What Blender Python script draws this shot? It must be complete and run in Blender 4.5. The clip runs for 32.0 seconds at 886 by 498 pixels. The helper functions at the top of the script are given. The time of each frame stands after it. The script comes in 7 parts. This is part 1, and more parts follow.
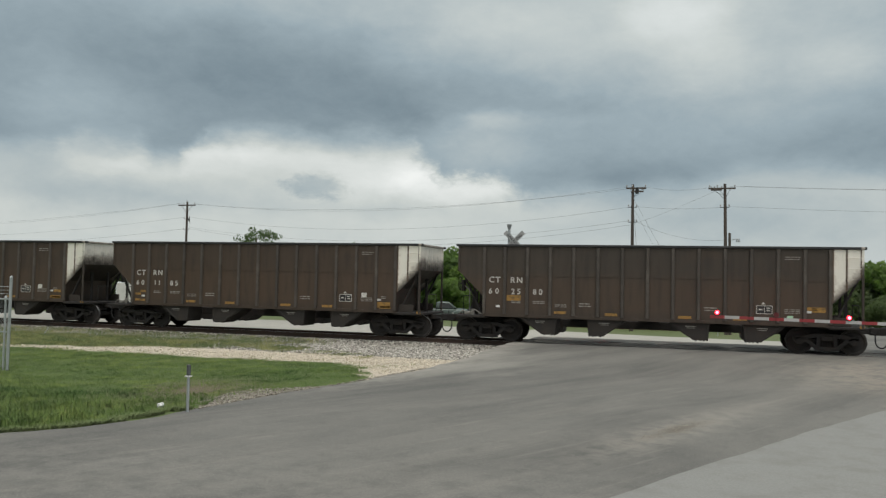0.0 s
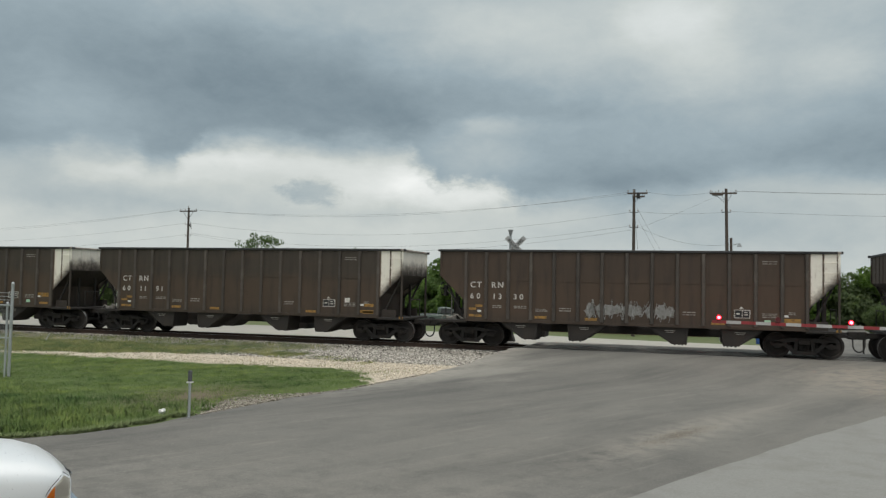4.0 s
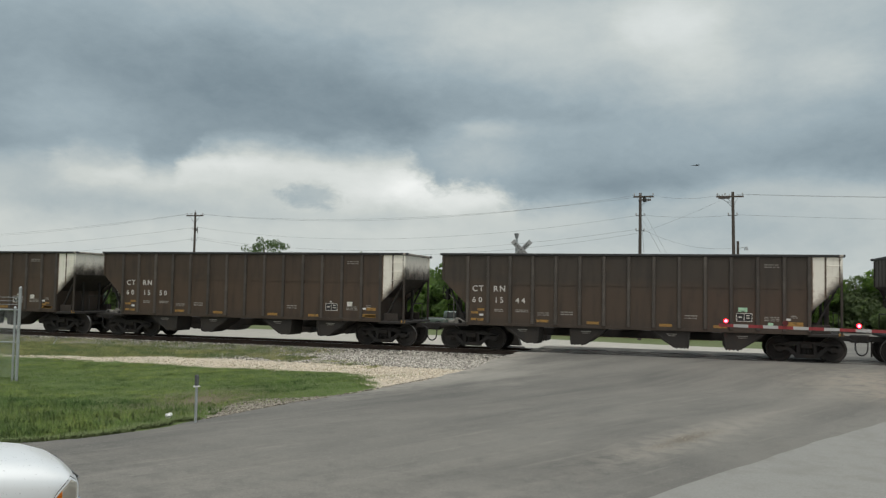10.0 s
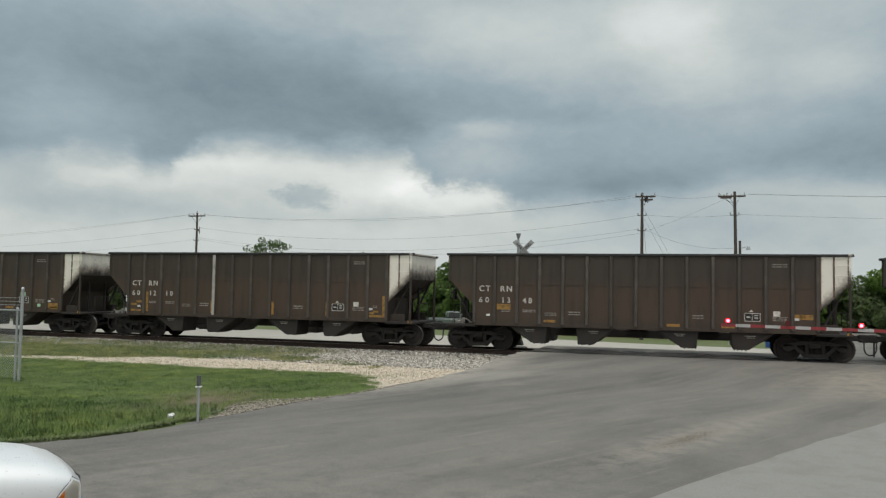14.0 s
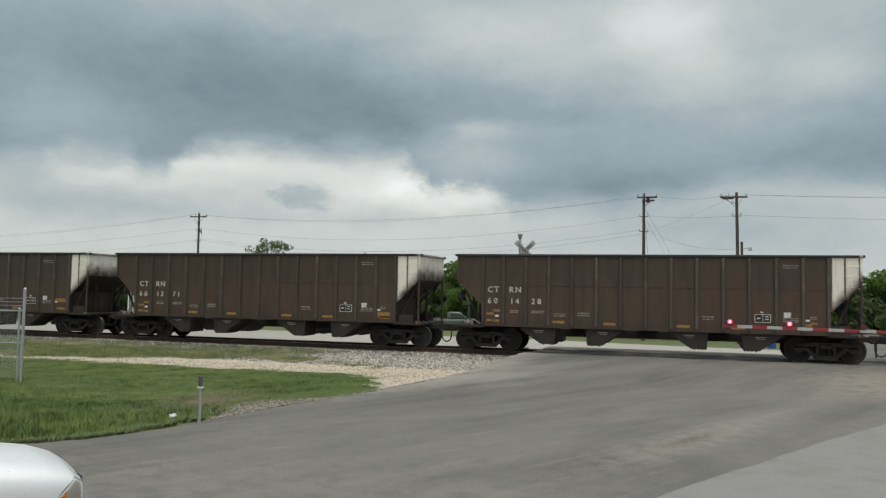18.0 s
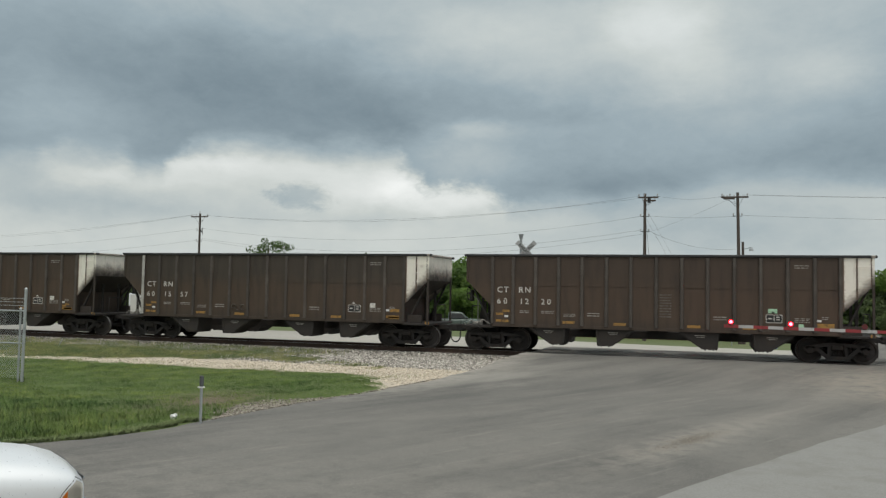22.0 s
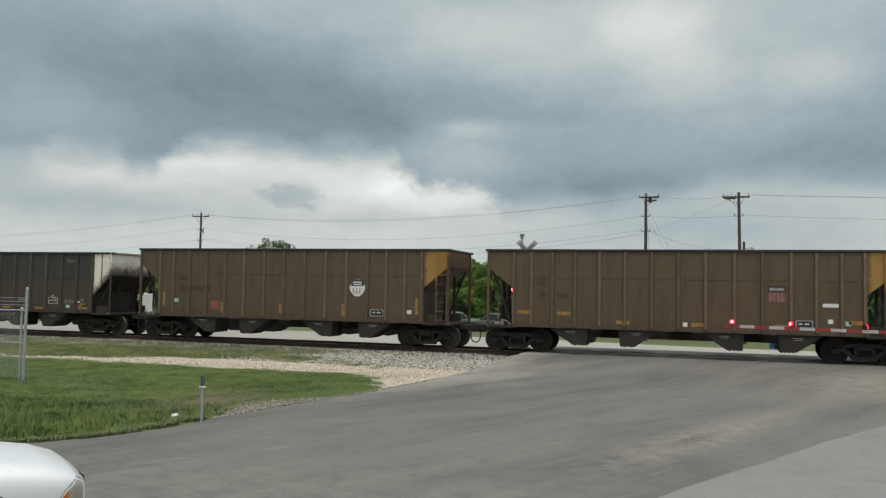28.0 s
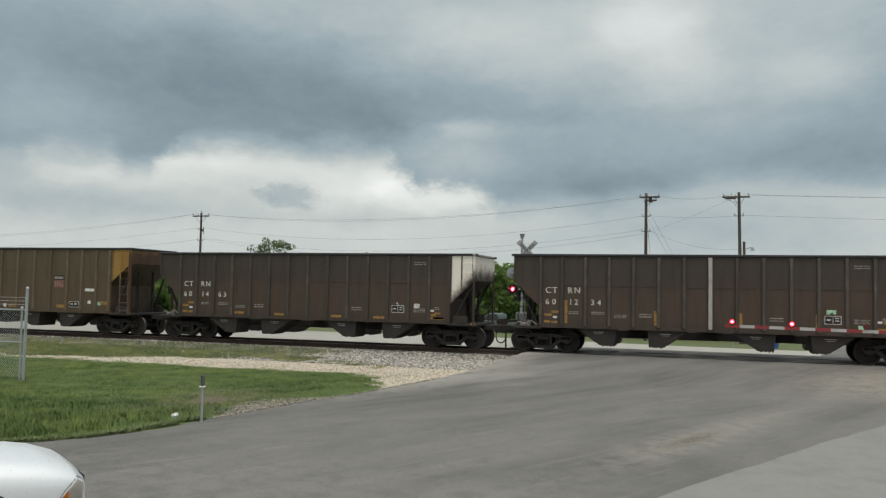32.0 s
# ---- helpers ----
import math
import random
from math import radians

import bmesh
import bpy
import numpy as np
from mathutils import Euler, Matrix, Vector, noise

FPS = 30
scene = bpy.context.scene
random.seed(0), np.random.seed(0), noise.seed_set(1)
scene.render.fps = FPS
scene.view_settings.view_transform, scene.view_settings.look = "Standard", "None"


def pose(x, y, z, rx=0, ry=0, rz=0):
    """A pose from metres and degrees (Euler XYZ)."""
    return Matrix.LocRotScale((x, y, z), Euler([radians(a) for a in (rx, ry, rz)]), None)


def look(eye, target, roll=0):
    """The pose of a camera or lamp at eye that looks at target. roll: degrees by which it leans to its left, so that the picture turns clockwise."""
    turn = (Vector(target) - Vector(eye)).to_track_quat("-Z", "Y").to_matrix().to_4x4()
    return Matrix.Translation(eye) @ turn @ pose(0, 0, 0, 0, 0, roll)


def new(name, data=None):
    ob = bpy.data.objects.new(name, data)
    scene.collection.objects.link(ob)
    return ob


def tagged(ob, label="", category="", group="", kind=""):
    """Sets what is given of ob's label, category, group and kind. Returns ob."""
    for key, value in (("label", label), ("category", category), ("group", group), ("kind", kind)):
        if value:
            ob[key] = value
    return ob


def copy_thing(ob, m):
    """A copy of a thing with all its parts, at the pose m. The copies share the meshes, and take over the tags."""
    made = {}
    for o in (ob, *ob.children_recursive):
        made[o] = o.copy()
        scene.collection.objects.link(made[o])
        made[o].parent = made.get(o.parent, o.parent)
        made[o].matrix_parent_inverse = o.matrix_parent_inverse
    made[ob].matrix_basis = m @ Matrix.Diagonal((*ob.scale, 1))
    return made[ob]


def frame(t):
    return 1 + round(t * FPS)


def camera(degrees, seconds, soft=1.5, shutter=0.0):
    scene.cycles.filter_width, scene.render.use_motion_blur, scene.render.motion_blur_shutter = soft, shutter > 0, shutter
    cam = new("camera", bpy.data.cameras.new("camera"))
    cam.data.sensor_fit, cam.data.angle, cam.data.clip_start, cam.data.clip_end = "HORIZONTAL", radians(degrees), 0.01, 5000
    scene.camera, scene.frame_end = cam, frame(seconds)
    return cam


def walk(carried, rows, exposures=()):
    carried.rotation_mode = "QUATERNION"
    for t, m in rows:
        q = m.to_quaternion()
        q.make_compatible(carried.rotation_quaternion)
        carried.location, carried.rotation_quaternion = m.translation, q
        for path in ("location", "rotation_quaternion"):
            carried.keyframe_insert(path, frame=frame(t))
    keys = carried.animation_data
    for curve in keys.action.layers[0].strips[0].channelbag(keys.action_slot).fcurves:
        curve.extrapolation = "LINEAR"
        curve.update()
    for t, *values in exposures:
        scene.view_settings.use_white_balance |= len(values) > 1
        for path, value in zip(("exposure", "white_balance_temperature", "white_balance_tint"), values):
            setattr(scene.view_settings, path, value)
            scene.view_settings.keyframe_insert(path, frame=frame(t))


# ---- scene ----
# ---- camera ----
SECONDS = 32.0
EYE = Vector((0.0, -33.07, 2.35))
cam = camera(56.4, SECONDS, soft=1.25, shutter=0.12)


def view(yaw, pitch, roll):
    a, b = radians(yaw), radians(pitch)
    way = Vector((math.sin(a) * math.cos(b), math.cos(a) * math.cos(b), math.sin(b)))
    return look(EYE, EYE + way, roll)


walk(cam, [(t, view(a, b, c)) for t, a, b, c in (
    (0, -16.439, 2.182, 1.213),
    (0.5, -16.419, 2.206, 1.271),
    (1, -16.387, 2.258, 1.299),
    (1.5, -16.387, 2.315, 1.297),
    (2, -16.411, 2.378, 1.255),
    (2.5, -16.445, 2.443, 1.200),
    (3, -16.482, 2.492, 1.162),
    (3.5, -16.507, 2.520, 1.129),
    (5.5, -16.656, 2.688, 1.087),
    (6, -16.699, 2.709, 1.079),
    (7, -16.771, 2.727, 1.083),
    (8, -16.839, 2.739, 1.073),
    (9, -16.910, 2.765, 1.053),
    (10, -16.962, 2.818, 1.019),
    (11, -17.009, 2.861, 0.991),
    (12, -17.041, 2.853, 0.980),
    (13, -17.055, 2.824, 0.979),
    (14, -17.087, 2.821, 0.961),
    (14.5, -17.106, 2.832, 0.934),
    (16.5, -17.162, 2.871, 0.975),
    (17, -17.176, 2.872, 0.982),
    (18, -17.205, 2.872, 0.988),
    (19, -17.226, 2.871, 0.989),
    (20, -17.248, 2.872, 0.993),
    (21, -17.264, 2.872, 0.991),
    (22, -17.271, 2.875, 0.993),
    (23, -17.274, 2.876, 0.995),
    (24, -17.282, 2.873, 0.988),
    (25, -17.300, 2.871, 0.989),
    (25.5, -17.312, 2.870, 0.992),
    (27.5, -17.331, 2.859, 1.014),
    (28, -17.335, 2.856, 1.029),
    (29, -17.336, 2.843, 1.049),
    (30, -17.336, 2.834, 1.039),
    (31, -17.340, 2.844, 1.038),
    (32, -17.346, 2.842, 1.057),
)])

# ---- sky, sun ----
SKY_AZ = -17.2        # the middle of the sky that is in view, degrees east of north


def nodes_of(tree):
    """Small helpers that add nodes to a tree."""
    ns, ls = tree.nodes, tree.links

    def put(sock, v):
        if isinstance(v, bpy.types.NodeSocket):
            ls.new(v, sock)
        elif v is not None:
            sock.default_value = v

    def m(op, a, b=None, c=None, clamp=False):
        n = ns.new("ShaderNodeMath")
        n.operation, n.use_clamp = op, clamp
        for s, v in zip(n.inputs, (a, b, c)):
            put(s, v)
        return n.outputs[0]

    def noise_tex(vec, scale, detail=4.0, rough=0.55, distort=0.0):
        n = ns.new("ShaderNodeTexNoise")
        put(n.inputs["Vector"], vec)
        put(n.inputs["Scale"], scale)
        put(n.inputs["Detail"], detail)
        put(n.inputs["Roughness"], rough)
        put(n.inputs["Distortion"], distort)
        return n.outputs["Fac"]

    def ramp(fac, lo, hi, a=0.0, b=1.0):
        n = ns.new("ShaderNodeMapRange")
        n.interpolation_type = "SMOOTHSTEP"
        put(n.inputs[0], fac)
        for i, v in enumerate((lo, hi, a, b)):
            put(n.inputs[i + 1], v)
        return n.outputs[0]

    def mix(fac, a, b, how="MIX"):
        n = ns.new("ShaderNodeMix")
        n.data_type, n.blend_type = "RGBA", how
        put(n.inputs[0], fac)
        for s, v in ((n.inputs[6], a), (n.inputs[7], b)):
            put(s, (*v, 1.0) if isinstance(v, tuple) and len(v) == 3 else v)
        return n.outputs[2]

    def scaled(vec, x, y, z):
        n = ns.new("ShaderNodeMapping")
        put(n.inputs[0], vec)
        n.inputs["Scale"].default_value = (x, y, z)
        return n.outputs[0]

    def split(vec):
        n = ns.new("ShaderNodeSeparateXYZ")
        put(n.inputs[0], vec)
        return n.outputs

    def join(x, y, z):
        n = ns.new("ShaderNodeCombineXYZ")
        for s, v in zip(n.inputs, (x, y, z)):
            put(s, v)
        return n.outputs[0]

    return put, m, noise_tex, ramp, mix, scaled, split, join


# the lower edge of the dark cover: bearing and height, degrees
EDGE = ((-46, 7.4), (-43.2, 7.5), (-41.8, 8.2), (-39.3, 8.4), (-38.0, 7.6), (-35.8, 7.7), (-34.6, 9.0), (-31.5, 9.4), (-27.8, 9.5), (-25.5, 9.2), (-21.0, 9.3), (-20.2, 8.4),
        (-19.0, 7.7), (-18.2, 6.7), (-16.6, 7.4), (-15.0, 7.0), (-13.6, 6.2), (-12.4, 5.9), (-8.2, 6.0), (-5.0, 5.7), (-1.4, 6.7), (2.2, 7.2), (6.3, 7.3), (11, 7.2))
# patches in the cover and below it: bearing, height, half widths (degrees), gain in brightness
COVER = ((-25.0, 12.6, 9.0, 2.2, -0.055), (-37.0, 15.2, 8.0, 2.3, -0.04), (-43.0, 10.9, 4.0, 1.6, 0.10), (-12.7, 17.6, 8.0, 2.8, 0.15), (-2.0, 18.4, 3.0, 2.5, 0.21), (6.0, 19.0, 8.0, 3.0, 0.08),
         (0.8, 14.8, 3.0, 2.0, 0.10), (8.0, 14.2, 2.6, 1.6, 0.13), (-28.0, 19.4, 12.0, 2.6, 0.10), (-14.8, 11.2, 2.8, 0.6, 0.10), (-16.0, 9.3, 4.2, 2.1, 0.15), (-5.0, 7.4, 5.0, 1.2, -0.05),
         (9.0, 9.0, 4.0, 1.3, -0.04), (-20.5, 11.2, 3.0, 0.7, -0.05), (-9.0, 12.6, 5.0, 0.8, -0.05), (0.0, 13.0, 13.0, 4.5, 0.10))
BELOW = ((-33.2, 8.5, 3.6, 0.6, 0.16), (-21.5, 6.7, 3.0, 0.8, 0.12), (-44.0, 6.4, 5.0, 1.0, -0.09), (-39.5, 4.6, 6.0, 0.8, -0.06), (-24.3, 8.0, 6.0, 0.8, 0.07), (-31.0, 5.2, 7.0, 0.5, -0.05), (-21.5, 5.0, 5.0, 0.5, -0.06), (-38.0, 7.2, 4.0, 0.7, 0.11), (-19.8, 7.2, 2.0, 1.0, 0.16), (-15.6, 6.2, 2.4, 0.7, 0.15), (-24.0, 6.6, 9.0, 2.0, 0.05), (-33.0, 6.2, 6.0, 0.6, -0.05), (2.0, 4.6, 10.0, 2.4, -0.15), (-42.0, 5.3, 6.0, 0.7, -0.07))


def cloud_group():
    """Direction in, colour of an overcast sky with banks of dark cloud out."""
    g = bpy.data.node_groups.new("cloudy_sky", "ShaderNodeTree")
    g.interface.new_socket("Direction", in_out="INPUT", socket_type="NodeSocketVector")
    g.interface.new_socket("Color", in_out="OUTPUT", socket_type="NodeSocketColor")
    gi, go = g.nodes.new("NodeGroupInput"), g.nodes.new("NodeGroupOutput")
    put, m, noise_tex, ramp, mix, scaled, split, join = nodes_of(g)
    nrm = g.nodes.new("ShaderNodeVectorMath")
    nrm.operation = "NORMALIZE"
    g.links.new(gi.outputs[0], nrm.inputs[0])
    d = nrm.outputs[0]
    x, y, z = split(d)
    az = m("MULTIPLY", m("ARCTAN2", x, y), 180 / math.pi)
    el = m("MULTIPLY", m("ARCSINE", z), 180 / math.pi)
    stretched = scaled(d, 1.0, 1.0, 2.0)
    w1 = noise_tex(stretched, 10.0, 6.0, 0.6)
    w2 = noise_tex(scaled(d, 1.2, 1.2, 2.4), 9.0, 6.0, 0.6)
    az_w = m("ADD", az, m("MULTIPLY", m("SUBTRACT", w1, 0.5), 5.5))
    el_w = m("ADD", el, m("MULTIPLY", m("SUBTRACT", w2, 0.5), 2.4))
    curve = g.nodes.new("ShaderNodeValToRGB")
    put(curve.inputs[0], m("MULTIPLY", m("ADD", az_w, 46.0), 1 / 57.0))
    for i, (a, e) in enumerate(EDGE):
        p = (a + 46.0) / 57.0
        c = curve.color_ramp.elements[0] if i == 0 else curve.color_ramp.elements[-1] if i == len(EDGE) - 1 else curve.color_ramp.elements.new(p)
        c.position, c.color = p, (e / 20, e / 20, e / 20, 1)
    above = m("SUBTRACT", el_w, m("MULTIPLY", curve.outputs[0], 20.0))

    def patches(lum, rows):
        for a, e, sa, se, gain in rows:
            u = m("MULTIPLY", m("SUBTRACT", az_w, a), 1 / sa)
            v = m("MULTIPLY", m("SUBTRACT", el_w, e), 1 / se)
            q = m("ADD", m("MULTIPLY", u, u), m("MULTIPLY", v, v))
            lum = m("ADD", lum, m("MULTIPLY", m("EXPONENT", m("MULTIPLY", q, -0.8)), gain))
        return lum

    cover = patches(ramp(above, 4.0, 12.0, 0.315, 0.385), COVER)
    below = patches(ramp(el, 0.0, 6.0, 0.575, 0.60), BELOW)
    fine = noise_tex(stretched, 16.0, 8.0, 0.62, 0.3)
    crisp = noise_tex(scaled(d, 1.0, 1.0, 1.5), 34.0, 9.0, 0.66, 0.5)
    # heaped, sharp-edged cloud over the bright gap, soft elsewhere
    q = m("MULTIPLY", m("ADD", az, 15.8), 1 / 4.2)
    heap = m("EXPONENT", m("MULTIPLY", m("MULTIPLY", q, q), -1.0))
    ragged = m("ADD", above, m("MULTIPLY", m("SUBTRACT", crisp, 0.5), m("ADD", 0.9, m("MULTIPLY", heap, 2.3))))
    soft_edge = ramp(m("DIVIDE", ragged, m("SUBTRACT", 1.4, m("MULTIPLY", heap, 0.7))), -1.0, 1.2)
    # one grey puff floating in the gap
    pu = m("MULTIPLY", m("ADD", az, m("ADD", 26.9, m("MULTIPLY", m("SUBTRACT", w1, 0.5), 3.0))), 1 / 2.2)
    pv = m("MULTIPLY", m("SUBTRACT", el, 6.25), 1 / 1.05)
    pq = m("ADD", m("ADD", m("MULTIPLY", pu, pu), m("MULTIPLY", pv, pv)), m("MULTIPLY", m("SUBTRACT", m("ADD", m("MULTIPLY", crisp, 0.5), m("MULTIPLY", fine, 0.5)), 0.5), 7.0))
    below = m("SUBTRACT", below, m("MULTIPLY", ramp(pq, 1.5, -0.2), 0.15))
    lum = m("ADD", m("MULTIPLY", cover, soft_edge), m("MULTIPLY", below, m("SUBTRACT", 1.0, soft_edge)))
    lum = m("ADD", lum, m("MULTIPLY", m("SUBTRACT", fine, 0.5), 0.11))
    lum = m("ADD", lum, m("MULTIPLY", m("SUBTRACT", crisp, 0.5), 0.05))
    lum = m("ADD", lum, m("MULTIPLY", m("SUBTRACT", noise_tex(stretched, 5.0, 4.0, 0.5), 0.5), 0.08))
    # overhead and behind, the cover is thinner and brighter
    lum = m("ADD", lum, ramp(el, 24.0, 60.0, 0.0, 0.62))
    away = m("COSINE", m("MULTIPLY", m("SUBTRACT", az, SKY_AZ), math.pi / 180))
    lum = m("ADD", lum, m("MULTIPLY", ramp(away, 0.3, -0.5, 0.0, 1.0), 0.22))
    tone = g.nodes.new("ShaderNodeValToRGB")
    put(tone.inputs[0], lum)
    r = tone.color_ramp
    r.elements[0].position, r.elements[0].color = 0.10, (0.085, 0.115, 0.140, 1)
    r.elements[1].position, r.elements[1].color = 0.95, (0.93, 0.95, 0.93, 1)
    for p, c in ((0.22, (0.176, 0.232, 0.268, 1)), (0.40, (0.338, 0.412, 0.446, 1)), (0.60, (0.582, 0.622, 0.602, 1))):
        e = r.elements.new(p)
        e.color = c
    # the cover overhead is cooler than the hazy gap under it
    front = ramp(el, 30.0, 45.0, 1.0, 0.0)
    g.links.new(mix(m("MULTIPLY", soft_edge, front), tone.outputs[0], mix(1.0, tone.outputs[0], (0.985, 1.0, 1.018), "MULTIPLY")), go.inputs[0])
    return g


CLOUDS = cloud_group()
SUN_HEIGHT, SUN_BEARING = radians(68), radians(150)
world = bpy.data.worlds.new("overcast_sky")
scene.world = world
world.use_nodes = True
wt = world.node_tree
wt.nodes.clear()
w_out, w_bg = wt.nodes.new("ShaderNodeOutputWorld"), wt.nodes.new("ShaderNodeBackground")
w_co, w_cl = wt.nodes.new("ShaderNodeTexCoord"), wt.nodes.new("ShaderNodeGroup")
w_cl.node_tree = CLOUDS
w_sky = wt.nodes.new("ShaderNodeTexSky")
w_sky.sky_type, w_sky.sun_disc = "NISHITA", False
w_sky.sun_elevation, w_sky.sun_rotation = SUN_HEIGHT, SUN_BEARING
w_dim = wt.nodes.new("ShaderNodeMix")
w_dim.data_type, w_dim.blend_type = "RGBA", "MULTIPLY"
w_dim.inputs[0].default_value, w_dim.inputs[7].default_value = 1.0, (0.08, 0.08, 0.08, 1)
wt.links.new(w_sky.outputs[0], w_dim.inputs[6])
w_mix = wt.nodes.new("ShaderNodeMix")
w_mix.data_type = "RGBA"
w_mix.inputs[0].default_value = 0.9
wt.links.new(w_co.outputs["Generated"], w_cl.inputs[0])
wt.links.new(w_dim.outputs[2], w_mix.inputs[6])
wt.links.new(w_cl.outputs[0], w_mix.inputs[7])
wt.links.new(w_mix.outputs[2], w_bg.inputs[0])
w_bg.inputs[1].default_value = 1.0
wt.links.new(w_bg.outputs[0], w_out.inputs[0])

sun = new("sun", bpy.data.lights.new("sun", "SUN"))
sun.data.energy, sun.data.angle, sun.data.color = 1.5, radians(25), (1.0, 0.97, 0.92)
sun.matrix_world = look(
    (100 * math.sin(SUN_BEARING) * math.cos(SUN_HEIGHT), 100 * math.cos(SUN_BEARING) * math.cos(SUN_HEIGHT), 100 * math.sin(SUN_HEIGHT)),
    (0, 0, 0))
scene.view_settings.exposure = 0.0

# ---- materials ----


def shader(name, rough=0.8, metal=0.0):
    mat = bpy.data.materials.new(name)
    mat.use_nodes = True
    t = mat.node_tree
    b = t.nodes["Principled BSDF"]
    b.inputs["Roughness"].default_value, b.inputs["Metallic"].default_value = rough, metal
    co = t.nodes.new("ShaderNodeTexCoord")
    return mat, t, b, co


def bump(t, b, height, strength, distance=0.01):
    n = t.nodes.new("ShaderNodeBump")
    n.inputs["Strength"].default_value, n.inputs["Distance"].default_value = strength, distance
    t.links.new(height, n.inputs["Height"])
    t.links.new(n.outputs[0], b.inputs["Normal"])


def surface(name, base, rough=0.8, metal=0.0, vary=0.25, large=1.0, small=14.0, stain=None, amount=0.3, relief=0.15, spot=0.0, per_piece=0.0):
    """A surface with stains (large scale) and grain (small scale). Scales are features per metre."""
    mat, t, b, co = shader(name, rough, metal)
    put, m, noise_tex, ramp, mix, scaled, split, join = nodes_of(t)
    p = co.outputs["Object"]
    grain = noise_tex(p, small, 6.0, 0.65)
    cloud = noise_tex(p, large, 5.0, 0.6)
    dark = tuple(c * (1 - vary) for c in base)
    light = tuple(min(1, c * (1 + vary)) for c in base)
    col = mix(grain, dark, light)
    if stain:
        col = mix(m("MULTIPLY", ramp(cloud, 0.45, 0.7), amount), col, stain)
    if spot:
        col = mix(m("MULTIPLY", ramp(noise_tex(p, small * 4, 2.0), 0.62, 0.72), spot), col, dark)
    if per_piece:
        info = t.nodes.new("ShaderNodeObjectInfo")
        col = mix(1.0, col, mix(info.outputs["Random"], (1 - per_piece,) * 3, (1 + per_piece,) * 3), "MULTIPLY")
    put(b.inputs["Base Color"], col)
    put(b.inputs["Roughness"], m("ADD", rough - 0.08, m("MULTIPLY", cloud, 0.16), clamp=True))
    if relief:
        bump(t, b, grain, relief)
    return mat


def car_paint(name, dust, streak):
    """Weathered paint of a hopper car: the object's own colour, coal streaks, dust below the seam."""
    mat, t, b, co = shader(name, 0.62)
    put, m, noise_tex, ramp, mix, scaled, split, join = nodes_of(t)
    p = co.outputs["Object"]
    info = t.nodes.new("ShaderNodeObjectInfo")
    x, y, z = split(p)
    shifted = t.nodes.new("ShaderNodeVectorMath")
    shifted.operation = "ADD"
    put(shifted.inputs[0], p)
    put(shifted.inputs[1], join(m("MULTIPLY", info.outputs["Alpha"], 37.0), 0.0, 0.0))
    q = shifted.outputs[0]
    runs = noise_tex(scaled(q, 1.3, 1.3, 0.2), 2.4, 5.0, 0.6)
    grain = noise_tex(q, 22.0, 5.0, 0.7)
    patch = noise_tex(scaled(q, 0.6, 1, 1.2), 0.9, 4.0, 0.6)
    col = info.outputs["Color"]
    below = m("MULTIPLY", ramp(m("ADD", z, m("MULTIPLY", m("SUBTRACT", patch, 0.5), 1.1)), 2.95, 2.25), 0.6)
    col = mix(below, col, dust)
    col = mix(m("MULTIPLY", ramp(runs, 0.45, 0.75), 0.45), col, streak)
    col = mix(m("MULTIPLY", ramp(patch, 0.5, 0.75), 0.3), col, dust)
    col = mix(m("MULTIPLY", ramp(z, 1.5, 1.05), 0.35), col, streak)
    col = mix(0.35, col, mix(grain, (0.35, 0.35, 0.35), (1.5, 1.5, 1.5)), "MULTIPLY")
    put(b.inputs["Base Color"], col)
    put(b.inputs["Roughness"], m("ADD", 0.5, m("MULTIPLY", runs, 0.3)))
    bump(t, b, m("ADD", grain, m("MULTIPLY", patch, 2.0)), 0.12, 0.006)
    return mat


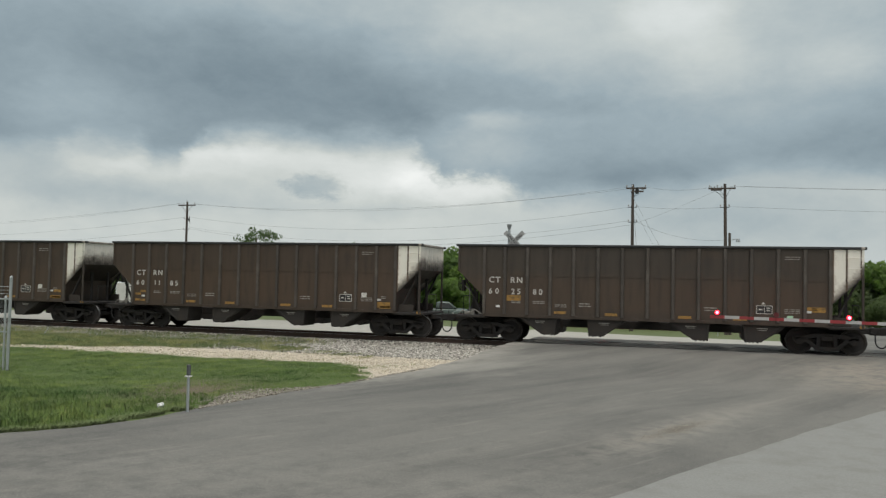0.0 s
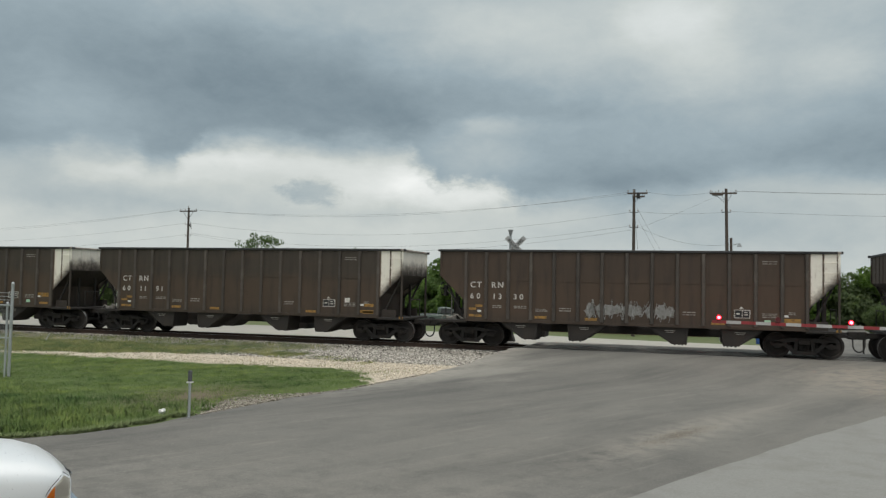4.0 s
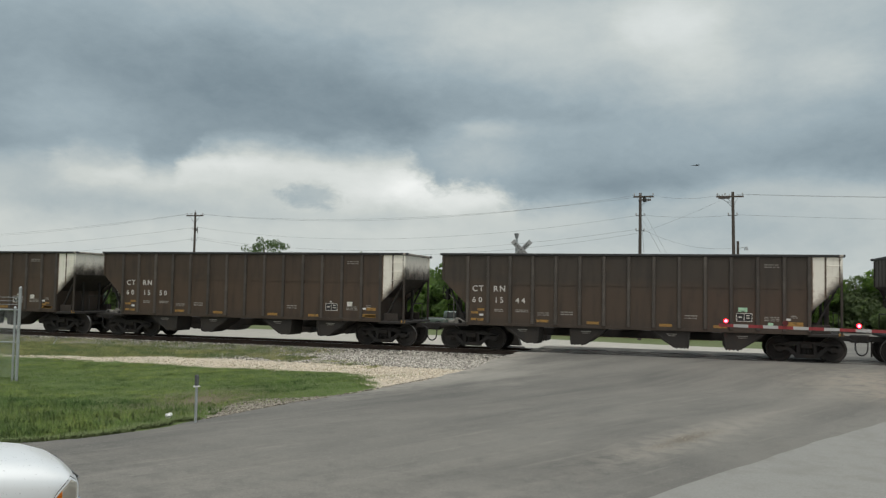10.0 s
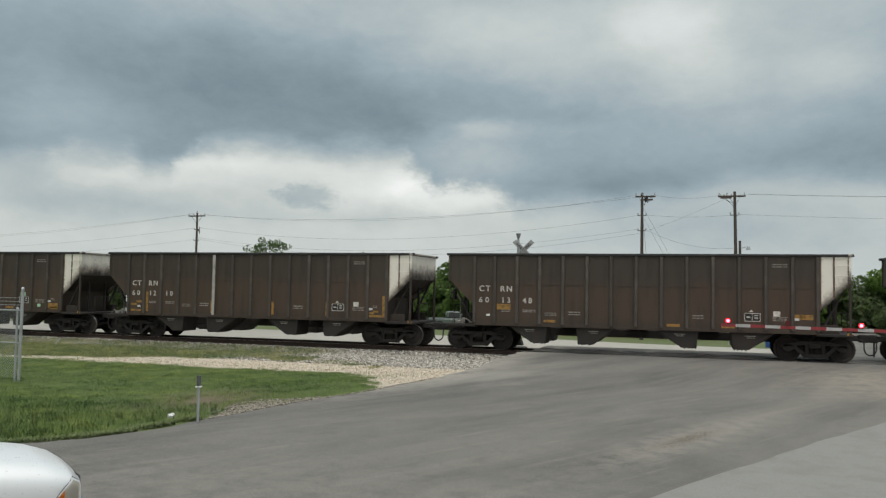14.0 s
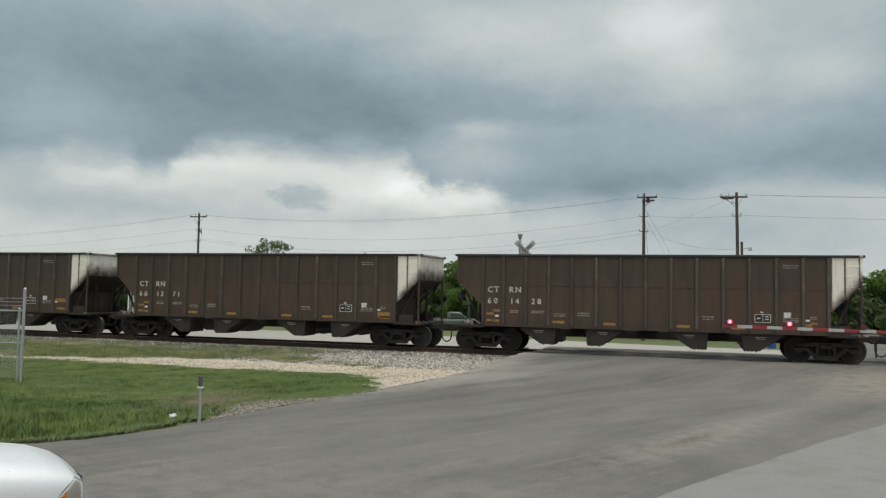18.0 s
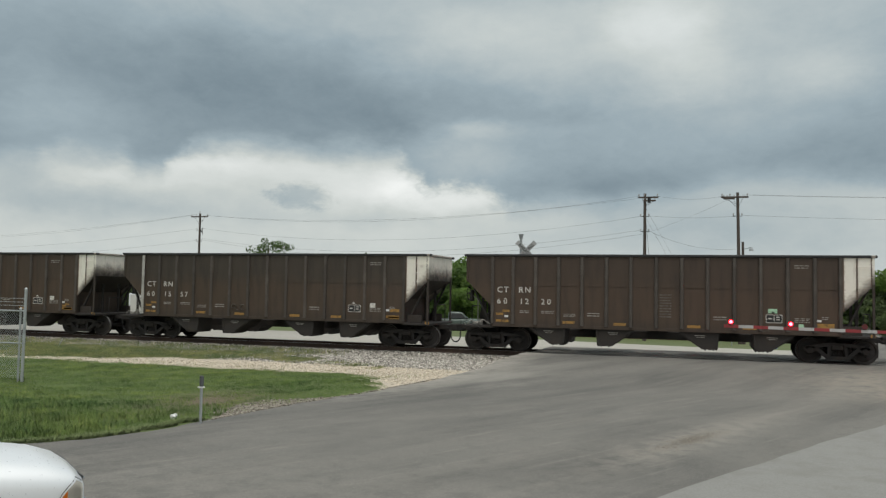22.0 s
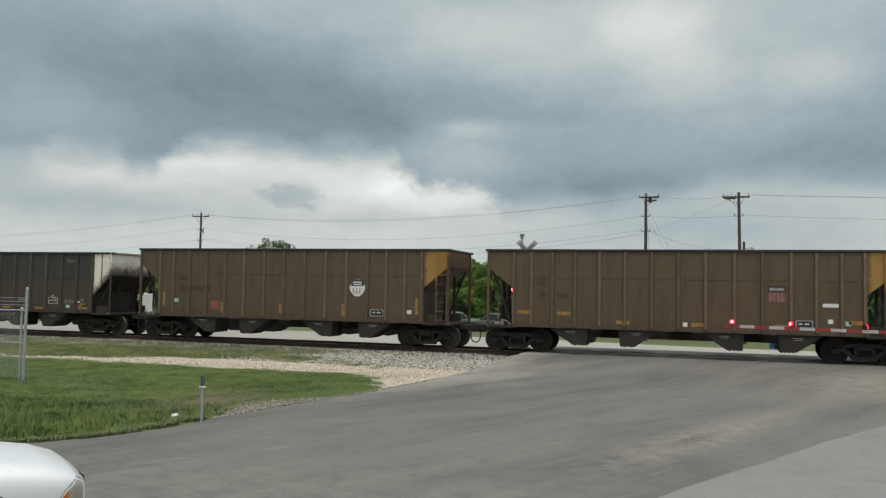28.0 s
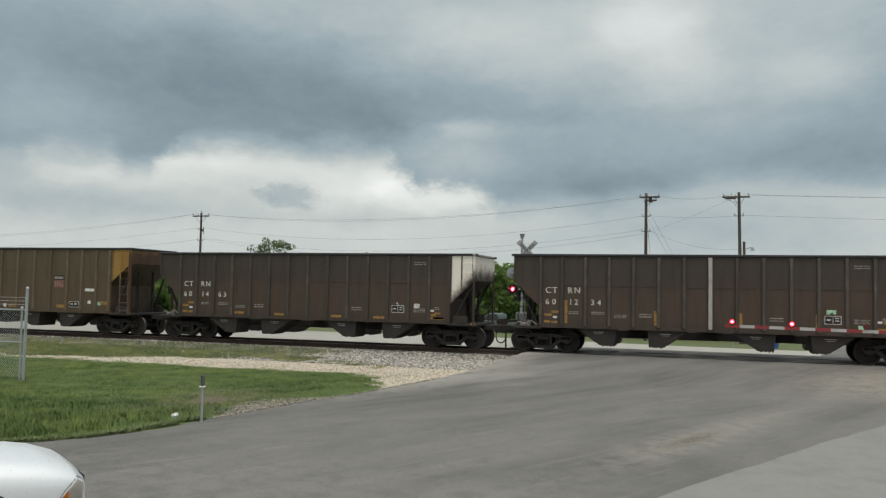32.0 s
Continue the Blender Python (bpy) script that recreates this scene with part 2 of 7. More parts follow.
def end_paint(name, base, rust, soot, clean=3.1):
    """Light end paint, rusty at seams and sooty towards the slope sheet."""
    mat, t, b, co = shader(name, 0.6)
    put, m, noise_tex, ramp, mix, scaled, split, join = nodes_of(t)
    p = co.outputs["Object"]
    x, y, z = split(p)
    info = t.nodes.new("ShaderNodeObjectInfo")
    own = t.nodes.new("ShaderNodeVectorMath")
    own.operation = "ADD"
    put(own.inputs[0], p)
    put(own.inputs[1], join(0.0, 0.0, m("MULTIPLY", info.outputs["Alpha"], 53.0)))
    p = own.outputs[0]
    runs = noise_tex(scaled(p, 5.0, 5.0, 0.5), 2.0, 6.0, 0.65)
    grain = noise_tex(p, 30.0, 4.0, 0.7)
    blot = noise_tex(p, 2.6, 5.0, 0.62)
    # soot lies in a band along the slope sheet's edge, and on the end's lower half
    edge = m("SUBTRACT", z, m("ADD", 1.74, m("MULTIPLY", m("SUBTRACT", m("ABSOLUTE", x), 6.2), 1.02)))
    soot_f = ramp(m("ADD", edge, m("MULTIPLY", m("SUBTRACT", blot, 0.5), 0.6)), 0.32, -0.06)
    on_end = ramp(m("ABSOLUTE", x), 7.16, 7.2)
    soot_e = m("MULTIPLY", on_end, ramp(m("ADD", z, m("MULTIPLY", m("SUBTRACT", blot, 0.5), 1.0)), clean + 0.35, clean - 0.4))
    col = mix(grain, tuple(c * 0.85 for c in base), tuple(min(1, c * 1.1) for c in base))
    col = mix(m("MULTIPLY", ramp(runs, 0.55, 0.76), 0.4), col, rust)
    col = mix(m("MULTIPLY", ramp(blot, 0.58, 0.75), 0.3), col, rust)
    # rust eats the paint in flakes along the seam next to the dark side
    flake = noise_tex(p, 9.0, 5.0, 0.7)
    seam = m("ADD", m("SUBTRACT", m("ABSOLUTE", x), 6.24), m("MULTIPLY", m("SUBTRACT", flake, 0.5), 0.35))
    col = mix(m("MULTIPLY", ramp(seam, 0.10, 0.02), 0.8), col, rust)
    col = mix(m("MULTIPLY", ramp(m("ADD", edge, m("MULTIPLY", m("SUBTRACT", flake, 0.5), 0.7)), 0.55, 0.10), 0.55), col, tuple(c * 0.7 for c in rust))
    col = mix(m("MAXIMUM", soot_f, soot_e), col, soot)
    put(b.inputs["Base Color"], col)
    bump(t, b, grain, 0.12, 0.004)
    return mat


def glow(name, color, strength, base=(0.3, 0.01, 0.01)):
    mat, t, b, co = shader(name, 0.25)
    b.inputs["Base Color"].default_value = (*base, 1)
    b.inputs["Emission Color"].default_value = (*color, 1)
    b.inputs["Emission Strength"].default_value = strength
    return mat


def glass(name, color=(0.02, 0.025, 0.03), rough=0.05):
    mat, t, b, co = shader(name, rough)
    b.inputs["Base Color"].default_value = (*color, 1)
    b.inputs["Specular IOR Level"].default_value = 0.8
    return mat


# worn rib paints, made lighter than the sides for the light on rib faces
RIB_PAINT = surface("worn_lit_rib_paint", (0.060, 0.049, 0.040), 0.6, 0, 0.4, 1.6, 22.0, (0.12, 0.105, 0.088), 0.45, 0.15, per_piece=0.25)
TAN_RIB = surface("worn_lit_tan_rib_paint", (0.118, 0.084, 0.052), 0.6, 0, 0.3, 1.6, 22.0, (0.17, 0.145, 0.10), 0.45, 0.15, per_piece=0.2)
GREY_PAINT = car_paint("hopper_paint", (0.079, 0.048, 0.0285), (0.021, 0.019, 0.017))
TAN_PAINT = car_paint("tan_hopper_paint", (0.100, 0.066, 0.038), (0.046, 0.031, 0.020))
WHITE_END = end_paint("white_end_paint", (0.83, 0.79, 0.70), (0.25, 0.16, 0.10), (0.034, 0.027, 0.022))
YELLOW_END = end_paint("yellow_end_paint", (0.33, 0.19, 0.046), (0.13, 0.065, 0.028), (0.075, 0.038, 0.020), 3.95)
GRIMY_STEEL = surface("grimy_steel", (0.023, 0.020, 0.0185), 0.8, 0.0, 0.4, 3.0, 25.0, (0.050, 0.036, 0.026), 0.45, 0.25)
CHUTE_STEEL = surface("chute_steel", (0.027, 0.023, 0.020), 0.8, 0.0, 0.3, 2.0, 20.0, (0.050, 0.037, 0.027), 0.5, 0.25)
RIM_STEEL = surface("rim_steel", (0.022, 0.023, 0.024), 0.6, 0.0, 0.3, 1.5, 20.0, (0.050, 0.047, 0.044), 0.5, 0.2)
CHORD_WHITE = surface("worn_white_rim_paint", (0.34, 0.31, 0.27), 0.7, 0.0, 0.5, 4.5, 26.0, (0.035, 0.032, 0.03), 1.0, 0.2)
COAL_STEEL = surface("coal_dusted_steel", (0.046, 0.036, 0.029), 0.85, 0.0, 0.35, 2.0, 18.0, (0.024, 0.020, 0.018), 0.6, 0.25)
PALE_STRIP = surface("pale_rib_strip", (0.40, 0.385, 0.355), 0.6, 0.0, 0.2, 3.0, 26.0, (0.20, 0.185, 0.165), 0.6, 0.1)
# pale steel: highlights on the brake gear put into its colour
HIGHLIT_GEAR = surface("highlit_gear_steel", (0.30, 0.28, 0.25), 0.8, 0.0, 0.4, 6.0, 24.0, (0.08, 0.07, 0.06), 0.7, 0.2)
ARM_WHITE = surface("weathered_arm_white", (0.44, 0.43, 0.42), 0.6, 0, 0.12, 4.0, 30.0, (0.30, 0.29, 0.27), 0.5, 0.03)
ARM_RED = surface("weathered_arm_red", (0.27, 0.030, 0.034), 0.6, 0, 0.15, 4.0, 30.0, (0.17, 0.03, 0.03), 0.5, 0.03)
RUSTED = surface("rust_stained_paint", (0.13, 0.086, 0.058), 0.75, 0.0, 0.5, 7.0, 30.0, (0.045, 0.031, 0.023), 0.8, 0.2)
BRIGHT_STEEL = surface("bright_steel", (0.35, 0.34, 0.33), 0.35, 0.9, 0.15, 4.0, 30.0, (0.1, 0.07, 0.05), 0.3, 0.1)
WHITE_MARK = surface("white_marking_paint", (0.66, 0.64, 0.59), 0.7, 0, 0.15, 6.0, 30.0, (0.15, 0.12, 0.095), 0.65, 0.05)
FADED_MARK = surface("faded_marking_paint", (0.31, 0.29, 0.255), 0.75, 0, 0.2, 8.0, 40.0, (0.07, 0.06, 0.05), 0.7, 0.05)
DARK_MARK = surface("dark_marking_paint", (0.050, 0.040, 0.026), 0.75, 0, 0.2, 8.0, 40.0, (0.09, 0.07, 0.04), 0.5, 0.05)
YELLOW_MARK = surface("yellow_reflector", (0.33, 0.18, 0.04), 0.6, 0, 0.3, 7.0, 30.0, (0.10, 0.065, 0.03), 0.85, 0.05)
GREEN_MARK = surface("green_sticker", (0.38, 0.62, 0.42), 0.6, 0, 0.2, 8.0, 40.0, (0.1, 0.12, 0.08), 0.4, 0.05)
RED_MARK = surface("red_marking_paint", (0.26, 0.085, 0.068), 0.6, 0, 0.2, 8.0, 40.0, (0.1, 0.05, 0.04), 0.5, 0.05)
BLACK_MARK = surface("black_marking_paint", (0.02, 0.02, 0.02), 0.7, 0, 0.2, 8.0, 40.0, None, 0, 0.05)
FAINT = surface("worn_off_paint", (0.135, 0.118, 0.098), 0.8, 0, 0.3, 9.0, 40.0, (0.06, 0.048, 0.037), 0.8, 0.05)
SPRAY_FILL = surface("thin_sprayed_fill", (0.27, 0.265, 0.25), 0.8, 0, 0.35, 7.0, 24.0, (0.085, 0.07, 0.056), 0.7, 0.05)
SPRAY = surface("sprayed_paint", (0.40, 0.40, 0.385), 0.75, 0, 0.3, 5.0, 20.0, (0.07, 0.06, 0.05), 0.7, 0.05)
RUBBER = surface("black_rubber", (0.018, 0.018, 0.018), 0.8, 0, 0.25, 3, 40, (0.05, 0.045, 0.04), 0.3, 0.15)
GALVANISED = surface("galvanised_steel", (0.42, 0.44, 0.45), 0.5, 0.6, 0.15, 4.0, 40.0, (0.22, 0.22, 0.21), 0.4, 0.1)
SIGN_WHITE = surface("white_sign_sheeting", (0.72, 0.72, 0.70), 0.45, 0, 0.06, 5.0, 40.0, (0.45, 0.44, 0.4), 0.3, 0.03)
SIGN_BLACK = surface("black_sign_paint", (0.015, 0.015, 0.015), 0.5, 0, 0.1, 5.0, 40.0, None, 0, 0.03)
POLE_WOOD = surface("weathered_pole_wood", (0.080, 0.064, 0.054), 0.9, 0, 0.3, 1.2, 18.0, (0.06, 0.05, 0.042), 0.5, 0.4)
WIRE = surface("line_wire", (0.17, 0.17, 0.175), 0.6, 0, 0.1, 1.0, 10.0, None, 0, 0)
PORCELAIN = surface("grey_insulator", (0.35, 0.34, 0.33), 0.3, 0, 0.1, 3.0, 20.0, None, 0, 0)
TIE_WOOD = surface("creosoted_tie", (0.050, 0.040, 0.033), 0.9, 0, 0.3, 2.0, 20.0, (0.10, 0.085, 0.07), 0.5, 0.4, per_piece=0.3)
RAIL_SIDE = surface("rusty_rail", (0.050, 0.032, 0.024), 0.8, 0.1, 0.3, 3.0, 25.0, (0.09, 0.055, 0.035), 0.5, 0.2)
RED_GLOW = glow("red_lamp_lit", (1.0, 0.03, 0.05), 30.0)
# weak red glow that stands in for the bloom round a lit core
RED_BLOOM = glow("red_lamp_bloom", (1.0, 0.01, 0.02), 2.6)
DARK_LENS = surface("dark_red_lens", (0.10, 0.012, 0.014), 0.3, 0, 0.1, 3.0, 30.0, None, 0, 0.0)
RED_LENS = glow("red_lamp_lens", (1.0, 0.03, 0.03), 2.0)
BARK = surface("bark", (0.085, 0.068, 0.052), 0.95, 0, 0.35, 2.0, 14.0, (0.05, 0.042, 0.035), 0.5, 0.5)

# ---- mesh helpers ----


def obj(name, bm, mats, parent=None, label="", smooth=False):
    me = bpy.data.meshes.new(name)
    bm.to_mesh(me)
    bm.free()
    for mt in mats if isinstance(mats, (list, tuple)) else [mats]:
        me.materials.append(mt)
    if smooth:
        me.polygons.foreach_set("use_smooth", [True] * len(me.polygons))
    ob = new(name, me)
    ob.parent = parent
    if label:
        ob["label"] = label
    return ob


def part(name, bm, material, parent, label="", smooth=False):
    return obj(name, bm, material, parent, label, smooth)


def empty(name, m=None):
    e = new(name)
    e.empty_display_size = 0.2
    if m is not None:
        e.matrix_basis = m
    return e


def box(bm, lo, hi, bevel=0.0, m=None, mi=0):
    """An axis-aligned box between two corners, its edges bevelled."""
    lo, hi = Vector(lo), Vector(hi)
    r = bmesh.ops.create_cube(bm, size=1.0)
    vs = r["verts"]
    for v in vs:
        v.co = Vector((lo[i] + (v.co[i] + 0.5) * (hi[i] - lo[i]) for i in range(3)))
    fs = {f for v in vs for f in v.link_faces}
    if bevel:
        es = list({e for v in vs for e in v.link_edges})
        r = bmesh.ops.bevel(bm, geom=es, offset=bevel, segments=1, affect="EDGES", profile=0.5)
        fs = set(r["faces"]) | {f for f in fs if f.is_valid}
        vs = list({v for f in fs for v in f.verts})
    for f in fs:
        f.material_index = mi
    if m is not None:
        bmesh.ops.transform(bm, matrix=m, verts=vs)
    return vs


def rod(bm, a, b, r, r2=None, n=8, mi=0, caps=True):
    """A round bar from a to b."""
    a, b = Vector(a), Vector(b)
    d = b - a
    res = bmesh.ops.create_cone(bm, cap_ends=caps, segments=n, radius1=r, radius2=r if r2 is None else r2, depth=d.length)
    q = d.to_track_quat("Z", "Y").to_matrix().to_4x4()
    bmesh.ops.transform(bm, matrix=Matrix.Translation((a + b) / 2) @ q, verts=res["verts"])
    for f in {f for v in res["verts"] for f in v.link_faces}:
        f.material_index = mi
    return res["verts"]


def bar(bm, a, b, w, h, mi=0):
    """A square bar from a to b."""
    a, b = Vector(a), Vector(b)
    d = b - a
    vs = box(bm, (-w / 2, -h / 2, -d.length / 2), (w / 2, h / 2, d.length / 2), min(w, h) * 0.12, mi=mi)
    q = d.to_track_quat("Z", "Y").to_matrix().to_4x4()
    bmesh.ops.transform(bm, matrix=Matrix.Translation((a + b) / 2) @ q, verts=vs)
    return vs


def prism(bm, outline, y0, y1, mi=0, axis="y"):
    """An outline of (x, z) pulled from y0 to y1."""
    def at(p, y):
        return (p[0], y, p[1]) if axis == "y" else (y, p[0], p[1]) if axis == "x" else (p[0], p[1], y)
    a = [bm.verts.new(at(p, y0)) for p in outline]
    b = [bm.verts.new(at(p, y1)) for p in outline]
    fs = [bm.faces.new(a), bm.faces.new(b[::-1])]
    n = len(outline)
    for i in range(n):
        fs.append(bm.faces.new((a[i], b[i], b[(i + 1) % n], a[(i + 1) % n])))
    for f in fs:
        f.material_index = mi
    bmesh.ops.recalc_face_normals(bm, faces=fs)
    return a + b


def tube(bm, pts, r, n=6, mi=0):
    for a, b in zip(pts, pts[1:]):
        rod(bm, a, b, r, n=n, mi=mi)


def blank():
    return bmesh.new()


LETTERS = {}


def lettering(text, height):
    """A mesh of raised letters in the built-in font, in the plane that faces -y, from the lower left corner."""
    if (text, height) not in LETTERS:
        cu = bpy.data.curves.new("lettering", "FONT")
        cu.body, cu.size, cu.extrude = text, height * 1.37, 0.004
        cu.resolution_u = 3
        cu.offset = 0.0022 * height / 0.24
        ob = bpy.data.objects.new("lettering", cu)
        scene.collection.objects.link(ob)
        bpy.context.view_layer.update()
        me = bpy.data.meshes.new_from_object(ob.evaluated_get(bpy.context.evaluated_depsgraph_get()))
        bpy.data.objects.remove(ob)
        me.transform(Matrix.Rotation(radians(90), 4, "X"))
        me.materials.clear()
        LETTERS[text, height] = me
    return LETTERS[text, height]


# ---- ground ----


def smooth_step(v, a, b):
    t = np.clip((v - a) / (b - a), 0, 1)
    return t * t * (3 - 2 * t)


def ground_z(x, y):
    """Height of the ground: level near the road, falling gently beyond the track."""
    x, y = np.asarray(x, float), np.asarray(y, float)
    z = -0.34 + 0.0 * x
    z = z - 0.86 * smooth_step(y, 6, 32)
    # shallow ditch in the grass, out of the road's way
    z = z - 0.08 * np.exp(-((y + 14.5) / 3.0) ** 2) * smooth_step(x, -10.5, -14.0)
    return z


# the road's left and right edge: y and x, from beyond the track to the cross street
LEFT_EDGE = ((5.5, -6.1), (0.0, -6.25), (-5.2, -6.85), (-8.0, -7.35), (-11.0, -7.9), (-13.3, -8.3), (-15.6, -8.95), (-17.9, -9.35), (-20.2, -9.7), (-21.3, -10.15), (-21.9, -10.8), (-22.6, -12.0), (-23.4, -15.0), (-24.2, -22.0), (-25.0, -40.0))
RIGHT_EDGE = ((5.5, 9.0), (0.0, 9.0), (-5.0, 8.6), (-9.0, 6.7), (-13.4, 3.8), (-15.4, 2.72), (-17.7, 1.5), (-20.1, 0.3), (-21.9, -0.6), (-25.0, -2.2))


def left_edge(y):
    e = np.array(LEFT_EDGE)[::-1]
    return np.interp(y, e[:, 0], e[:, 1])


def right_edge(y):
    e = np.array(RIGHT_EDGE)[::-1]
    return np.interp(y, e[:, 0], e[:, 1])


def road_z(y):
    """The road climbs to the crossing and stays there between the rails."""
    return -0.325 + 0.33 * smooth_step(np.asarray(y, float), -9.0, -2.2) - 0.33 * smooth_step(np.asarray(y, float), 2.2, 8.0)


def sheet(name, xs, ys, height, mat, kind="structure", label="", category=""):
    """A sheet over a grid; height(x, y) gives z."""
    X, Y = np.meshgrid(xs, ys)
    Z = height(X, Y)
    v = np.stack((X, Y, Z), -1).reshape(-1, 3)
    n, k = len(xs), len(ys)
    i = np.arange(n * k).reshape(k, n)
    f = np.stack((i[:-1, :-1], i[:-1, 1:], i[1:, 1:], i[1:, :-1]), -1).reshape(-1, 4)
    me = bpy.data.meshes.new(name)
    me.from_pydata(v.tolist(), [], f.tolist())
    me.polygons.foreach_set("use_smooth", [True] * len(me.polygons))
    me.materials.append(mat)
    return tagged(new(name, me), label, category, kind=kind)


def ground_material():
    mat, t, b, co = shader("ground_cover", 0.95)
    put, m, noise_tex, ramp, mix, scaled, split, join = nodes_of(t)
    p = co.outputs["Object"]
    x, y, z = split(p)
    n_big = noise_tex(p, 0.35, 5.0, 0.6)
    n_mid = noise_tex(p, 1.8, 6.0, 0.65)
    n_fine = noise_tex(p, 22.0, 5.0, 0.7)
    n_stone = noise_tex(p, 60.0, 2.0, 0.6)
    yy = m("ADD", y, m("ADD", m("MULTIPLY", m("SUBTRACT", n_mid, 0.5), 2.2), m("MULTIPLY", m("SUBTRACT", n_big, 0.5), 1.6)))
    xx = m("ADD", x, m("MULTIPLY", m("SUBTRACT", n_mid, 0.5), 2.4))
    turf = mix(n_mid, (0.078, 0.122, 0.028), (0.112, 0.156, 0.042))
    turf = mix(m("MULTIPLY", ramp(n_big, 0.55, 0.75), 0.25), turf, (0.12, 0.12, 0.05))
    field = mix(n_mid, (0.088, 0.118, 0.042), (0.125, 0.155, 0.058))
    field = mix(m("MULTIPLY", ramp(n_big, 0.5, 0.7), 0.5), field, (0.15, 0.13, 0.07))
    grass = mix(ramp(y, -8.5, -5.0), turf, field)
    gravel = mix(n_fine, (0.38, 0.32, 0.24), (0.72, 0.64, 0.515))
    gravel = mix(ramp(n_stone, 0.55, 0.7), gravel, (0.13, 0.12, 0.11))
    stone = mix(n_stone, (0.14, 0.13, 0.115), (0.42, 0.40, 0.36))
    lot = mix(n_fine, (0.34, 0.325, 0.285), (0.47, 0.45, 0.40))
    lot = mix(m("MULTIPLY", ramp(n_mid, 0.45, 0.7), 0.5), lot, (0.25, 0.237, 0.205))
    lot = mix(m("MULTIPLY", ramp(x, -16.0, -32.0), 0.35), lot, (0.24, 0.232, 0.205))
    # bare earth about the marker post
    ex, ey = m("MULTIPLY", m("ADD", xx, 11.1), 0.7), m("MULTIPLY", m("ADD", yy, 15.9), 0.45)
    bare = m("EXPONENT", m("MULTIPLY", m("ADD", m("MULTIPLY", ex, ex), m("MULTIPLY", ey, ey)), -1.0))
    grass = mix(m("MULTIPLY", bare, 0.9), grass, (0.155, 0.120, 0.082))
    # a worn gravel track along the railway, widening to the road; then ballast
    low = ramp(xx, -10.6, -7.6, -8.9, -12.6)
    high = ramp(xx, -23.5, -16.5, -8.0, -5.4)
    strip = m("MULTIPLY", ramp(m("SUBTRACT", yy, low), -0.2, 0.4), ramp(m("SUBTRACT", yy, high), 0.4, -0.2))
    strip = m("MULTIPLY", m("MULTIPLY", strip, ramp(xx, -27.0, -21.0)), ramp(n_mid, 0.3, 0.5, 0.65, 1.0))
    near_road = m("MULTIPLY", ramp(xx, -10.5, -8.5), m("MULTIPLY", ramp(m("SUBTRACT", yy, low), -0.2, 0.4), ramp(yy, 5.0, 3.0)))
    # a bare patch of dirt and stones at the road's edge
    vx, vy = m("MULTIPLY", m("ADD", xx, 9.0), 0.9), m("MULTIPLY", m("ADD", yy, 16.4), 0.55)
    verge = ramp(m("ADD", m("MULTIPLY", vx, vx), m("MULTIPLY", vy, vy)), 1.1, 0.5)
    grass = mix(m("MULTIPLY", verge, 0.9), grass, mix(n_fine, (0.16, 0.142, 0.11), (0.33, 0.30, 0.245)))
    grav_f = m("MAXIMUM", strip, near_road)
    bal = m("MULTIPLY", ramp(m("ABSOLUTE", yy), 4.0, 3.2), ramp(xx, -40.0, -14.0, 0.3, 1.0))
    side = m("MULTIPLY", ramp(xx, -18.5, -15.0), m("MULTIPLY", ramp(yy, -6.6, -5.0), ramp(yy, 4.0, 3.0)))
    col = mix(grav_f, grass, gravel)
    col = mix(m("MAXIMUM", bal, side), col, stone)
    lot_f = m("MULTIPLY", ramp(yy, 5.0, 6.2), ramp(m("SUBTRACT", yy, ramp(x, -12.0, 4.0, 27.0, 17.0)), 1.0, -0.5))
    col = mix(lot_f, col, lot)
    put(b.inputs["Base Color"], col)
    bump(t, b, m("ADD", n_fine, n_stone), 0.5, 0.02)
    return mat


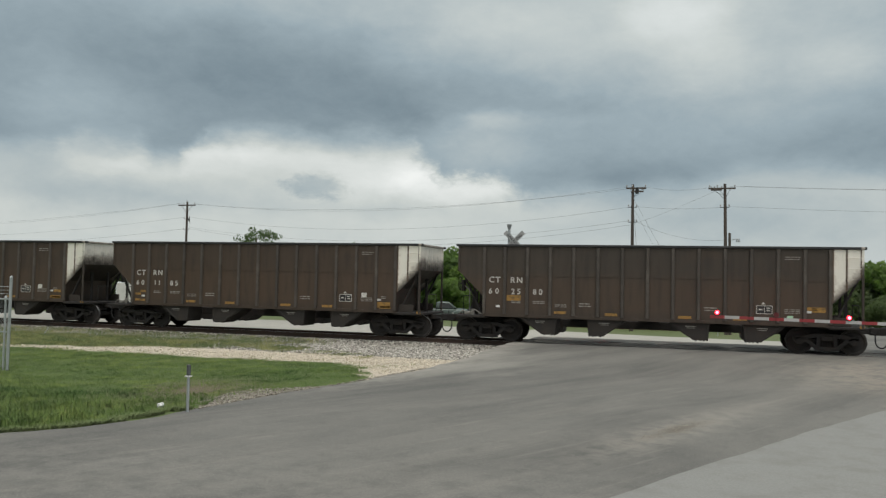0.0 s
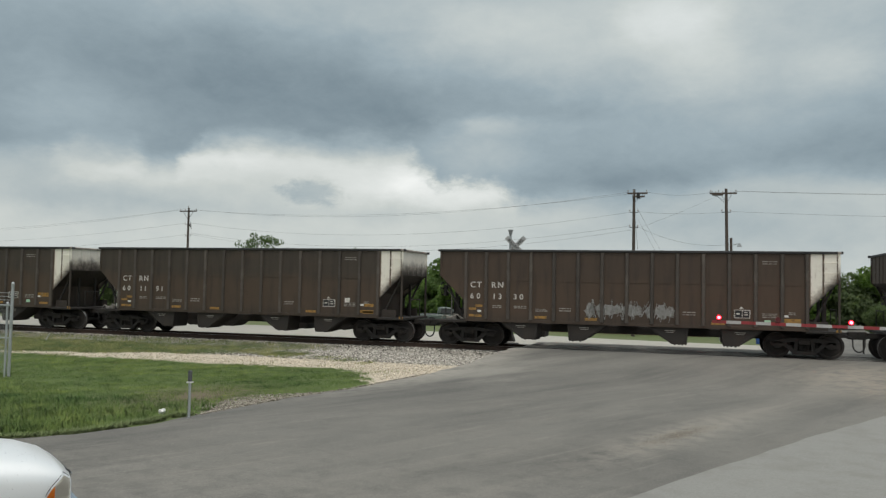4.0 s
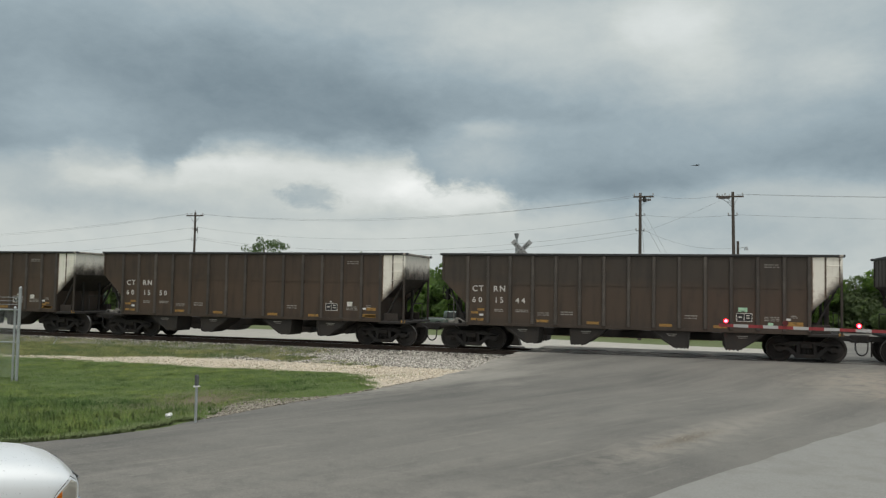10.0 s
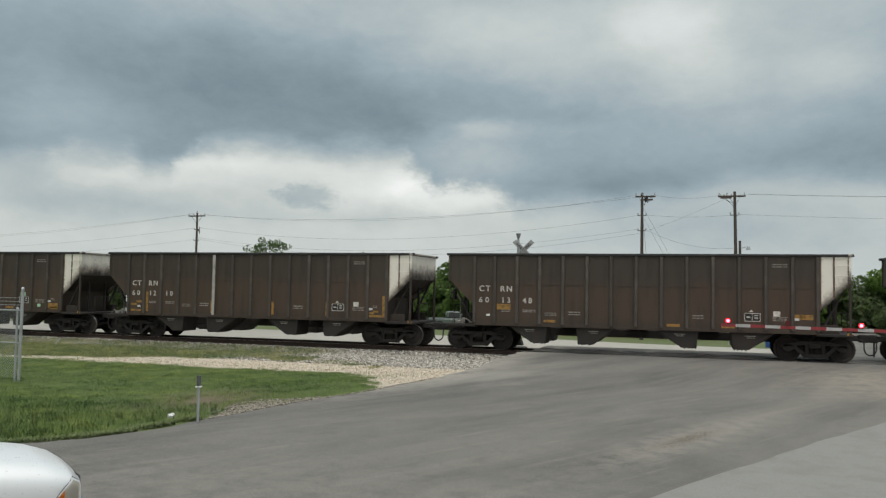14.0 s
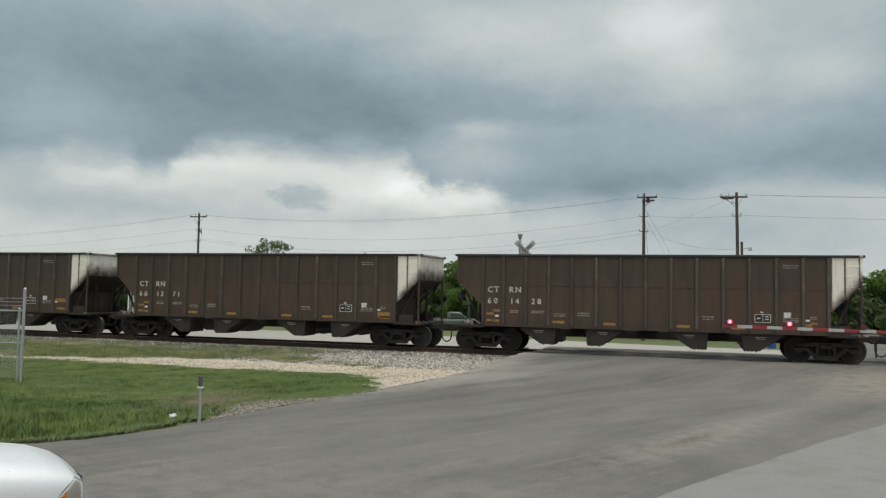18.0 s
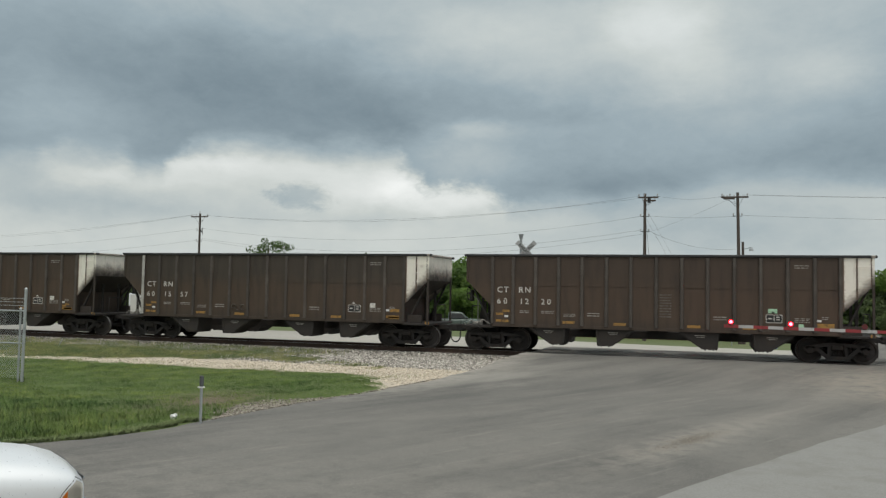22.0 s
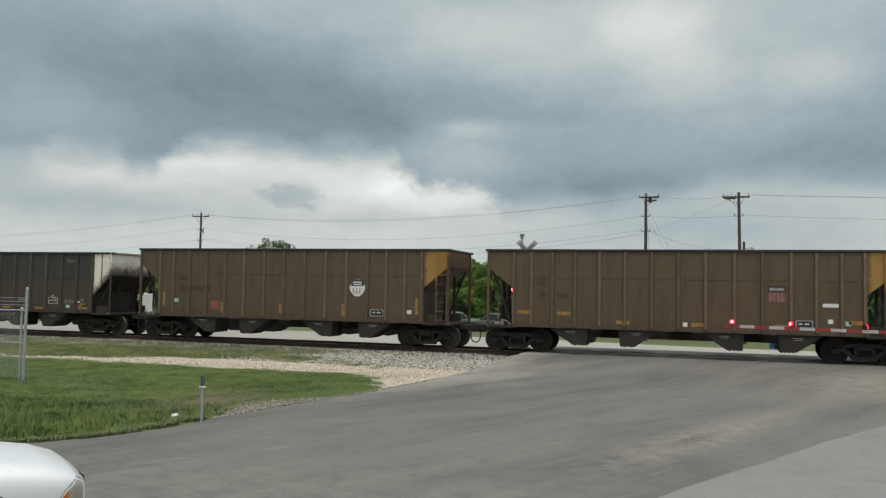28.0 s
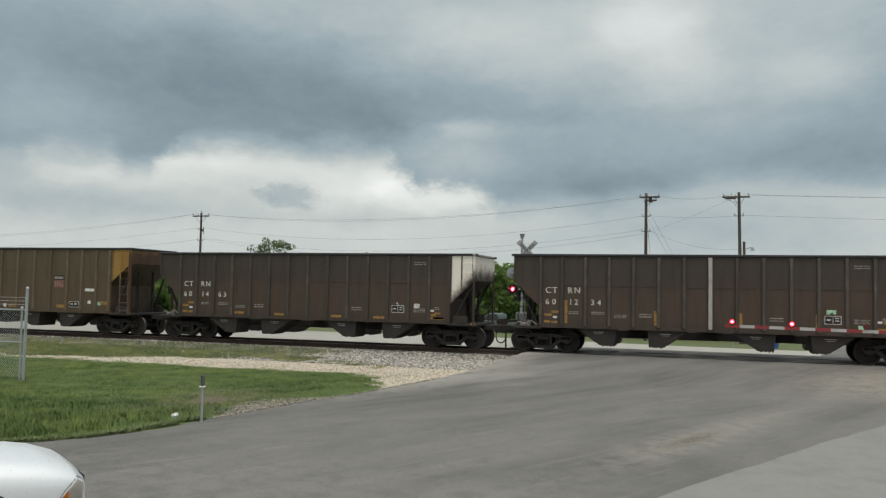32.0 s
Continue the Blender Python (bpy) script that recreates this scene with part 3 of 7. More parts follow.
def road_material():
    mat, t, b, co = shader("worn_asphalt", 0.88)
    put, m, noise_tex, ramp, mix, scaled, split, join = nodes_of(t)
    p = co.outputs["Object"]
    x, y, z = split(p)
    # along the way the traffic takes: from the street in front towards the crossing
    turned = t.nodes.new("ShaderNodeMapping")
    put(turned.inputs[0], p)
    turned.inputs["Rotation"].default_value = (0, 0, radians(27))
    lane = scaled(turned.outputs[0], 0.75, 0.05, 1.0)
    lane2 = scaled(turned.outputs[0], 3.2, 0.16, 1.0)
    grain = noise_tex(p, 90.0, 3.0, 0.7)
    streak = noise_tex(lane, 2.2, 6.0, 0.6, 0.4)
    thin = noise_tex(lane2, 2.0, 6.0, 0.65, 0.3)
    blot = noise_tex(p, 0.45, 5.0, 0.62)
    mid = noise_tex(p, 2.6, 6.0, 0.68)
    wide = noise_tex(scaled(turned.outputs[0], 0.5, 0.14, 1.0), 0.9, 4.0, 0.55, 0.6)
    col = mix(ramp(wide, 0.32, 0.66), (0.096, 0.094, 0.086), (0.166, 0.160, 0.143))
    col = mix(m("MULTIPLY", ramp(streak, 0.35, 0.7), 0.42), col, (0.205, 0.195, 0.172))
    col = mix(m("MULTIPLY", m("MULTIPLY", ramp(thin, 0.50, 0.75), ramp(blot, 0.35, 0.6)), 0.5), col, (0.270, 0.252, 0.218))
    col = mix(m("MULTIPLY", ramp(mid, 0.5, 0.3), 0.35), col, (0.095, 0.092, 0.084))
    col = mix(m("MULTIPLY", ramp(blot, 0.5, 0.7), 0.28), col, (0.195, 0.184, 0.162))
    # tracked-in grit on the street in front and speckled chips
    col = mix(m("MULTIPLY", m("MULTIPLY", ramp(y, -20.5, -23.5), ramp(mid, 0.42, 0.62)), 0.35), col, (0.24, 0.228, 0.20))
    chips = noise_tex(p, 42.0, 3.0, 0.7)
    col = mix(m("MULTIPLY", ramp(chips, 0.56, 0.70), 0.55), col, (0.32, 0.305, 0.27))
    col = mix(m("MULTIPLY", ramp(chips, 0.44, 0.32), 0.5), col, (0.075, 0.073, 0.068))
    # pale dust dragged on from the verges and from a broken patch
    u = m("ADD", m("MULTIPLY", m("ADD", x, 0.15), 0.92), m("MULTIPLY", m("ADD", y, 17.0), -0.386))
    v = m("ADD", m("MULTIPLY", m("ADD", x, 0.15), 0.386), m("MULTIPLY", m("ADD", y, 17.0), 0.92))
    q = m("ADD", m("MULTIPLY", m("MULTIPLY", u, u), 3.5), m("MULTIPLY", m("MULTIPLY", v, v), 0.09))
    trail = m("MULTIPLY", m("EXPONENT", m("MULTIPLY", m("MULTIPLY", u, u), -2.2)), m("MULTIPLY", ramp(v, -3.0, 0.5), ramp(v, 14.0, 5.0)))
    col = mix(m("MULTIPLY", trail, 0.45), col, (0.255, 0.24, 0.21))
    dust = m("MULTIPLY", m("EXPONENT", m("MULTIPLY", q, -1.0)), ramp(mid, 0.36, 0.62))
    core = m("MULTIPLY", m("EXPONENT", m("MULTIPLY", q, -7.0)), ramp(mid, 0.42, 0.54))
    du = m("MULTIPLY", m("SUBTRACT", x, 5.6), 0.45)
    dv = m("MULTIPLY", m("ADD", y, 6.2), 0.30)
    dust2 = m("MULTIPLY", m("EXPONENT", m("MULTIPLY", m("ADD", m("MULTIPLY", du, du), m("MULTIPLY", dv, dv)), -1.0)), ramp(mid, 0.3, 0.65))
    edge = m("MULTIPLY", ramp(m("SUBTRACT", x, m("ADD", -7.0, m("MULTIPLY", m("ADD", y, 5.2), 0.165))), 1.4, 0.1), ramp(y, -19.0, -8.0))
    edge = m("MULTIPLY", edge, ramp(mid, 0.3, 0.6))
    near = m("MULTIPLY", ramp(m("SUBTRACT", x, m("ADD", -6.4, m("MULTIPLY", y, 0.0))), 3.6, 0.2), m("MULTIPLY", ramp(y, -13.0, -7.0), ramp(wide, 0.3, 0.6)))
    col = mix(m("MULTIPLY", near, 0.6), col, (0.31, 0.295, 0.26))
    col = mix(m("MULTIPLY", edge, 0.65), col, (0.36, 0.335, 0.29))
    col = mix(m("MULTIPLY", dust, 0.75), col, (0.30, 0.275, 0.235))
    col = mix(m("MULTIPLY", core, 0.8), col, (0.13, 0.11, 0.085))
    col = mix(m("MULTIPLY", dust2, 0.65), col, (0.33, 0.285, 0.225))
    col = mix(0.5, col, mix(grain, (0.4, 0.4, 0.4), (1.6, 1.6, 1.6)), "MULTIPLY")
    put(b.inputs["Base Color"], col)
    put(b.inputs["Roughness"], m("ADD", 0.78, m("MULTIPLY", streak, 0.2), clamp=True))
    bump(t, b, m("ADD", grain, mid), 0.35, 0.012)
    return mat


GROUND = ground_material()
ASPHALT = road_material()
APRON = surface("pale_concrete", (0.245, 0.243, 0.225), 0.9, 0, 0.35, 1.6, 34.0, (0.19, 0.186, 0.168), 0.5, 0.3, spot=0.6)
far_lines = [2600, 1500, 800, 400, 220]
gx = np.array([-v for v in far_lines] + list(np.arange(-120, 121, 1.5)) + far_lines[::-1])
gy = np.array([-v for v in far_lines] + list(np.arange(-120, 121, 1.5)) + far_lines[::-1])
sheet("ground", gx, gy, ground_z, GROUND, label="grassy ground with gravel verges and a pale lot", category="ground")


def band(name, ys, lo, hi, height, mat, n, label, category, bottom=0.25):
    """A slab between two edges x = lo(y) and x = hi(y), with a real kerb face down to below the ground."""
    ys = np.asarray(ys, float)
    a, b = lo(ys), hi(ys)
    bm = blank()
    rows = []
    for y, x0, x1 in zip(ys, a, b):
        xs = np.linspace(x0, x1, n)
        rows.append([bm.verts.new((x, y, float(height(x, y)))) for x in xs])
    for r, s in zip(rows, rows[1:]):
        for i in range(n - 1):
            bm.faces.new((r[i], r[i + 1], s[i + 1], s[i]))
    loop = rows[0] + [r[-1] for r in rows[1:-1]] + rows[-1][::-1] + [r[0] for r in rows[-2:0:-1]]
    low = [bm.verts.new(v.co - Vector((0, 0, bottom))) for v in loop]
    for i in range(len(loop)):
        j = (i + 1) % len(loop)
        bm.faces.new((loop[i], low[i], low[j], loop[j]))
    bmesh.ops.recalc_face_normals(bm, faces=bm.faces[:])
    return tagged(obj(name, bm, mat, smooth=False), label, category, kind="structure")


def wavy(y, amp, f, seed):
    return amp * (np.sin(y * f + seed) + 0.6 * np.sin(y * f * 2.7 + seed * 2) + 0.4 * np.sin(y * f * 6.1 + seed * 3))


ys_road = np.arange(-25.0, -1.05, 0.5)
band("road", np.append(ys_road, -1.02), lambda y: left_edge(y) + wavy(y, 0.07, 1.9, 1), lambda y: right_edge(y) + wavy(y, 0.025, 1.5, 4), lambda x, y: road_z(y), ASPHALT, 30, "worn grey asphalt road up to a level crossing", "road")
band("road_cross_street", np.arange(-60, -24.99, 1.0), lambda y: -90 + 0 * y, lambda y: 90 + 0 * y, lambda x, y: -0.325, ASPHALT, 60, "grey asphalt street in front of the crossing", "road")
band("pavement_apron", np.arange(-25.0, -9.0, 0.5), lambda y: right_edge(y) + wavy(y, 0.025, 1.5, 4) - 0.02, lambda y: 30 + 0 * y, lambda x, y: -0.315 + 0.004 * (x > 99), APRON, 20, "pale concrete apron beside the road", "pavement")
band("road_crossing", np.linspace(-0.62, 0.62, 6), lambda y: -6.3 + 0 * y, lambda y: 9 + 0 * y, lambda x, y: -0.004, ASPHALT, 16, "asphalt panel between the rails of the crossing", "road", 0.3)
band("road_beyond", np.append(1.02, np.arange(1.5, 8.1, 0.5)), lambda y: -6.2 + 0 * y, lambda y: 9 + 0.25 * (y - 1), lambda x, y: max(float(road_z(y)), float(ground_z(x, y)) + 0.02), ASPHALT, 20, "asphalt road beyond the crossing", "road")
band("road_far", np.arange(8.0, 120, 3.0), lambda y: 5.2 + 0.16 * (y - 8), lambda y: 12 + 0.28 * (y - 8), lambda x, y: float(ground_z(x, y)) + 0.02, ASPHALT, 6, "grey asphalt road leading away", "road")


# ---- railway track ----
TRACK_LO, TRACK_HI = -150.0, 130.0


def rail_profile(y):
    return [(y - 0.07, -0.18), (y + 0.07, -0.18), (y + 0.07, -0.165), (y + 0.012, -0.14), (y + 0.012, -0.045), (y + 0.035, -0.03), (y + 0.035, -0.004), (y + 0.028, 0.0), (y - 0.028, 0.0), (y - 0.035, -0.004), (y - 0.035, -0.03), (y - 0.012, -0.045), (y - 0.012, -0.14), (y - 0.07, -0.165)]


track = tagged(empty("railway_track"), "single railway track of rusty rails on dark ties", "track", kind="structure")
for y in (-0.7525, 0.7525):
    bm = blank()
    prism(bm, rail_profile(y), TRACK_LO, TRACK_HI, axis="x")
    part("rail", bm, RAIL_SIDE, track, "rusty steel rail, polished on top")
    bm = blank()
    box(bm, (TRACK_LO, y - 0.026, 0.0), (TRACK_HI, y + 0.026, 0.003))
    part("rail_head", bm, BRIGHT_STEEL, track, "bright worn running surface")
bm = blank()
box(bm, (-0.115, -1.3, -0.36), (0.115, 1.3, -0.19), 0.012)
tie0 = part("tie", bm, TIE_WOOD, track)
tie0.location = (-70, 0, 0)
rng = random.Random(5)
for i in range(1, 230):
    x = -70 + i * 0.53
    if -6.4 < x < 9.1:
        continue
    o = new("tie", tie0.data)
    o.parent = track
    o.matrix_basis = pose(x, rng.uniform(-0.04, 0.04), rng.uniform(-0.01, 0.01), 0, 0, rng.uniform(-1.2, 1.2))


def turf_top(x):
    """Where the grass by the road ends towards the track."""
    return np.interp(x, (-24, -22, -18, -15, -11, -9.7, -8.3, -7.7), (-9.0, -8.7, -9.1, -9.0, -8.7, -9.2, -11.0, -12.0))


def dirt_edge(y):
    """Left edge of the bare patch beside the road."""
    return np.interp(y, (-18.6, -18.1, -16.4, -15.3, -14.6, -14.1), (-9.35, -9.45, -10.15, -9.95, -9.2, -8.5))


def scatter_mesh(name, pts, sizes, mat, seed, label, category, kind="stuff", flat=0.7):
    """Many small irregular stones, joined."""
    r = np.random.RandomState(seed)
    n = len(pts)
    base = np.array([(1, 0, 0), (-1, 0, 0), (0, 1, 0), (0, -1, 0), (0, 0, 1), (0, 0, -1)], float)
    tri = np.array([(0, 2, 4), (2, 1, 4), (1, 3, 4), (3, 0, 4), (2, 0, 5), (1, 2, 5), (3, 1, 5), (0, 3, 5)])
    a = r.uniform(0, 6.283, n)
    ca, sa = np.cos(a), np.sin(a)
    v = base[None] * r.uniform(0.65, 1.25, (n, 6, 1)) * sizes[:, None, None]
    v[:, :, 2] *= flat
    tilt = r.uniform(-0.5, 0.5, n)
    x, y, z = v[..., 0], v[..., 1], v[..., 2]
    y, z = y * np.cos(tilt)[:, None] - z * np.sin(tilt)[:, None], y * np.sin(tilt)[:, None] + z * np.cos(tilt)[:, None]
    v = np.stack((x * ca[:, None] - y * sa[:, None], x * sa[:, None] + y * ca[:, None], z), -1) + pts[:, None]
    f = (tri[None] + 6 * np.arange(n)[:, None, None]).reshape(-1, 3)
    me = bpy.data.meshes.new(name)
    me.vertices.add(n * 6)
    me.vertices.foreach_set("co", v.reshape(-1))
    me.loops.add(len(f) * 3)
    me.loops.foreach_set("vertex_index", f.reshape(-1))
    me.polygons.add(len(f))
    me.polygons.foreach_set("loop_start", np.arange(len(f)) * 3)
    me.update(calc_edges=True)
    me.materials.append(mat)
    return tagged(new(name, me), label, category, kind=kind)


def island_colours(name, stops, rough=0.9, patch=0.0, upward=0.0, thin=0.0):
    """Each loose piece takes its own colour from a row of stops."""
    mat, t, b, co = shader(name, rough)
    put, m, noise_tex, ramp, mix, scaled, split, join = nodes_of(t)
    geo = t.nodes.new("ShaderNodeNewGeometry")
    cr = t.nodes.new("ShaderNodeValToRGB")
    put(cr.inputs[0], geo.outputs["Random Per Island"])
    for i, c in enumerate(stops):
        p = i / (len(stops) - 1)
        e = cr.color_ramp.elements[0] if i == 0 else cr.color_ramp.elements[-1] if i == len(stops) - 1 else cr.color_ramp.elements.new(p)
        e.position, e.color = p, (*c, 1)
    grain = noise_tex(co.outputs["Object"], 6.0, 4.0, 0.6)
    col = mix(0.5, cr.outputs[0], mix(grain, (0.6, 0.6, 0.6), (1.35, 1.35, 1.35)), "MULTIPLY")
    if patch:
        wide = noise_tex(co.outputs["Object"], patch, 4.0, 0.6)
        col = mix(1.0, col, mix(ramp(wide, 0.3, 0.7), (0.56, 0.70, 0.62), (1.36, 1.20, 1.15)), "MULTIPLY")
        tuft = noise_tex(co.outputs["Object"], patch * 4.5, 2.5, 0.5)
        col = mix(1.0, col, mix(ramp(tuft, 0.30, 0.70), (0.60, 0.68, 0.66), (1.20, 1.17, 1.10)), "MULTIPLY")
    if upward:
        # soft leaves let light through, so each is lit much like its neighbours
        lean = t.nodes.new("ShaderNodeVectorMath")
        lean.operation = "ADD"
        part_n = t.nodes.new("ShaderNodeVectorMath")
        part_n.operation = "SCALE"
        put(part_n.inputs[0], geo.outputs["Normal"])
        part_n.inputs["Scale"].default_value = 1 - upward
        put(lean.inputs[0], part_n.outputs[0])
        lean.inputs[1].default_value = (0, 0, upward)
        unit = t.nodes.new("ShaderNodeVectorMath")
        unit.operation = "NORMALIZE"
        put(unit.inputs[0], lean.outputs[0])
        put(b.inputs["Normal"], unit.outputs[0])
    put(b.inputs["Base Color"], col)
    if thin:
        tr, both = t.nodes.new("ShaderNodeBsdfTranslucent"), t.nodes.new("ShaderNodeMixShader")
        put(tr.inputs[0], mix(1.0, col, (1.25, 1.3, 0.8), "MULTIPLY"))
        both.inputs[0].default_value = thin
        put(both.inputs[1], b.outputs[0])
        put(both.inputs[2], tr.outputs[0])
        t.links.new(both.outputs[0], t.nodes["Material Output"].inputs["Surface"])
    return mat


BALLAST = island_colours("ballast_stones", ((0.080, 0.072, 0.062), (0.22, 0.20, 0.172), (0.42, 0.39, 0.34), (0.68, 0.645, 0.57)))
DIRT_STONE = island_colours("dirty_stones", ((0.13, 0.115, 0.09), (0.23, 0.205, 0.165), (0.36, 0.325, 0.27)))
CRUSHED = island_colours("crushed_limestone", ((0.34, 0.285, 0.21), (0.60, 0.525, 0.41), (0.80, 0.72, 0.59)))


def ballast_z(y):
    """The ballast bed: level under the ties, sloping to the ground."""
    return -0.20 - 0.17 * smooth_step(np.abs(y), 1.5, 2.9)


bm = blank()
prof = [(-3.2, -0.42), (-2.9, -0.37), (-1.6, -0.205), (1.6, -0.205), (2.9, -0.37), (3.2, -0.42)]
prism(bm, prof, TRACK_LO, -6.5, axis="x")
tagged(obj("ballast_bed", bm, BALLAST), "bed of grey ballast under the track", "ballast", kind="structure")
bm = blank()
prism(bm, prof, 9.2, TRACK_HI, axis="x")
tagged(obj("ballast_bed", bm, BALLAST), "bed of grey ballast under the track", "ballast", kind="structure")
r = np.random.RandomState(3)
n = 30000
px = np.concatenate((r.uniform(-40, -6.4, n * 3 // 4), r.uniform(-100, -40, n // 4 - 1500), r.uniform(9.1, 20, 1500)))
py = r.uniform(-3.2, 3.2, len(px)) * np.sqrt(r.uniform(0.2, 1, len(px)))
keep = (py > -1.7) | (px > -15.0) | (r.uniform(0, 1, len(px)) < 0.10)
px, py = px[keep], py[keep]
scatter_mesh("ballast", np.stack((px, py, ballast_z(py) + 0.01), -1), r.uniform(0.025, 0.06, len(px)), BALLAST, 4, "loose grey ballast stones along the rails", "ballast")
# stones spread over the shoulder next to the crossing
n = 26000
px = -6.6 - 15.0 * r.uniform(0, 1, n) ** 1.3
py = -2.2 - 3.9 * r.uniform(0, 1, n) ** 1.25
keep = (px < left_edge(py) - 0.1) & (r.uniform(0, 1, n) < smooth_step(px, -18.5, -13.5) + 0.03)
px, py = px[keep], py[keep]
scatter_mesh("shoulder_ballast", np.stack((px, py, ground_z(px, py) + 0.01), -1), r.uniform(0.02, 0.065, len(px)), BALLAST, 6, "grey ballast spread over the shoulder", "ballast")
n = 22000
px = r.uniform(-26, -7.0, n)
py = r.uniform(-12.4, -4.8, n)
keep = (px < left_edge(py) - 0.05) & (py > turf_top(px)) & (py < -5.4 - 2.6 * smooth_step(px, -16.5, -23.5)) & (r.uniform(0, 1, n) < 0.25 + 0.75 * smooth_step(px, -20, -9))
px, py = px[keep], py[keep]
scatter_mesh("gravel", np.stack((px, py, ground_z(px, py) + 0.005), -1), r.uniform(0.012, 0.04, len(px)), CRUSHED, 7, "loose pale gravel beside the road", "gravel")
n = 1100
py = np.concatenate((r.uniform(-18.4, -14.4, 800), r.uniform(-18.5, -9.0, 300)))
wide = np.where(np.arange(n) < 800, left_edge(py) - dirt_edge(py), 0.14)
px = left_edge(py) - wide * r.uniform(0, 1, n) ** 1.3 + 0.05
scatter_mesh("verge_gravel", np.stack((px, py, np.where(px > left_edge(py) - 0.06, road_z(py), ground_z(px, py)) + 0.004), -1), r.uniform(0.01, 0.045, n), DIRT_STONE, 8, "crumbled gravel along the road's edge", "gravel")
n = 420
px, py = r.normal(-0.35, 0.35, n), r.normal(0, 1, n)
px, py = -0.2 + 0.16 * r.normal(0, 1, n) + 0.386 * py * 0.75, -17.1 + 0.92 * py * 0.75
scatter_mesh("loose_stones", np.stack((px, py, road_z(py) + 0.002), -1), r.uniform(0.005, 0.014, n), DIRT_STONE, 9, "scattered stones on a broken patch of asphalt", "stones")


# ---- grass ----
GRASS = island_colours("grass_blades", ((0.096, 0.162, 0.030), (0.114, 0.186, 0.037), (0.130, 0.202, 0.044), (0.162, 0.208, 0.060)), 0.9, 0.42, 0.85)
PALE_WEED = island_colours("pale_weeds", ((0.125, 0.175, 0.055), (0.165, 0.215, 0.080), (0.215, 0.255, 0.115)), 0.9, 0.0, 0.7)
DRY_GRASS = island_colours("dry_grass", ((0.140, 0.188, 0.054), (0.192, 0.224, 0.080), (0.270, 0.256, 0.125)), 0.9, 0.6, 0.6)


def grass_mesh(name, px, py, h, mat, seed, label):
    """Bent blades of grass, each of two narrow pieces."""
    r = np.random.RandomState(seed)
    n = len(px)
    a = r.uniform(0, 6.283, n)
    w = r.uniform(0.0032, 0.0066, n) * (0.75 + h * 1.5)
    lean = r.uniform(0.3, 1.2, n) * h
    dx, dy = np.cos(a), np.sin(a)
    sx, sy = -dy * w, dx * w
    z0 = np.where(np.abs(py) < 3.2, np.maximum(ground_z(px, py), ballast_z(py)), ground_z(px, py)) - 0.01
    v = np.zeros((n, 5, 3))
    v[:, 0] = np.stack((px - sx, py - sy, z0), -1)
    v[:, 1] = np.stack((px + sx, py + sy, z0), -1)
    mx, my, mz = px + dx * lean * 0.35, py + dy * lean * 0.35, z0 + h * 0.62
    v[:, 2] = np.stack((mx + sx * 0.8, my + sy * 0.8, mz), -1)
    v[:, 3] = np.stack((mx - sx * 0.8, my - sy * 0.8, mz), -1)
    v[:, 4] = np.stack((px + dx * lean, py + dy * lean, z0 + h), -1)
    base = 5 * np.arange(n)
    f = np.concatenate((np.stack((base, base + 1, base + 2), -1), np.stack((base, base + 2, base + 3), -1), np.stack((base + 3, base + 2, base + 4), -1)))
    me = bpy.data.meshes.new(name)
    me.vertices.add(n * 5)
    me.vertices.foreach_set("co", v.reshape(-1))
    me.loops.add(len(f) * 3)
    me.loops.foreach_set("vertex_index", f.reshape(-1))
    me.polygons.add(len(f))
    me.polygons.foreach_set("loop_start", np.arange(len(f)) * 3)
    me.update(calc_edges=True)
    me.materials.append(mat)
    return tagged(new(name, me), label, "grass", kind="stuff")


def clumps(x, y, f, seed):
    return 0.5 + 0.25 * (np.sin(x * f + seed) * np.cos(y * f * 1.3 - seed) + np.sin(x * f * 2.3 - y * f * 1.7 + seed * 2))


# half of the blades stand in clumps of their own height
n = 480000
k = 8000
cx, cy = r.uniform(-30, -7.7, k), -22.6 + 14.2 * r.uniform(0, 1, k) ** 1.15
c_r, c_h = r.uniform(0.06, 0.22, k), r.uniform(0.5, 1.0, k) ** 2
own = r.randint(0, k, n)
inside = r.uniform(0, 1, n) < 0.55
px = np.where(inside, cx[own] + r.normal(0, 1, n) * c_r[own], r.uniform(-30, -7.7, n))
py = np.where(inside, cy[own] + r.normal(0, 1, n) * c_r[own] * 1.4, -22.6 + 14.2 * r.uniform(0, 1, n) ** 1.15)
tall = np.where(inside, c_h[own], 0.12)
edge = left_edge(py) - 0.10 - 0.12 * clumps(px, py, 5.1, 3)
edge = np.where((py > -18.5) & (py < -14.2), np.minimum(edge, dirt_edge(py) + 0.35 * (clumps(px, py, 4.0, 6) - 0.5)), edge)
edge = np.where(r.uniform(0, 1, n) < 0.45 * (clumps(px, py, 3.1, 9) > 0.5), left_edge(py) - 0.15, edge)
keep = (px < edge) & (py < turf_top(px) + 0.3 * np.sin(px * 1.7) - 0.9 * r.uniform(0, 1, n) ** 3) & (r.uniform(0, 1, n) < 0.45 + 0.8 * clumps(px, py, 1.3, 1))
bare = np.exp(-((px + 11.1) / 0.75) ** 2 - ((py + 15.9) / 1.3) ** 2)
keep &= r.uniform(0, 1, n) > 0.93 * bare
px, py, tall = px[keep], py[keep], tall[keep]
hh = (0.03 + tall * (0.035 + 0.10 * smooth_step(py, -15.0, -20.0))) * r.uniform(0.4, 1.35, len(px))
hh *= np.where(px > left_edge(py) - 0.4, 0.7, 1.0)
grass_mesh("grass", px, py, hh, GRASS, 11, "thick green grass beside the road")
n = 270000
px = -13.6 - 36.0 * r.uniform(0, 1, n) ** 1.3
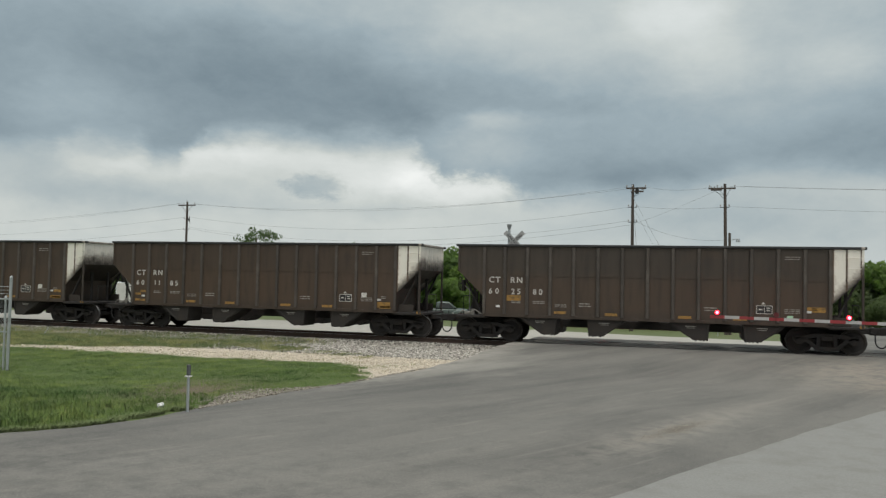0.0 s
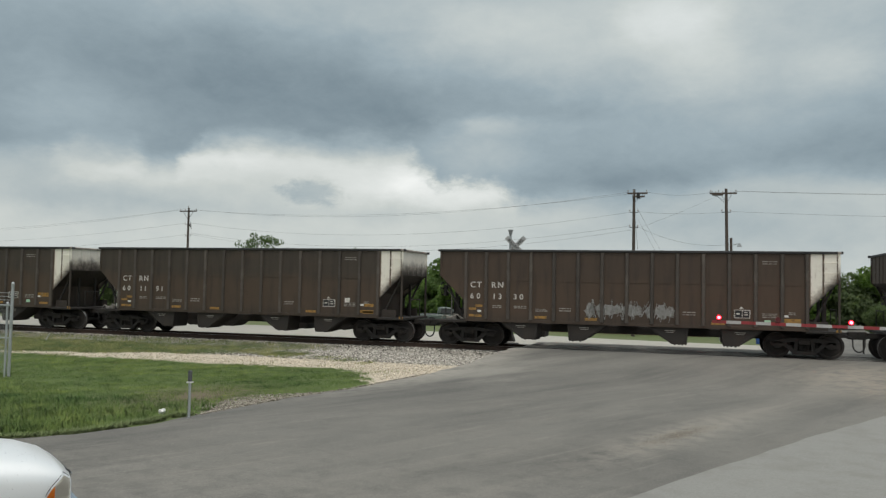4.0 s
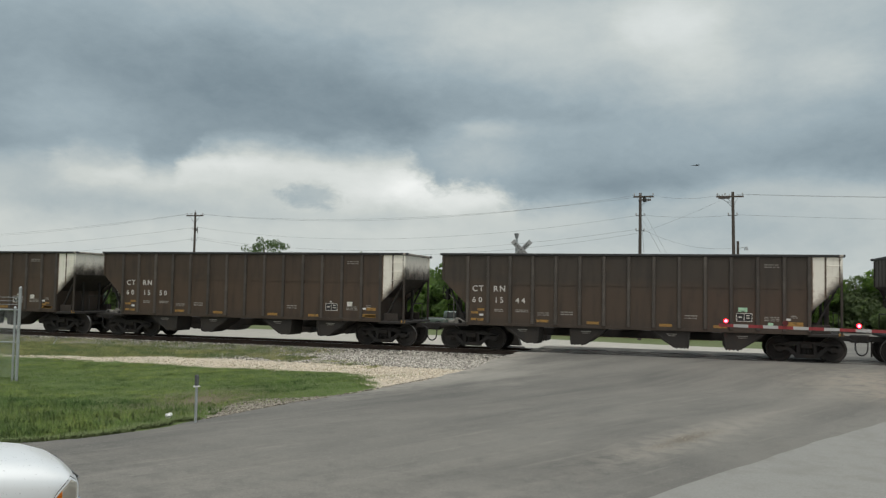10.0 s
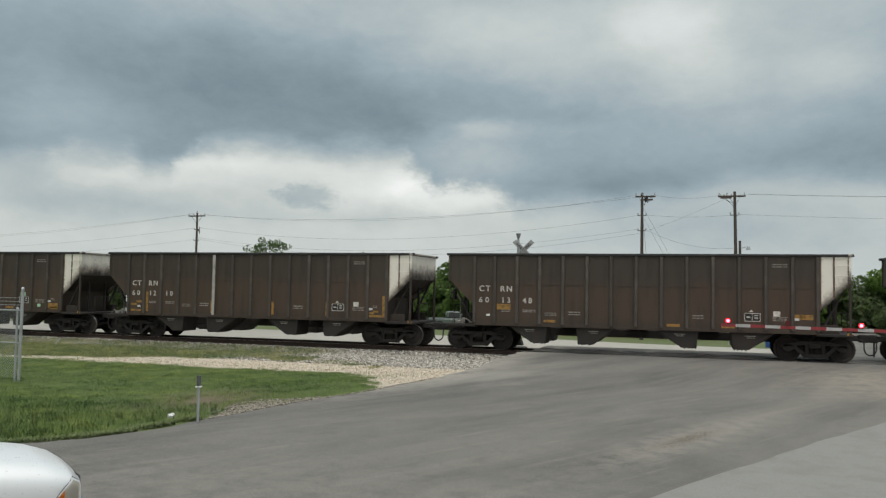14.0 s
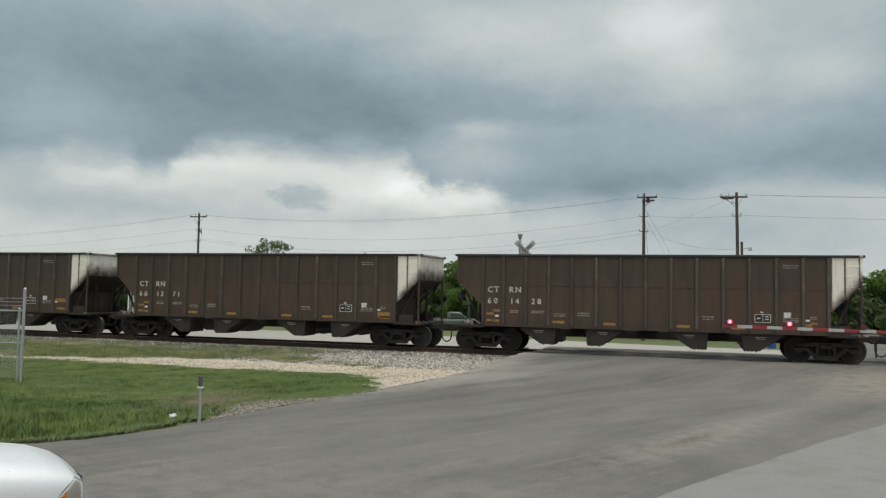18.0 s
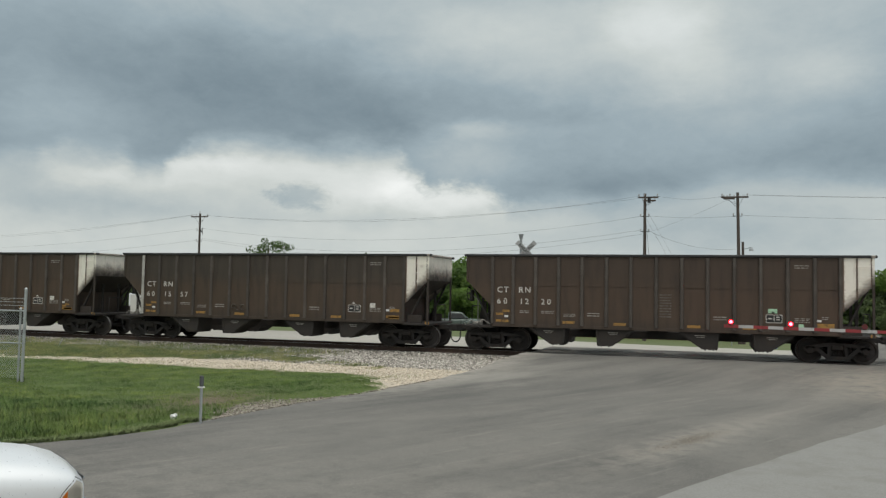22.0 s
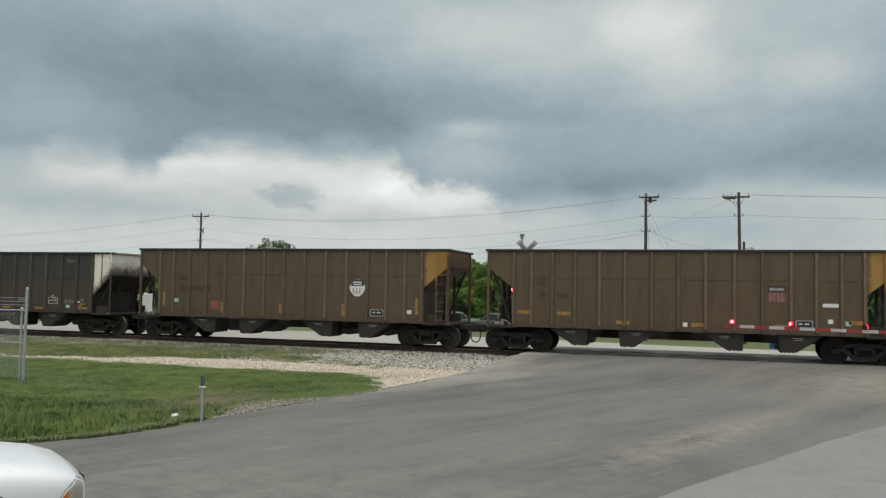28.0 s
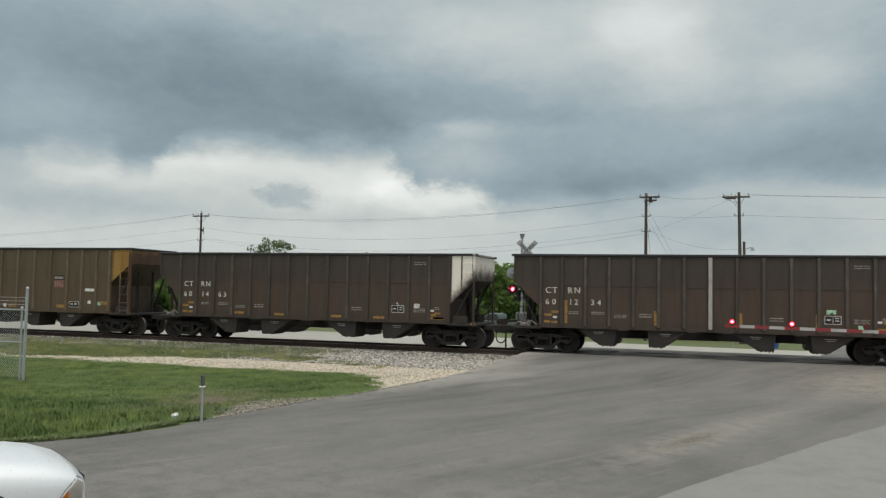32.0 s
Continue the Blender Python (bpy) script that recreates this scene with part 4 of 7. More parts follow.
py = r.uniform(-8.4, -1.45, n)
keep = (r.uniform(0, 1, n) < 0.3 + 0.8 * clumps(px, py, 1.1, 5)) & (px < -15.6 - 0.35 * (py + 3.0) + 0.7 * np.sin(py * 2.1) + r.uniform(0, 2.2, n) ** 2 * 0.5) & (py > np.interp(px, (-25, -22.5, -19.5, -17.2), (-8.3, -8.0, -7.2, -5.9)) + 0.4 * np.sin(px * 1.9))
keep &= (py < -1.75) | (r.uniform(0, 1, n) < clumps(px, py, 2.0, 4) - 0.2)
px, py = px[keep], py[keep]
grass_mesh("trackside_grass", px, py, r.uniform(0.04, 0.13, len(px)), DRY_GRASS, 12, "short dry grass along the track")
n = 9000
px = np.concatenate((r.uniform(-24, -8.2, n // 2), r.uniform(-15.0, -10.3, n // 2)))
py = np.concatenate((r.uniform(-10.5, -8.0, n // 2), -4.6 - (px[n // 2:] + 14.7) * 0.45 + r.normal(0, 0.35, n // 2)))
keep = (px < left_edge(py) - 0.4) & (clumps(px, py, 1.7, 8) > np.where(np.arange(n) < n // 2, 0.66, 0.35))
px, py = px[keep], py[keep]
grass_mesh("tuft_grass", px, py, r.uniform(0.04, 0.12, len(px)), DRY_GRASS, 13, "tufts of grass growing through gravel")
n = 9000
py = r.uniform(-22.6, -18.4, n)
px = left_edge(py) - 0.06 - 0.34 * r.uniform(0, 1, n) ** 1.4
keep = clumps(px, py, 5.0, 2) > 0.35
px, py = px[keep], py[keep]
grass_mesh("verge_weeds", px, py, r.uniform(0.03, 0.12, len(px)), PALE_WEED, 14, "low pale weeds along the road's edge")


# ---- the train ----
PITCH = 16.096          # from car to car
RUN = (-40.872 + 7.305, -267.344, 31.447, -37.602, 17.676)   # way of the first car's middle over the clip
WHEEL_R = 0.457
AXLES = (-0.889, 0.889)
BOGIES = (-6.17, 6.17)


def run(t):
    u = t / SECONDS
    return sum(c * u ** i for i, c in enumerate(RUN))


def wheelset():
    bm = blank()
    for s in (-1, 1):
        ring = [(0.10, 0.045), (0.14, 0.05), (0.16, 0.02), (0.36, 0.0), (0.39, 0.04), (WHEEL_R, 0.045), (WHEEL_R, -0.055), (WHEEL_R + 0.025, -0.06), (WHEEL_R + 0.025, -0.085), (0.38, -0.085), (0.35, -0.03), (0.10, -0.05)]
        n = 24
        vs = []
        for i in range(n):
            a = 2 * math.pi * i / n
            vs.append([bm.verts.new((rr * math.cos(a), s * (-0.755 - w) if s < 0 else 0.755 + w, rr * math.sin(a))) for rr, w in ring])
        if s < 0:
            for row in vs:
                for v, (rr, w) in zip(row, ring):
                    v.co.y = -0.755 - w
        for i in range(n):
            a, b = vs[i], vs[(i + 1) % n]
            for j in range(len(ring)):
                k = (j + 1) % len(ring)
                f = bm.faces.new((a[j], a[k], b[k], b[j]))
                f.material_index = 1 if j == 5 else 0
        # bearing end cap with three bolts
        rod(bm, (0, s * 0.80, 0), (0, s * 1.08, 0), 0.105, n=14)
        for i in range(3):
            a = i * 2.094
            rod(bm, (0.055 * math.cos(a), s * 1.08, 0.055 * math.sin(a)), (0.055 * math.cos(a), s * 1.10, 0.055 * math.sin(a)), 0.018, n=6)
    rod(bm, (0, -0.8, 0), (0, 0.8, 0), 0.085, n=12)
    bmesh.ops.recalc_face_normals(bm, faces=bm.faces[:])
    return bm


def side_frame(s):
    """One cast frame of a three-piece bogie, with its two openings."""
    bm = blank()
    y0, y1 = s * 0.93, s * 1.06
    top = [(-1.12, 0.50), (-1.12, 0.60), (-0.80, 0.66), (-0.45, 0.73), (0.45, 0.73), (0.80, 0.66), (1.12, 0.60), (1.12, 0.50), (0.72, 0.54), (0.40, 0.60), (-0.40, 0.60), (-0.72, 0.54)]
    prism(bm, top, y0, y1)
    prism(bm, [(-0.80, 0.56), (-0.62, 0.56), (-0.26, 0.26), (-0.38, 0.17)], y0, y1)
    prism(bm, [(0.80, 0.56), (0.38, 0.17), (0.26, 0.26), (0.62, 0.56)], y0, y1)
    prism(bm, [(-0.40, 0.15), (-0.36, 0.28), (0.36, 0.28), (0.40, 0.15)], y0 - s * 0.02, y1 + s * 0.03)
    prism(bm, [(-0.34, 0.27), (-0.24, 0.27), (-0.20, 0.61), (-0.32, 0.61)], y0, y1)
    prism(bm, [(0.24, 0.27), (0.34, 0.27), (0.32, 0.61), (0.20, 0.61)], y0, y1)
    for x in AXLES:
        prism(bm, [(x - 0.19, 0.44), (x - 0.13, 0.60), (x + 0.13, 0.60), (x + 0.19, 0.44), (x + 0.13, 0.40), (x - 0.13, 0.40)], y0 - s * 0.03, y1 + s * 0.0)
    return bm


def make_bogie(parent, x):
    b = empty("bogie")
    b.parent = parent
    b.matrix_basis = pose(x, 0, 0)
    b["label"] = "grimy black cast steel bogie"
    for s in (-1, 1):
        part("side_frame", side_frame(s), GRIMY_STEEL, b)
        bm = blank()
        for i in range(4):
            cx = -0.13 + i * 0.087
            for k in range(5):
                rod(bm, (cx, s * 0.99, 0.285 + k * 0.042), (cx, s * 0.99, 0.305 + k * 0.042), 0.038, n=8)
        part("spring_nest", bm, GRIMY_STEEL, b)
    # dark block added to fill the shaded space between the side frames
    bm = blank()
    box(bm, (-0.30, -0.86, 0.24), (0.30, 0.86, 0.49), 0.02)
    part("spring_plank", bm, GRIMY_STEEL, b)
    bm = blank()
    box(bm, (-0.2, -1.12, 0.49), (0.2, 1.12, 0.68), 0.03)
    rod(bm, (0, 0, 0.66), (0, 0, 0.84), 0.2, n=16)
    part("bolster", bm, GRIMY_STEEL, b)
    for s in (-1, 1):
        bm = blank()
        bar(bm, (s * 0.40, -0.72, 0.40), (s * 0.40, 0.72, 0.40), 0.06, 0.10)
        for y in (-0.755, 0.755):
            box(bm, (s * 0.40 - 0.03, y - 0.06, 0.32), (s * 0.40 + 0.05, y + 0.06, 0.56), 0.015)
        part("brake_beam", bm, GRIMY_STEEL, b)
    for x2 in AXLES:
        w = part("wheelset", wheelset(), [GRIMY_STEEL, BRIGHT_STEEL], b, smooth=False)
        w.matrix_basis = pose(x2, 0, WHEEL_R)
    return b


def make_hopper(name, tall, side_mat, end_mat, ribs, label, tan):
    """An open hopper car, middle at the origin, rails at z = 0. tall: height of its rim."""
    car = tagged(empty(name), label, "hopper car", "train of hopper cars")
    W, E = 1.575, 7.23
    sill, top = 1.05, tall - 0.09
    xs, z_slope, z_end = 6.2, (1.74 if not tan else 2.45), (2.74 if not tan else 3.28)
    for s in (-1, 1):
        # the side: one long sheet and a triangular end panel at each end
        bm = blank()
        prism(bm, [(-xs, sill), (xs, sill), (xs, top), (-xs, top)], s * W, s * (W - 0.02))
        part("side_sheet", bm, side_mat, car)
        for e in (-1, 1):
            bm = blank()
            prism(bm, [(e * xs, z_slope), (e * xs, top), (e * E, top), (e * E, z_end)], s * W, s * (W - 0.02))
            part("end_panel", bm, end_mat if e > 0 else side_mat, car, ("soiled white end panel" if not tan else "soiled yellow end panel") if e > 0 else "")
        # ribs
        for i, x in enumerate(ribs):
            bm = blank()
            w = 0.05 if not tan else 0.045
            hi = top - 0.02
            prism(bm, [(x - w - 0.02, s * W), (x - w, s * (W + 0.075)), (x + w, s * (W + 0.075)), (x + w + 0.02, s * W)], 1.10, hi, axis="z")
            part("side_rib", bm, TAN_RIB if tan else RIB_PAINT, car)
        bm = blank()
        seam = 2.9 if tan else 2.6
        box(bm, (-xs + 0.06, s * W - 0.012, seam - 0.012), (xs - 0.06, s * W + 0.004, seam + 0.012))
        part("seam_strip", bm, side_mat, car)
        bm = blank()
        ya, yb = sorted((s * (W - 0.09), s * (W + 0.016)))
        box(bm, (-xs - 0.05, ya, 0.99), (xs + 0.05, yb, 1.10), 0.006)
        part("side_sill", bm, side_mat, car)
        bm = blank()
        box(bm, (-E - 0.13, s * W - 0.06, top - 0.005), (xs if not tan else E + 0.13, s * W + 0.10, top + 0.09), 0.02)
        part("top_chord", bm, RIM_STEEL, car, "dark steel rim")
        if not tan:
            bm = blank()
            box(bm, (xs, s * W - 0.06, top - 0.005), (E + 0.13, s * W + 0.10, top + 0.09), 0.02)
            part("top_chord", bm, RIM_STEEL, car, "dark steel rim over the white end")
        if not tan:
            bm = blank()
            for e in (1,):
                for x in (6.28, 6.72, 7.16):
                    for k in range(14):
                        z = top - 0.12 - k * 0.1
                        if z > z_slope + (x - xs) * (z_end - z_slope) / (E - xs) + 0.08:
                            rod(bm, (e * x, s * W, z), (e * x, s * (W + 0.012), z), 0.018, n=6)
            part("rivet_row", bm, RUSTED, car, "rusty rivet heads")["kind"] = "stuff"
            for x in (6.28, 6.72, 7.19):
                bm = blank()
                ya, yb = sorted((s * (W - 0.014), s * (W + 0.012)))
                box(bm, (x - 0.030, ya, z_slope + (x - xs) * 0.97 + 0.03), (x + 0.030, yb, top - 0.01), 0.003)
                part("seam_strip", bm, RUSTED, car, "rust-stained seam")
    for e in (-1, 1):
        bm = blank()
        prism(bm, [(-W, z_end), (W, z_end), (W, top), (-W, top)], e * E, e * (E - 0.02), axis="x")
        part("end_sheet", bm, end_mat if e > 0 else side_mat, car, "sooty white end sheet" if e > 0 and not tan else "")
        bm = blank()
        box(bm, (e * E - 0.06, -W - 0.08, top - 0.004), (e * E + 0.06, W + 0.08, top + 0.088), 0.02)
        part("end_chord", bm, CHORD_WHITE if e > 0 and not tan else RIM_STEEL, car)
        # slope sheet down into the hoppers
        bm = blank()
        prism(bm, [(e * E, z_end), (e * (E - 0.03), z_end + 0.02), (e * 4.4, 0.98), (e * 4.45, 0.94)], -W + 0.02, W - 0.02)
        part("slope_sheet", bm, side_mat if tan else COAL_STEEL, car)
        for y in (-0.9, -0.3, 0.3, 0.9):
            bm = blank()
            bar(bm, (e * (E - 0.02), y, z_end), (e * (E - 0.02), y, top), 0.07, 0.06)
            part("end_rib", bm, end_mat if e > 0 else side_mat, car)
        # upright sheet that closes the hopper under the slope
        bm = blank()
        xb = 6.05
        zb = z_end - (E - xb) * (z_end - 0.98) / (E - 4.4) - 0.03
        prism(bm, [(-W + 0.03, 1.0), (W - 0.03, 1.0), (W - 0.03, zb), (-W + 0.03, zb)], e * xb, e * (xb + 0.02), axis="x")
        part("bulkhead", bm, side_mat, car)
        if e > 0:
            for y in (-1.35, 1.35):
                bm = blank()
                box(bm, (6.30, y - 0.03, 1.03), (6.92, y + 0.03, 1.34), 0.012)
                part("gusset", bm, COAL_STEEL, car)
        # corner posts and inner braces, open to the air below the slope
        for s in (-1, 1):
            bm = blank()
            if tan:
                box(bm, (e * E - 0.05, s * W - 0.05, 0.95), (e * E + 0.05, s * W + 0.05, top), 0.01)
                part("corner_post", bm, end_mat if e > 0 else side_mat, car)
            else:
                box(bm, (e * E - 0.04, s * W - 0.04, z_end), (e * E + 0.04, s * W + 0.03, top), 0.01)
                part("corner_angle", bm, end_mat if e > 0 else side_mat, car)
                if e > 0:
                    bm = blank()
                    box(bm, (E - 0.04, s * W - 0.05, 0.95), (E + 0.04, s * W + 0.02, z_end + 0.05), 0.01)
                    part("corner_post", bm, COAL_STEEL, car, "coal-blackened post under the white end")
            bm = blank()
            bar(bm, (e * (E - 0.12), s * (W - 0.25), z_end - 0.1), (e * 6.35, s * (W - 0.25), 1.1), 0.09, 0.07)
            part("diagonal_brace", bm, GRIMY_STEEL, car)
            bm = blank()
            bar(bm, (e * 6.85, s * 0.55, 1.0), (e * 6.85, s * 0.55, z_end - 0.35), 0.1, 0.08)
            part("end_post", bm, GRIMY_STEEL, car)
            # ladder on the side, at one end only
            if s * e > 0:
                continue
            bm = blank()
            lx0, lx1, lz = 6.74, 7.18, top - 0.05
            y = s * (W + 0.07)
            if not tan:
                for k in range(3):
                    z = top - 0.30 - 0.37 * k
                    bm = blank()
                    tube(bm, [(e * lx0, s * W, z), (e * lx0, y, z), (e * lx1, y, z), (e * lx1, s * W, z)], 0.015, 6)
                    part("grab_iron", bm, end_mat if e > 0 else GRIMY_STEEL, car)
                continue
            for za, zb, mt in ((1.05, 2.5, RUSTED), (2.5, lz, end_mat)):
                bm = blank()
                for x in (lx0, lx1):
                    rod(bm, (e * x, y, za), (e * x, y, zb), 0.026, n=6)
                for k in range(12):
                    z = 1.15 + k * 0.36
                    if za < z < zb:
                        rod(bm, (e * lx0, y, z), (e * lx1, y, z), 0.014, n=6)
                part("ladder", bm, mt if e > 0 else side_mat, car)
        bm = blank()
        box(bm, (e * 6.15 if e > 0 else -7.34, -W, 0.93), (7.34 if e > 0 else -6.15, W, 1.03), 0.015)
        part("end_platform", bm, GRIMY_STEEL, car)
        bm = blank()
        for y in (-0.62, 0.62):
            tube(bm, [(e * 7.28, y, 1.03), (e * 7.28, y, 1.75)], 0.016)
        tube(bm, [(e * 7.28, -0.62, 1.75), (e * 7.28, 0.62, 1.75)], 0.016)
        part("hand_rail", bm, GRIMY_STEEL, car)
        # coupler
        bm = blank()
        box(bm, (min(e * 7.2, e * 7.75), -0.09, 0.74), (max(e * 7.2, e * 7.75), 0.09, 0.94), 0.02)
        box(bm, (min(e * 7.72, e * 8.06), -0.16, 0.70), (max(e * 7.72, e * 8.06), 0.13, 0.98), 0.04)
        part("coupler", bm, GRIMY_STEEL, car)
        if e > 0:
            bm = blank()
            pts = [(7.6, -0.3, 0.86), (7.86, -0.34, 0.74)]
            for k in range(11):
                q = math.pi * k / 10
                pts.append((8.06 - 0.2 * math.cos(q), -0.36, 0.52 - 0.26 * math.sin(q)))
            pts += [(8.26, -0.34, 0.74), (8.42, -0.3, 0.86)]
            tube(bm, pts, 0.026, 6)
            part("air_hose", bm, RUBBER, car, "hanging black rubber air hose")
    # a small yellow tag at the foot of the trailing corner
    bm = blank()
    box(bm, (E - 0.10, -W - 0.03, 0.98), (E + 0.06, -W - 0.012, 1.08), 0.004)
    part("corner_tag", bm, YELLOW_MARK, car, "yellow reflective tag")
    # valve gear and pipes on the leading platform, pale to imitate their highlights
    bm = blank()
    box(bm, (-7.05, -1.42, 1.03), (-6.78, -1.18, 1.15), 0.03)
    rod(bm, (-6.72, -1.3, 1.03), (-6.72, -1.3, 1.26), 0.07, n=10)
    box(bm, (-6.80, -1.36, 1.03), (-6.66, -1.24, 1.10), 0.01)
    part("brake_valve", bm, HIGHLIT_GEAR, car, "brake valve with its highlight in the pale colour")
    bm = blank()
    rod(bm, (-6.50, -1.22, 1.06), (-6.30, -1.22, 1.10), 0.06, n=8)
    part("pipe_fitting", bm, HIGHLIT_GEAR, car)
    bm = blank()
    tube(bm, [(-7.25, -1.38, 1.06), (-7.1, -1.40, 1.20), (-6.85, -1.42, 1.10), (-6.6, -1.42, 1.24), (-6.35, -1.40, 1.08)], 0.020, 6)
    part("brake_pipe", bm, HIGHLIT_GEAR, car)
    bm = blank()
    tube(bm, [(-6.95, -0.9, 1.04), (-6.95, -0.95, 2.0), (-7.2, -0.9, 2.2)], 0.022, 6)
    part("brake_pipe", bm, HIGHLIT_GEAR, car)
    bm = blank()
    bar(bm, (-6.62, -1.05, 1.03), (-6.62, -1.05, 1.95), 0.09, 0.12)
    part("brake_stand", bm, GRIMY_STEEL, car)
    bm = blank()
    bar(bm, (-6.95, -0.55, 1.03), (-6.80, -0.55, 2.3), 0.11, 0.10)
    part("brake_stand", bm, GRIMY_STEEL, car)
    # brake gear on the leading end
    bm = blank()
    rod(bm, (-6.75, -0.5, 1.30), (-6.75, 0.35, 1.30), 0.17, n=14)
    rod(bm, (-6.45, 0.5, 1.28), (-6.45, 1.1, 1.28), 0.12, n=12)
    box(bm, (-6.62, -1.1, 1.05), (-6.42, -0.65, 1.45), 0.02)
    part("brake_cylinder", bm, GRIMY_STEEL, car)
    bm = blank()
    n = 16
    pts = [(-7.36, -0.85 + 0.27 * math.cos(2 * math.pi * k / n), 2.25 + 0.27 * math.sin(2 * math.pi * k / n)) for k in range(n + 1)]
    tube(bm, pts, 0.017, 6)
    for k in range(4):
        a = math.pi / 2 * k
        rod(bm, (-7.36, -0.85, 2.25), (-7.36, -0.85 + 0.27 * math.cos(a), 2.25 + 0.27 * math.sin(a)), 0.012, n=6)
    rod(bm, (-7.38, -0.85, 2.25), (-7.26, -0.85, 2.25), 0.04, n=10)
    box(bm, (-7.28, -1.0, 1.95), (-7.16, -0.7, 2.4), 0.02)
    part("brake_wheel", bm, GRIMY_STEEL, car)
    bm = blank()
    box(bm, (-7.2, -0.16, 0.62), (7.2, 0.16, 0.92), 0.02)
    part("centre_sill", bm, GRIMY_STEEL, car)
    for x, in_ in ((-4.0, 1), (-1.56, -1), (1.56, 1), (4.0, -1)):
        bm = blank()
        z0 = 0.34
        # one steep cheek and one long slope; the lower lip is bent and torn
        lip = [(0.60, 0.07), (0.56, 0.0), (0.50, 0.05), (0.44, -0.01), (0.40, 0.04), (0.30, 0.01), (0.24, 0.05), (0.16, -0.01), (0.10, 0.05), (0.04, 0.03), (0.0, 0.08)]
        o = [(x - in_ * 0.80, 1.0), (x + in_ * 0.66, 1.0), (x + in_ * 0.63, 0.80)] + [(x + in_ * a, z0 + b) for a, b in lip] + [(x - in_ * 0.58, 0.80)]
        for s in (-1, 1):
            bm = blank()
            prism(bm, o, s * 1.50, s * 0.45)
            bar(bm, (x - in_ * 0.64, s * 1.50, 0.95), (x - in_ * 0.02, s * 1.50, z0 + 0.14), 0.05, 0.06)
            bar(bm, (x + in_ * 0.62, s * 1.50, 0.97), (x + in_ * 0.56, s * 1.50, z0 + 0.10), 0.05, 0.06)
            chute = part("hopper_chute", bm, CHUTE_STEEL, car)
        bm = blank()
        box(bm, (x - 0.2, -1.512, 0.86), (x + 0.18, -1.50, 0.885))
        box(bm, (x - 0.14, -1.512, 0.80), (x + 0.14, -1.50, 0.82))
        part("stencil_text", bm, FADED_MARK, car)["kind"] = "stuff"
    for x in (-2.6, 0.0, 2.6):
        bm = blank()
        prism(bm, [(x - 0.4, 1.02), (x + 0.4, 1.02), (x, 1.55)], -W + 0.04, W - 0.04)
        part("cross_ridge", bm, GRIMY_STEEL, car)
    for x in BOGIES:
        make_bogie(car, x)
    return car


def mark(bm, x0, x1, z0, z1, y=-1.575, d=0.008):
    box(bm, (x0, y - d, z0), (x1, y, z1))


GREY_RIBS = (-6.2, -5.38, -4.5, -3.61, -2.72, -1.81, -0.91, 0.0, 0.91, 1.81, 2.72, 3.61, 4.5, 5.38, 6.2)
TAN_RIBS = (-6.21, -5.51, -4.70, -3.84, -2.92, -1.98, -1.01, -0.06, 0.89, 1.87, 2.82, 3.76, 4.58, 5.39, 6.11)
grey_car = make_hopper("hopper_car", 3.81, GREY_PAINT, WHITE_END, GREY_RIBS, "dark brown steel open hopper car with a white end", False)
tan_car = make_hopper("hopper_car", 4.0, TAN_PAINT, YELLOW_END, TAN_RIBS, "tan-brown steel open hopper car with a yellow end", True)


def bars_mark(bm, x, z, w, rows, h=0.035, gap=0.062, seed=0):
    rr = random.Random(seed)
    for k in range(rows):
        a = x
        while a < x + w - 0.03:
            b = min(x + w, a + rr.uniform(0.07, 0.2))
            mark(bm, a, b, z - k * gap, z - k * gap + h)
            a = b + 0.03


def write(car, text, x, z, height, mat, name="lettering", y=-1.581, stretch=1.0):
    me = lettering(text, height).copy()
    me.materials.append(mat)
    o = new(name, me)
    o.parent = car
    o.matrix_basis = pose(x, y, z) @ Matrix.Diagonal((stretch, 1, 1, 1))
    return o


def write_pair(car, two, x0, x1, z, height):
    """Two letters, stencilled apart between x0 and x1."""
    for i, c in enumerate(two):
        me = lettering(c, height)
        a, b = min(v.co.x for v in me.vertices), max(v.co.x for v in me.vertices)
        dx = x0 - a if i == 0 else x1 - b
        if c == "1":
            dx += 0.05 if i == 0 else -0.05
        write(car, c, dx, z, height, WHITE_MARK)


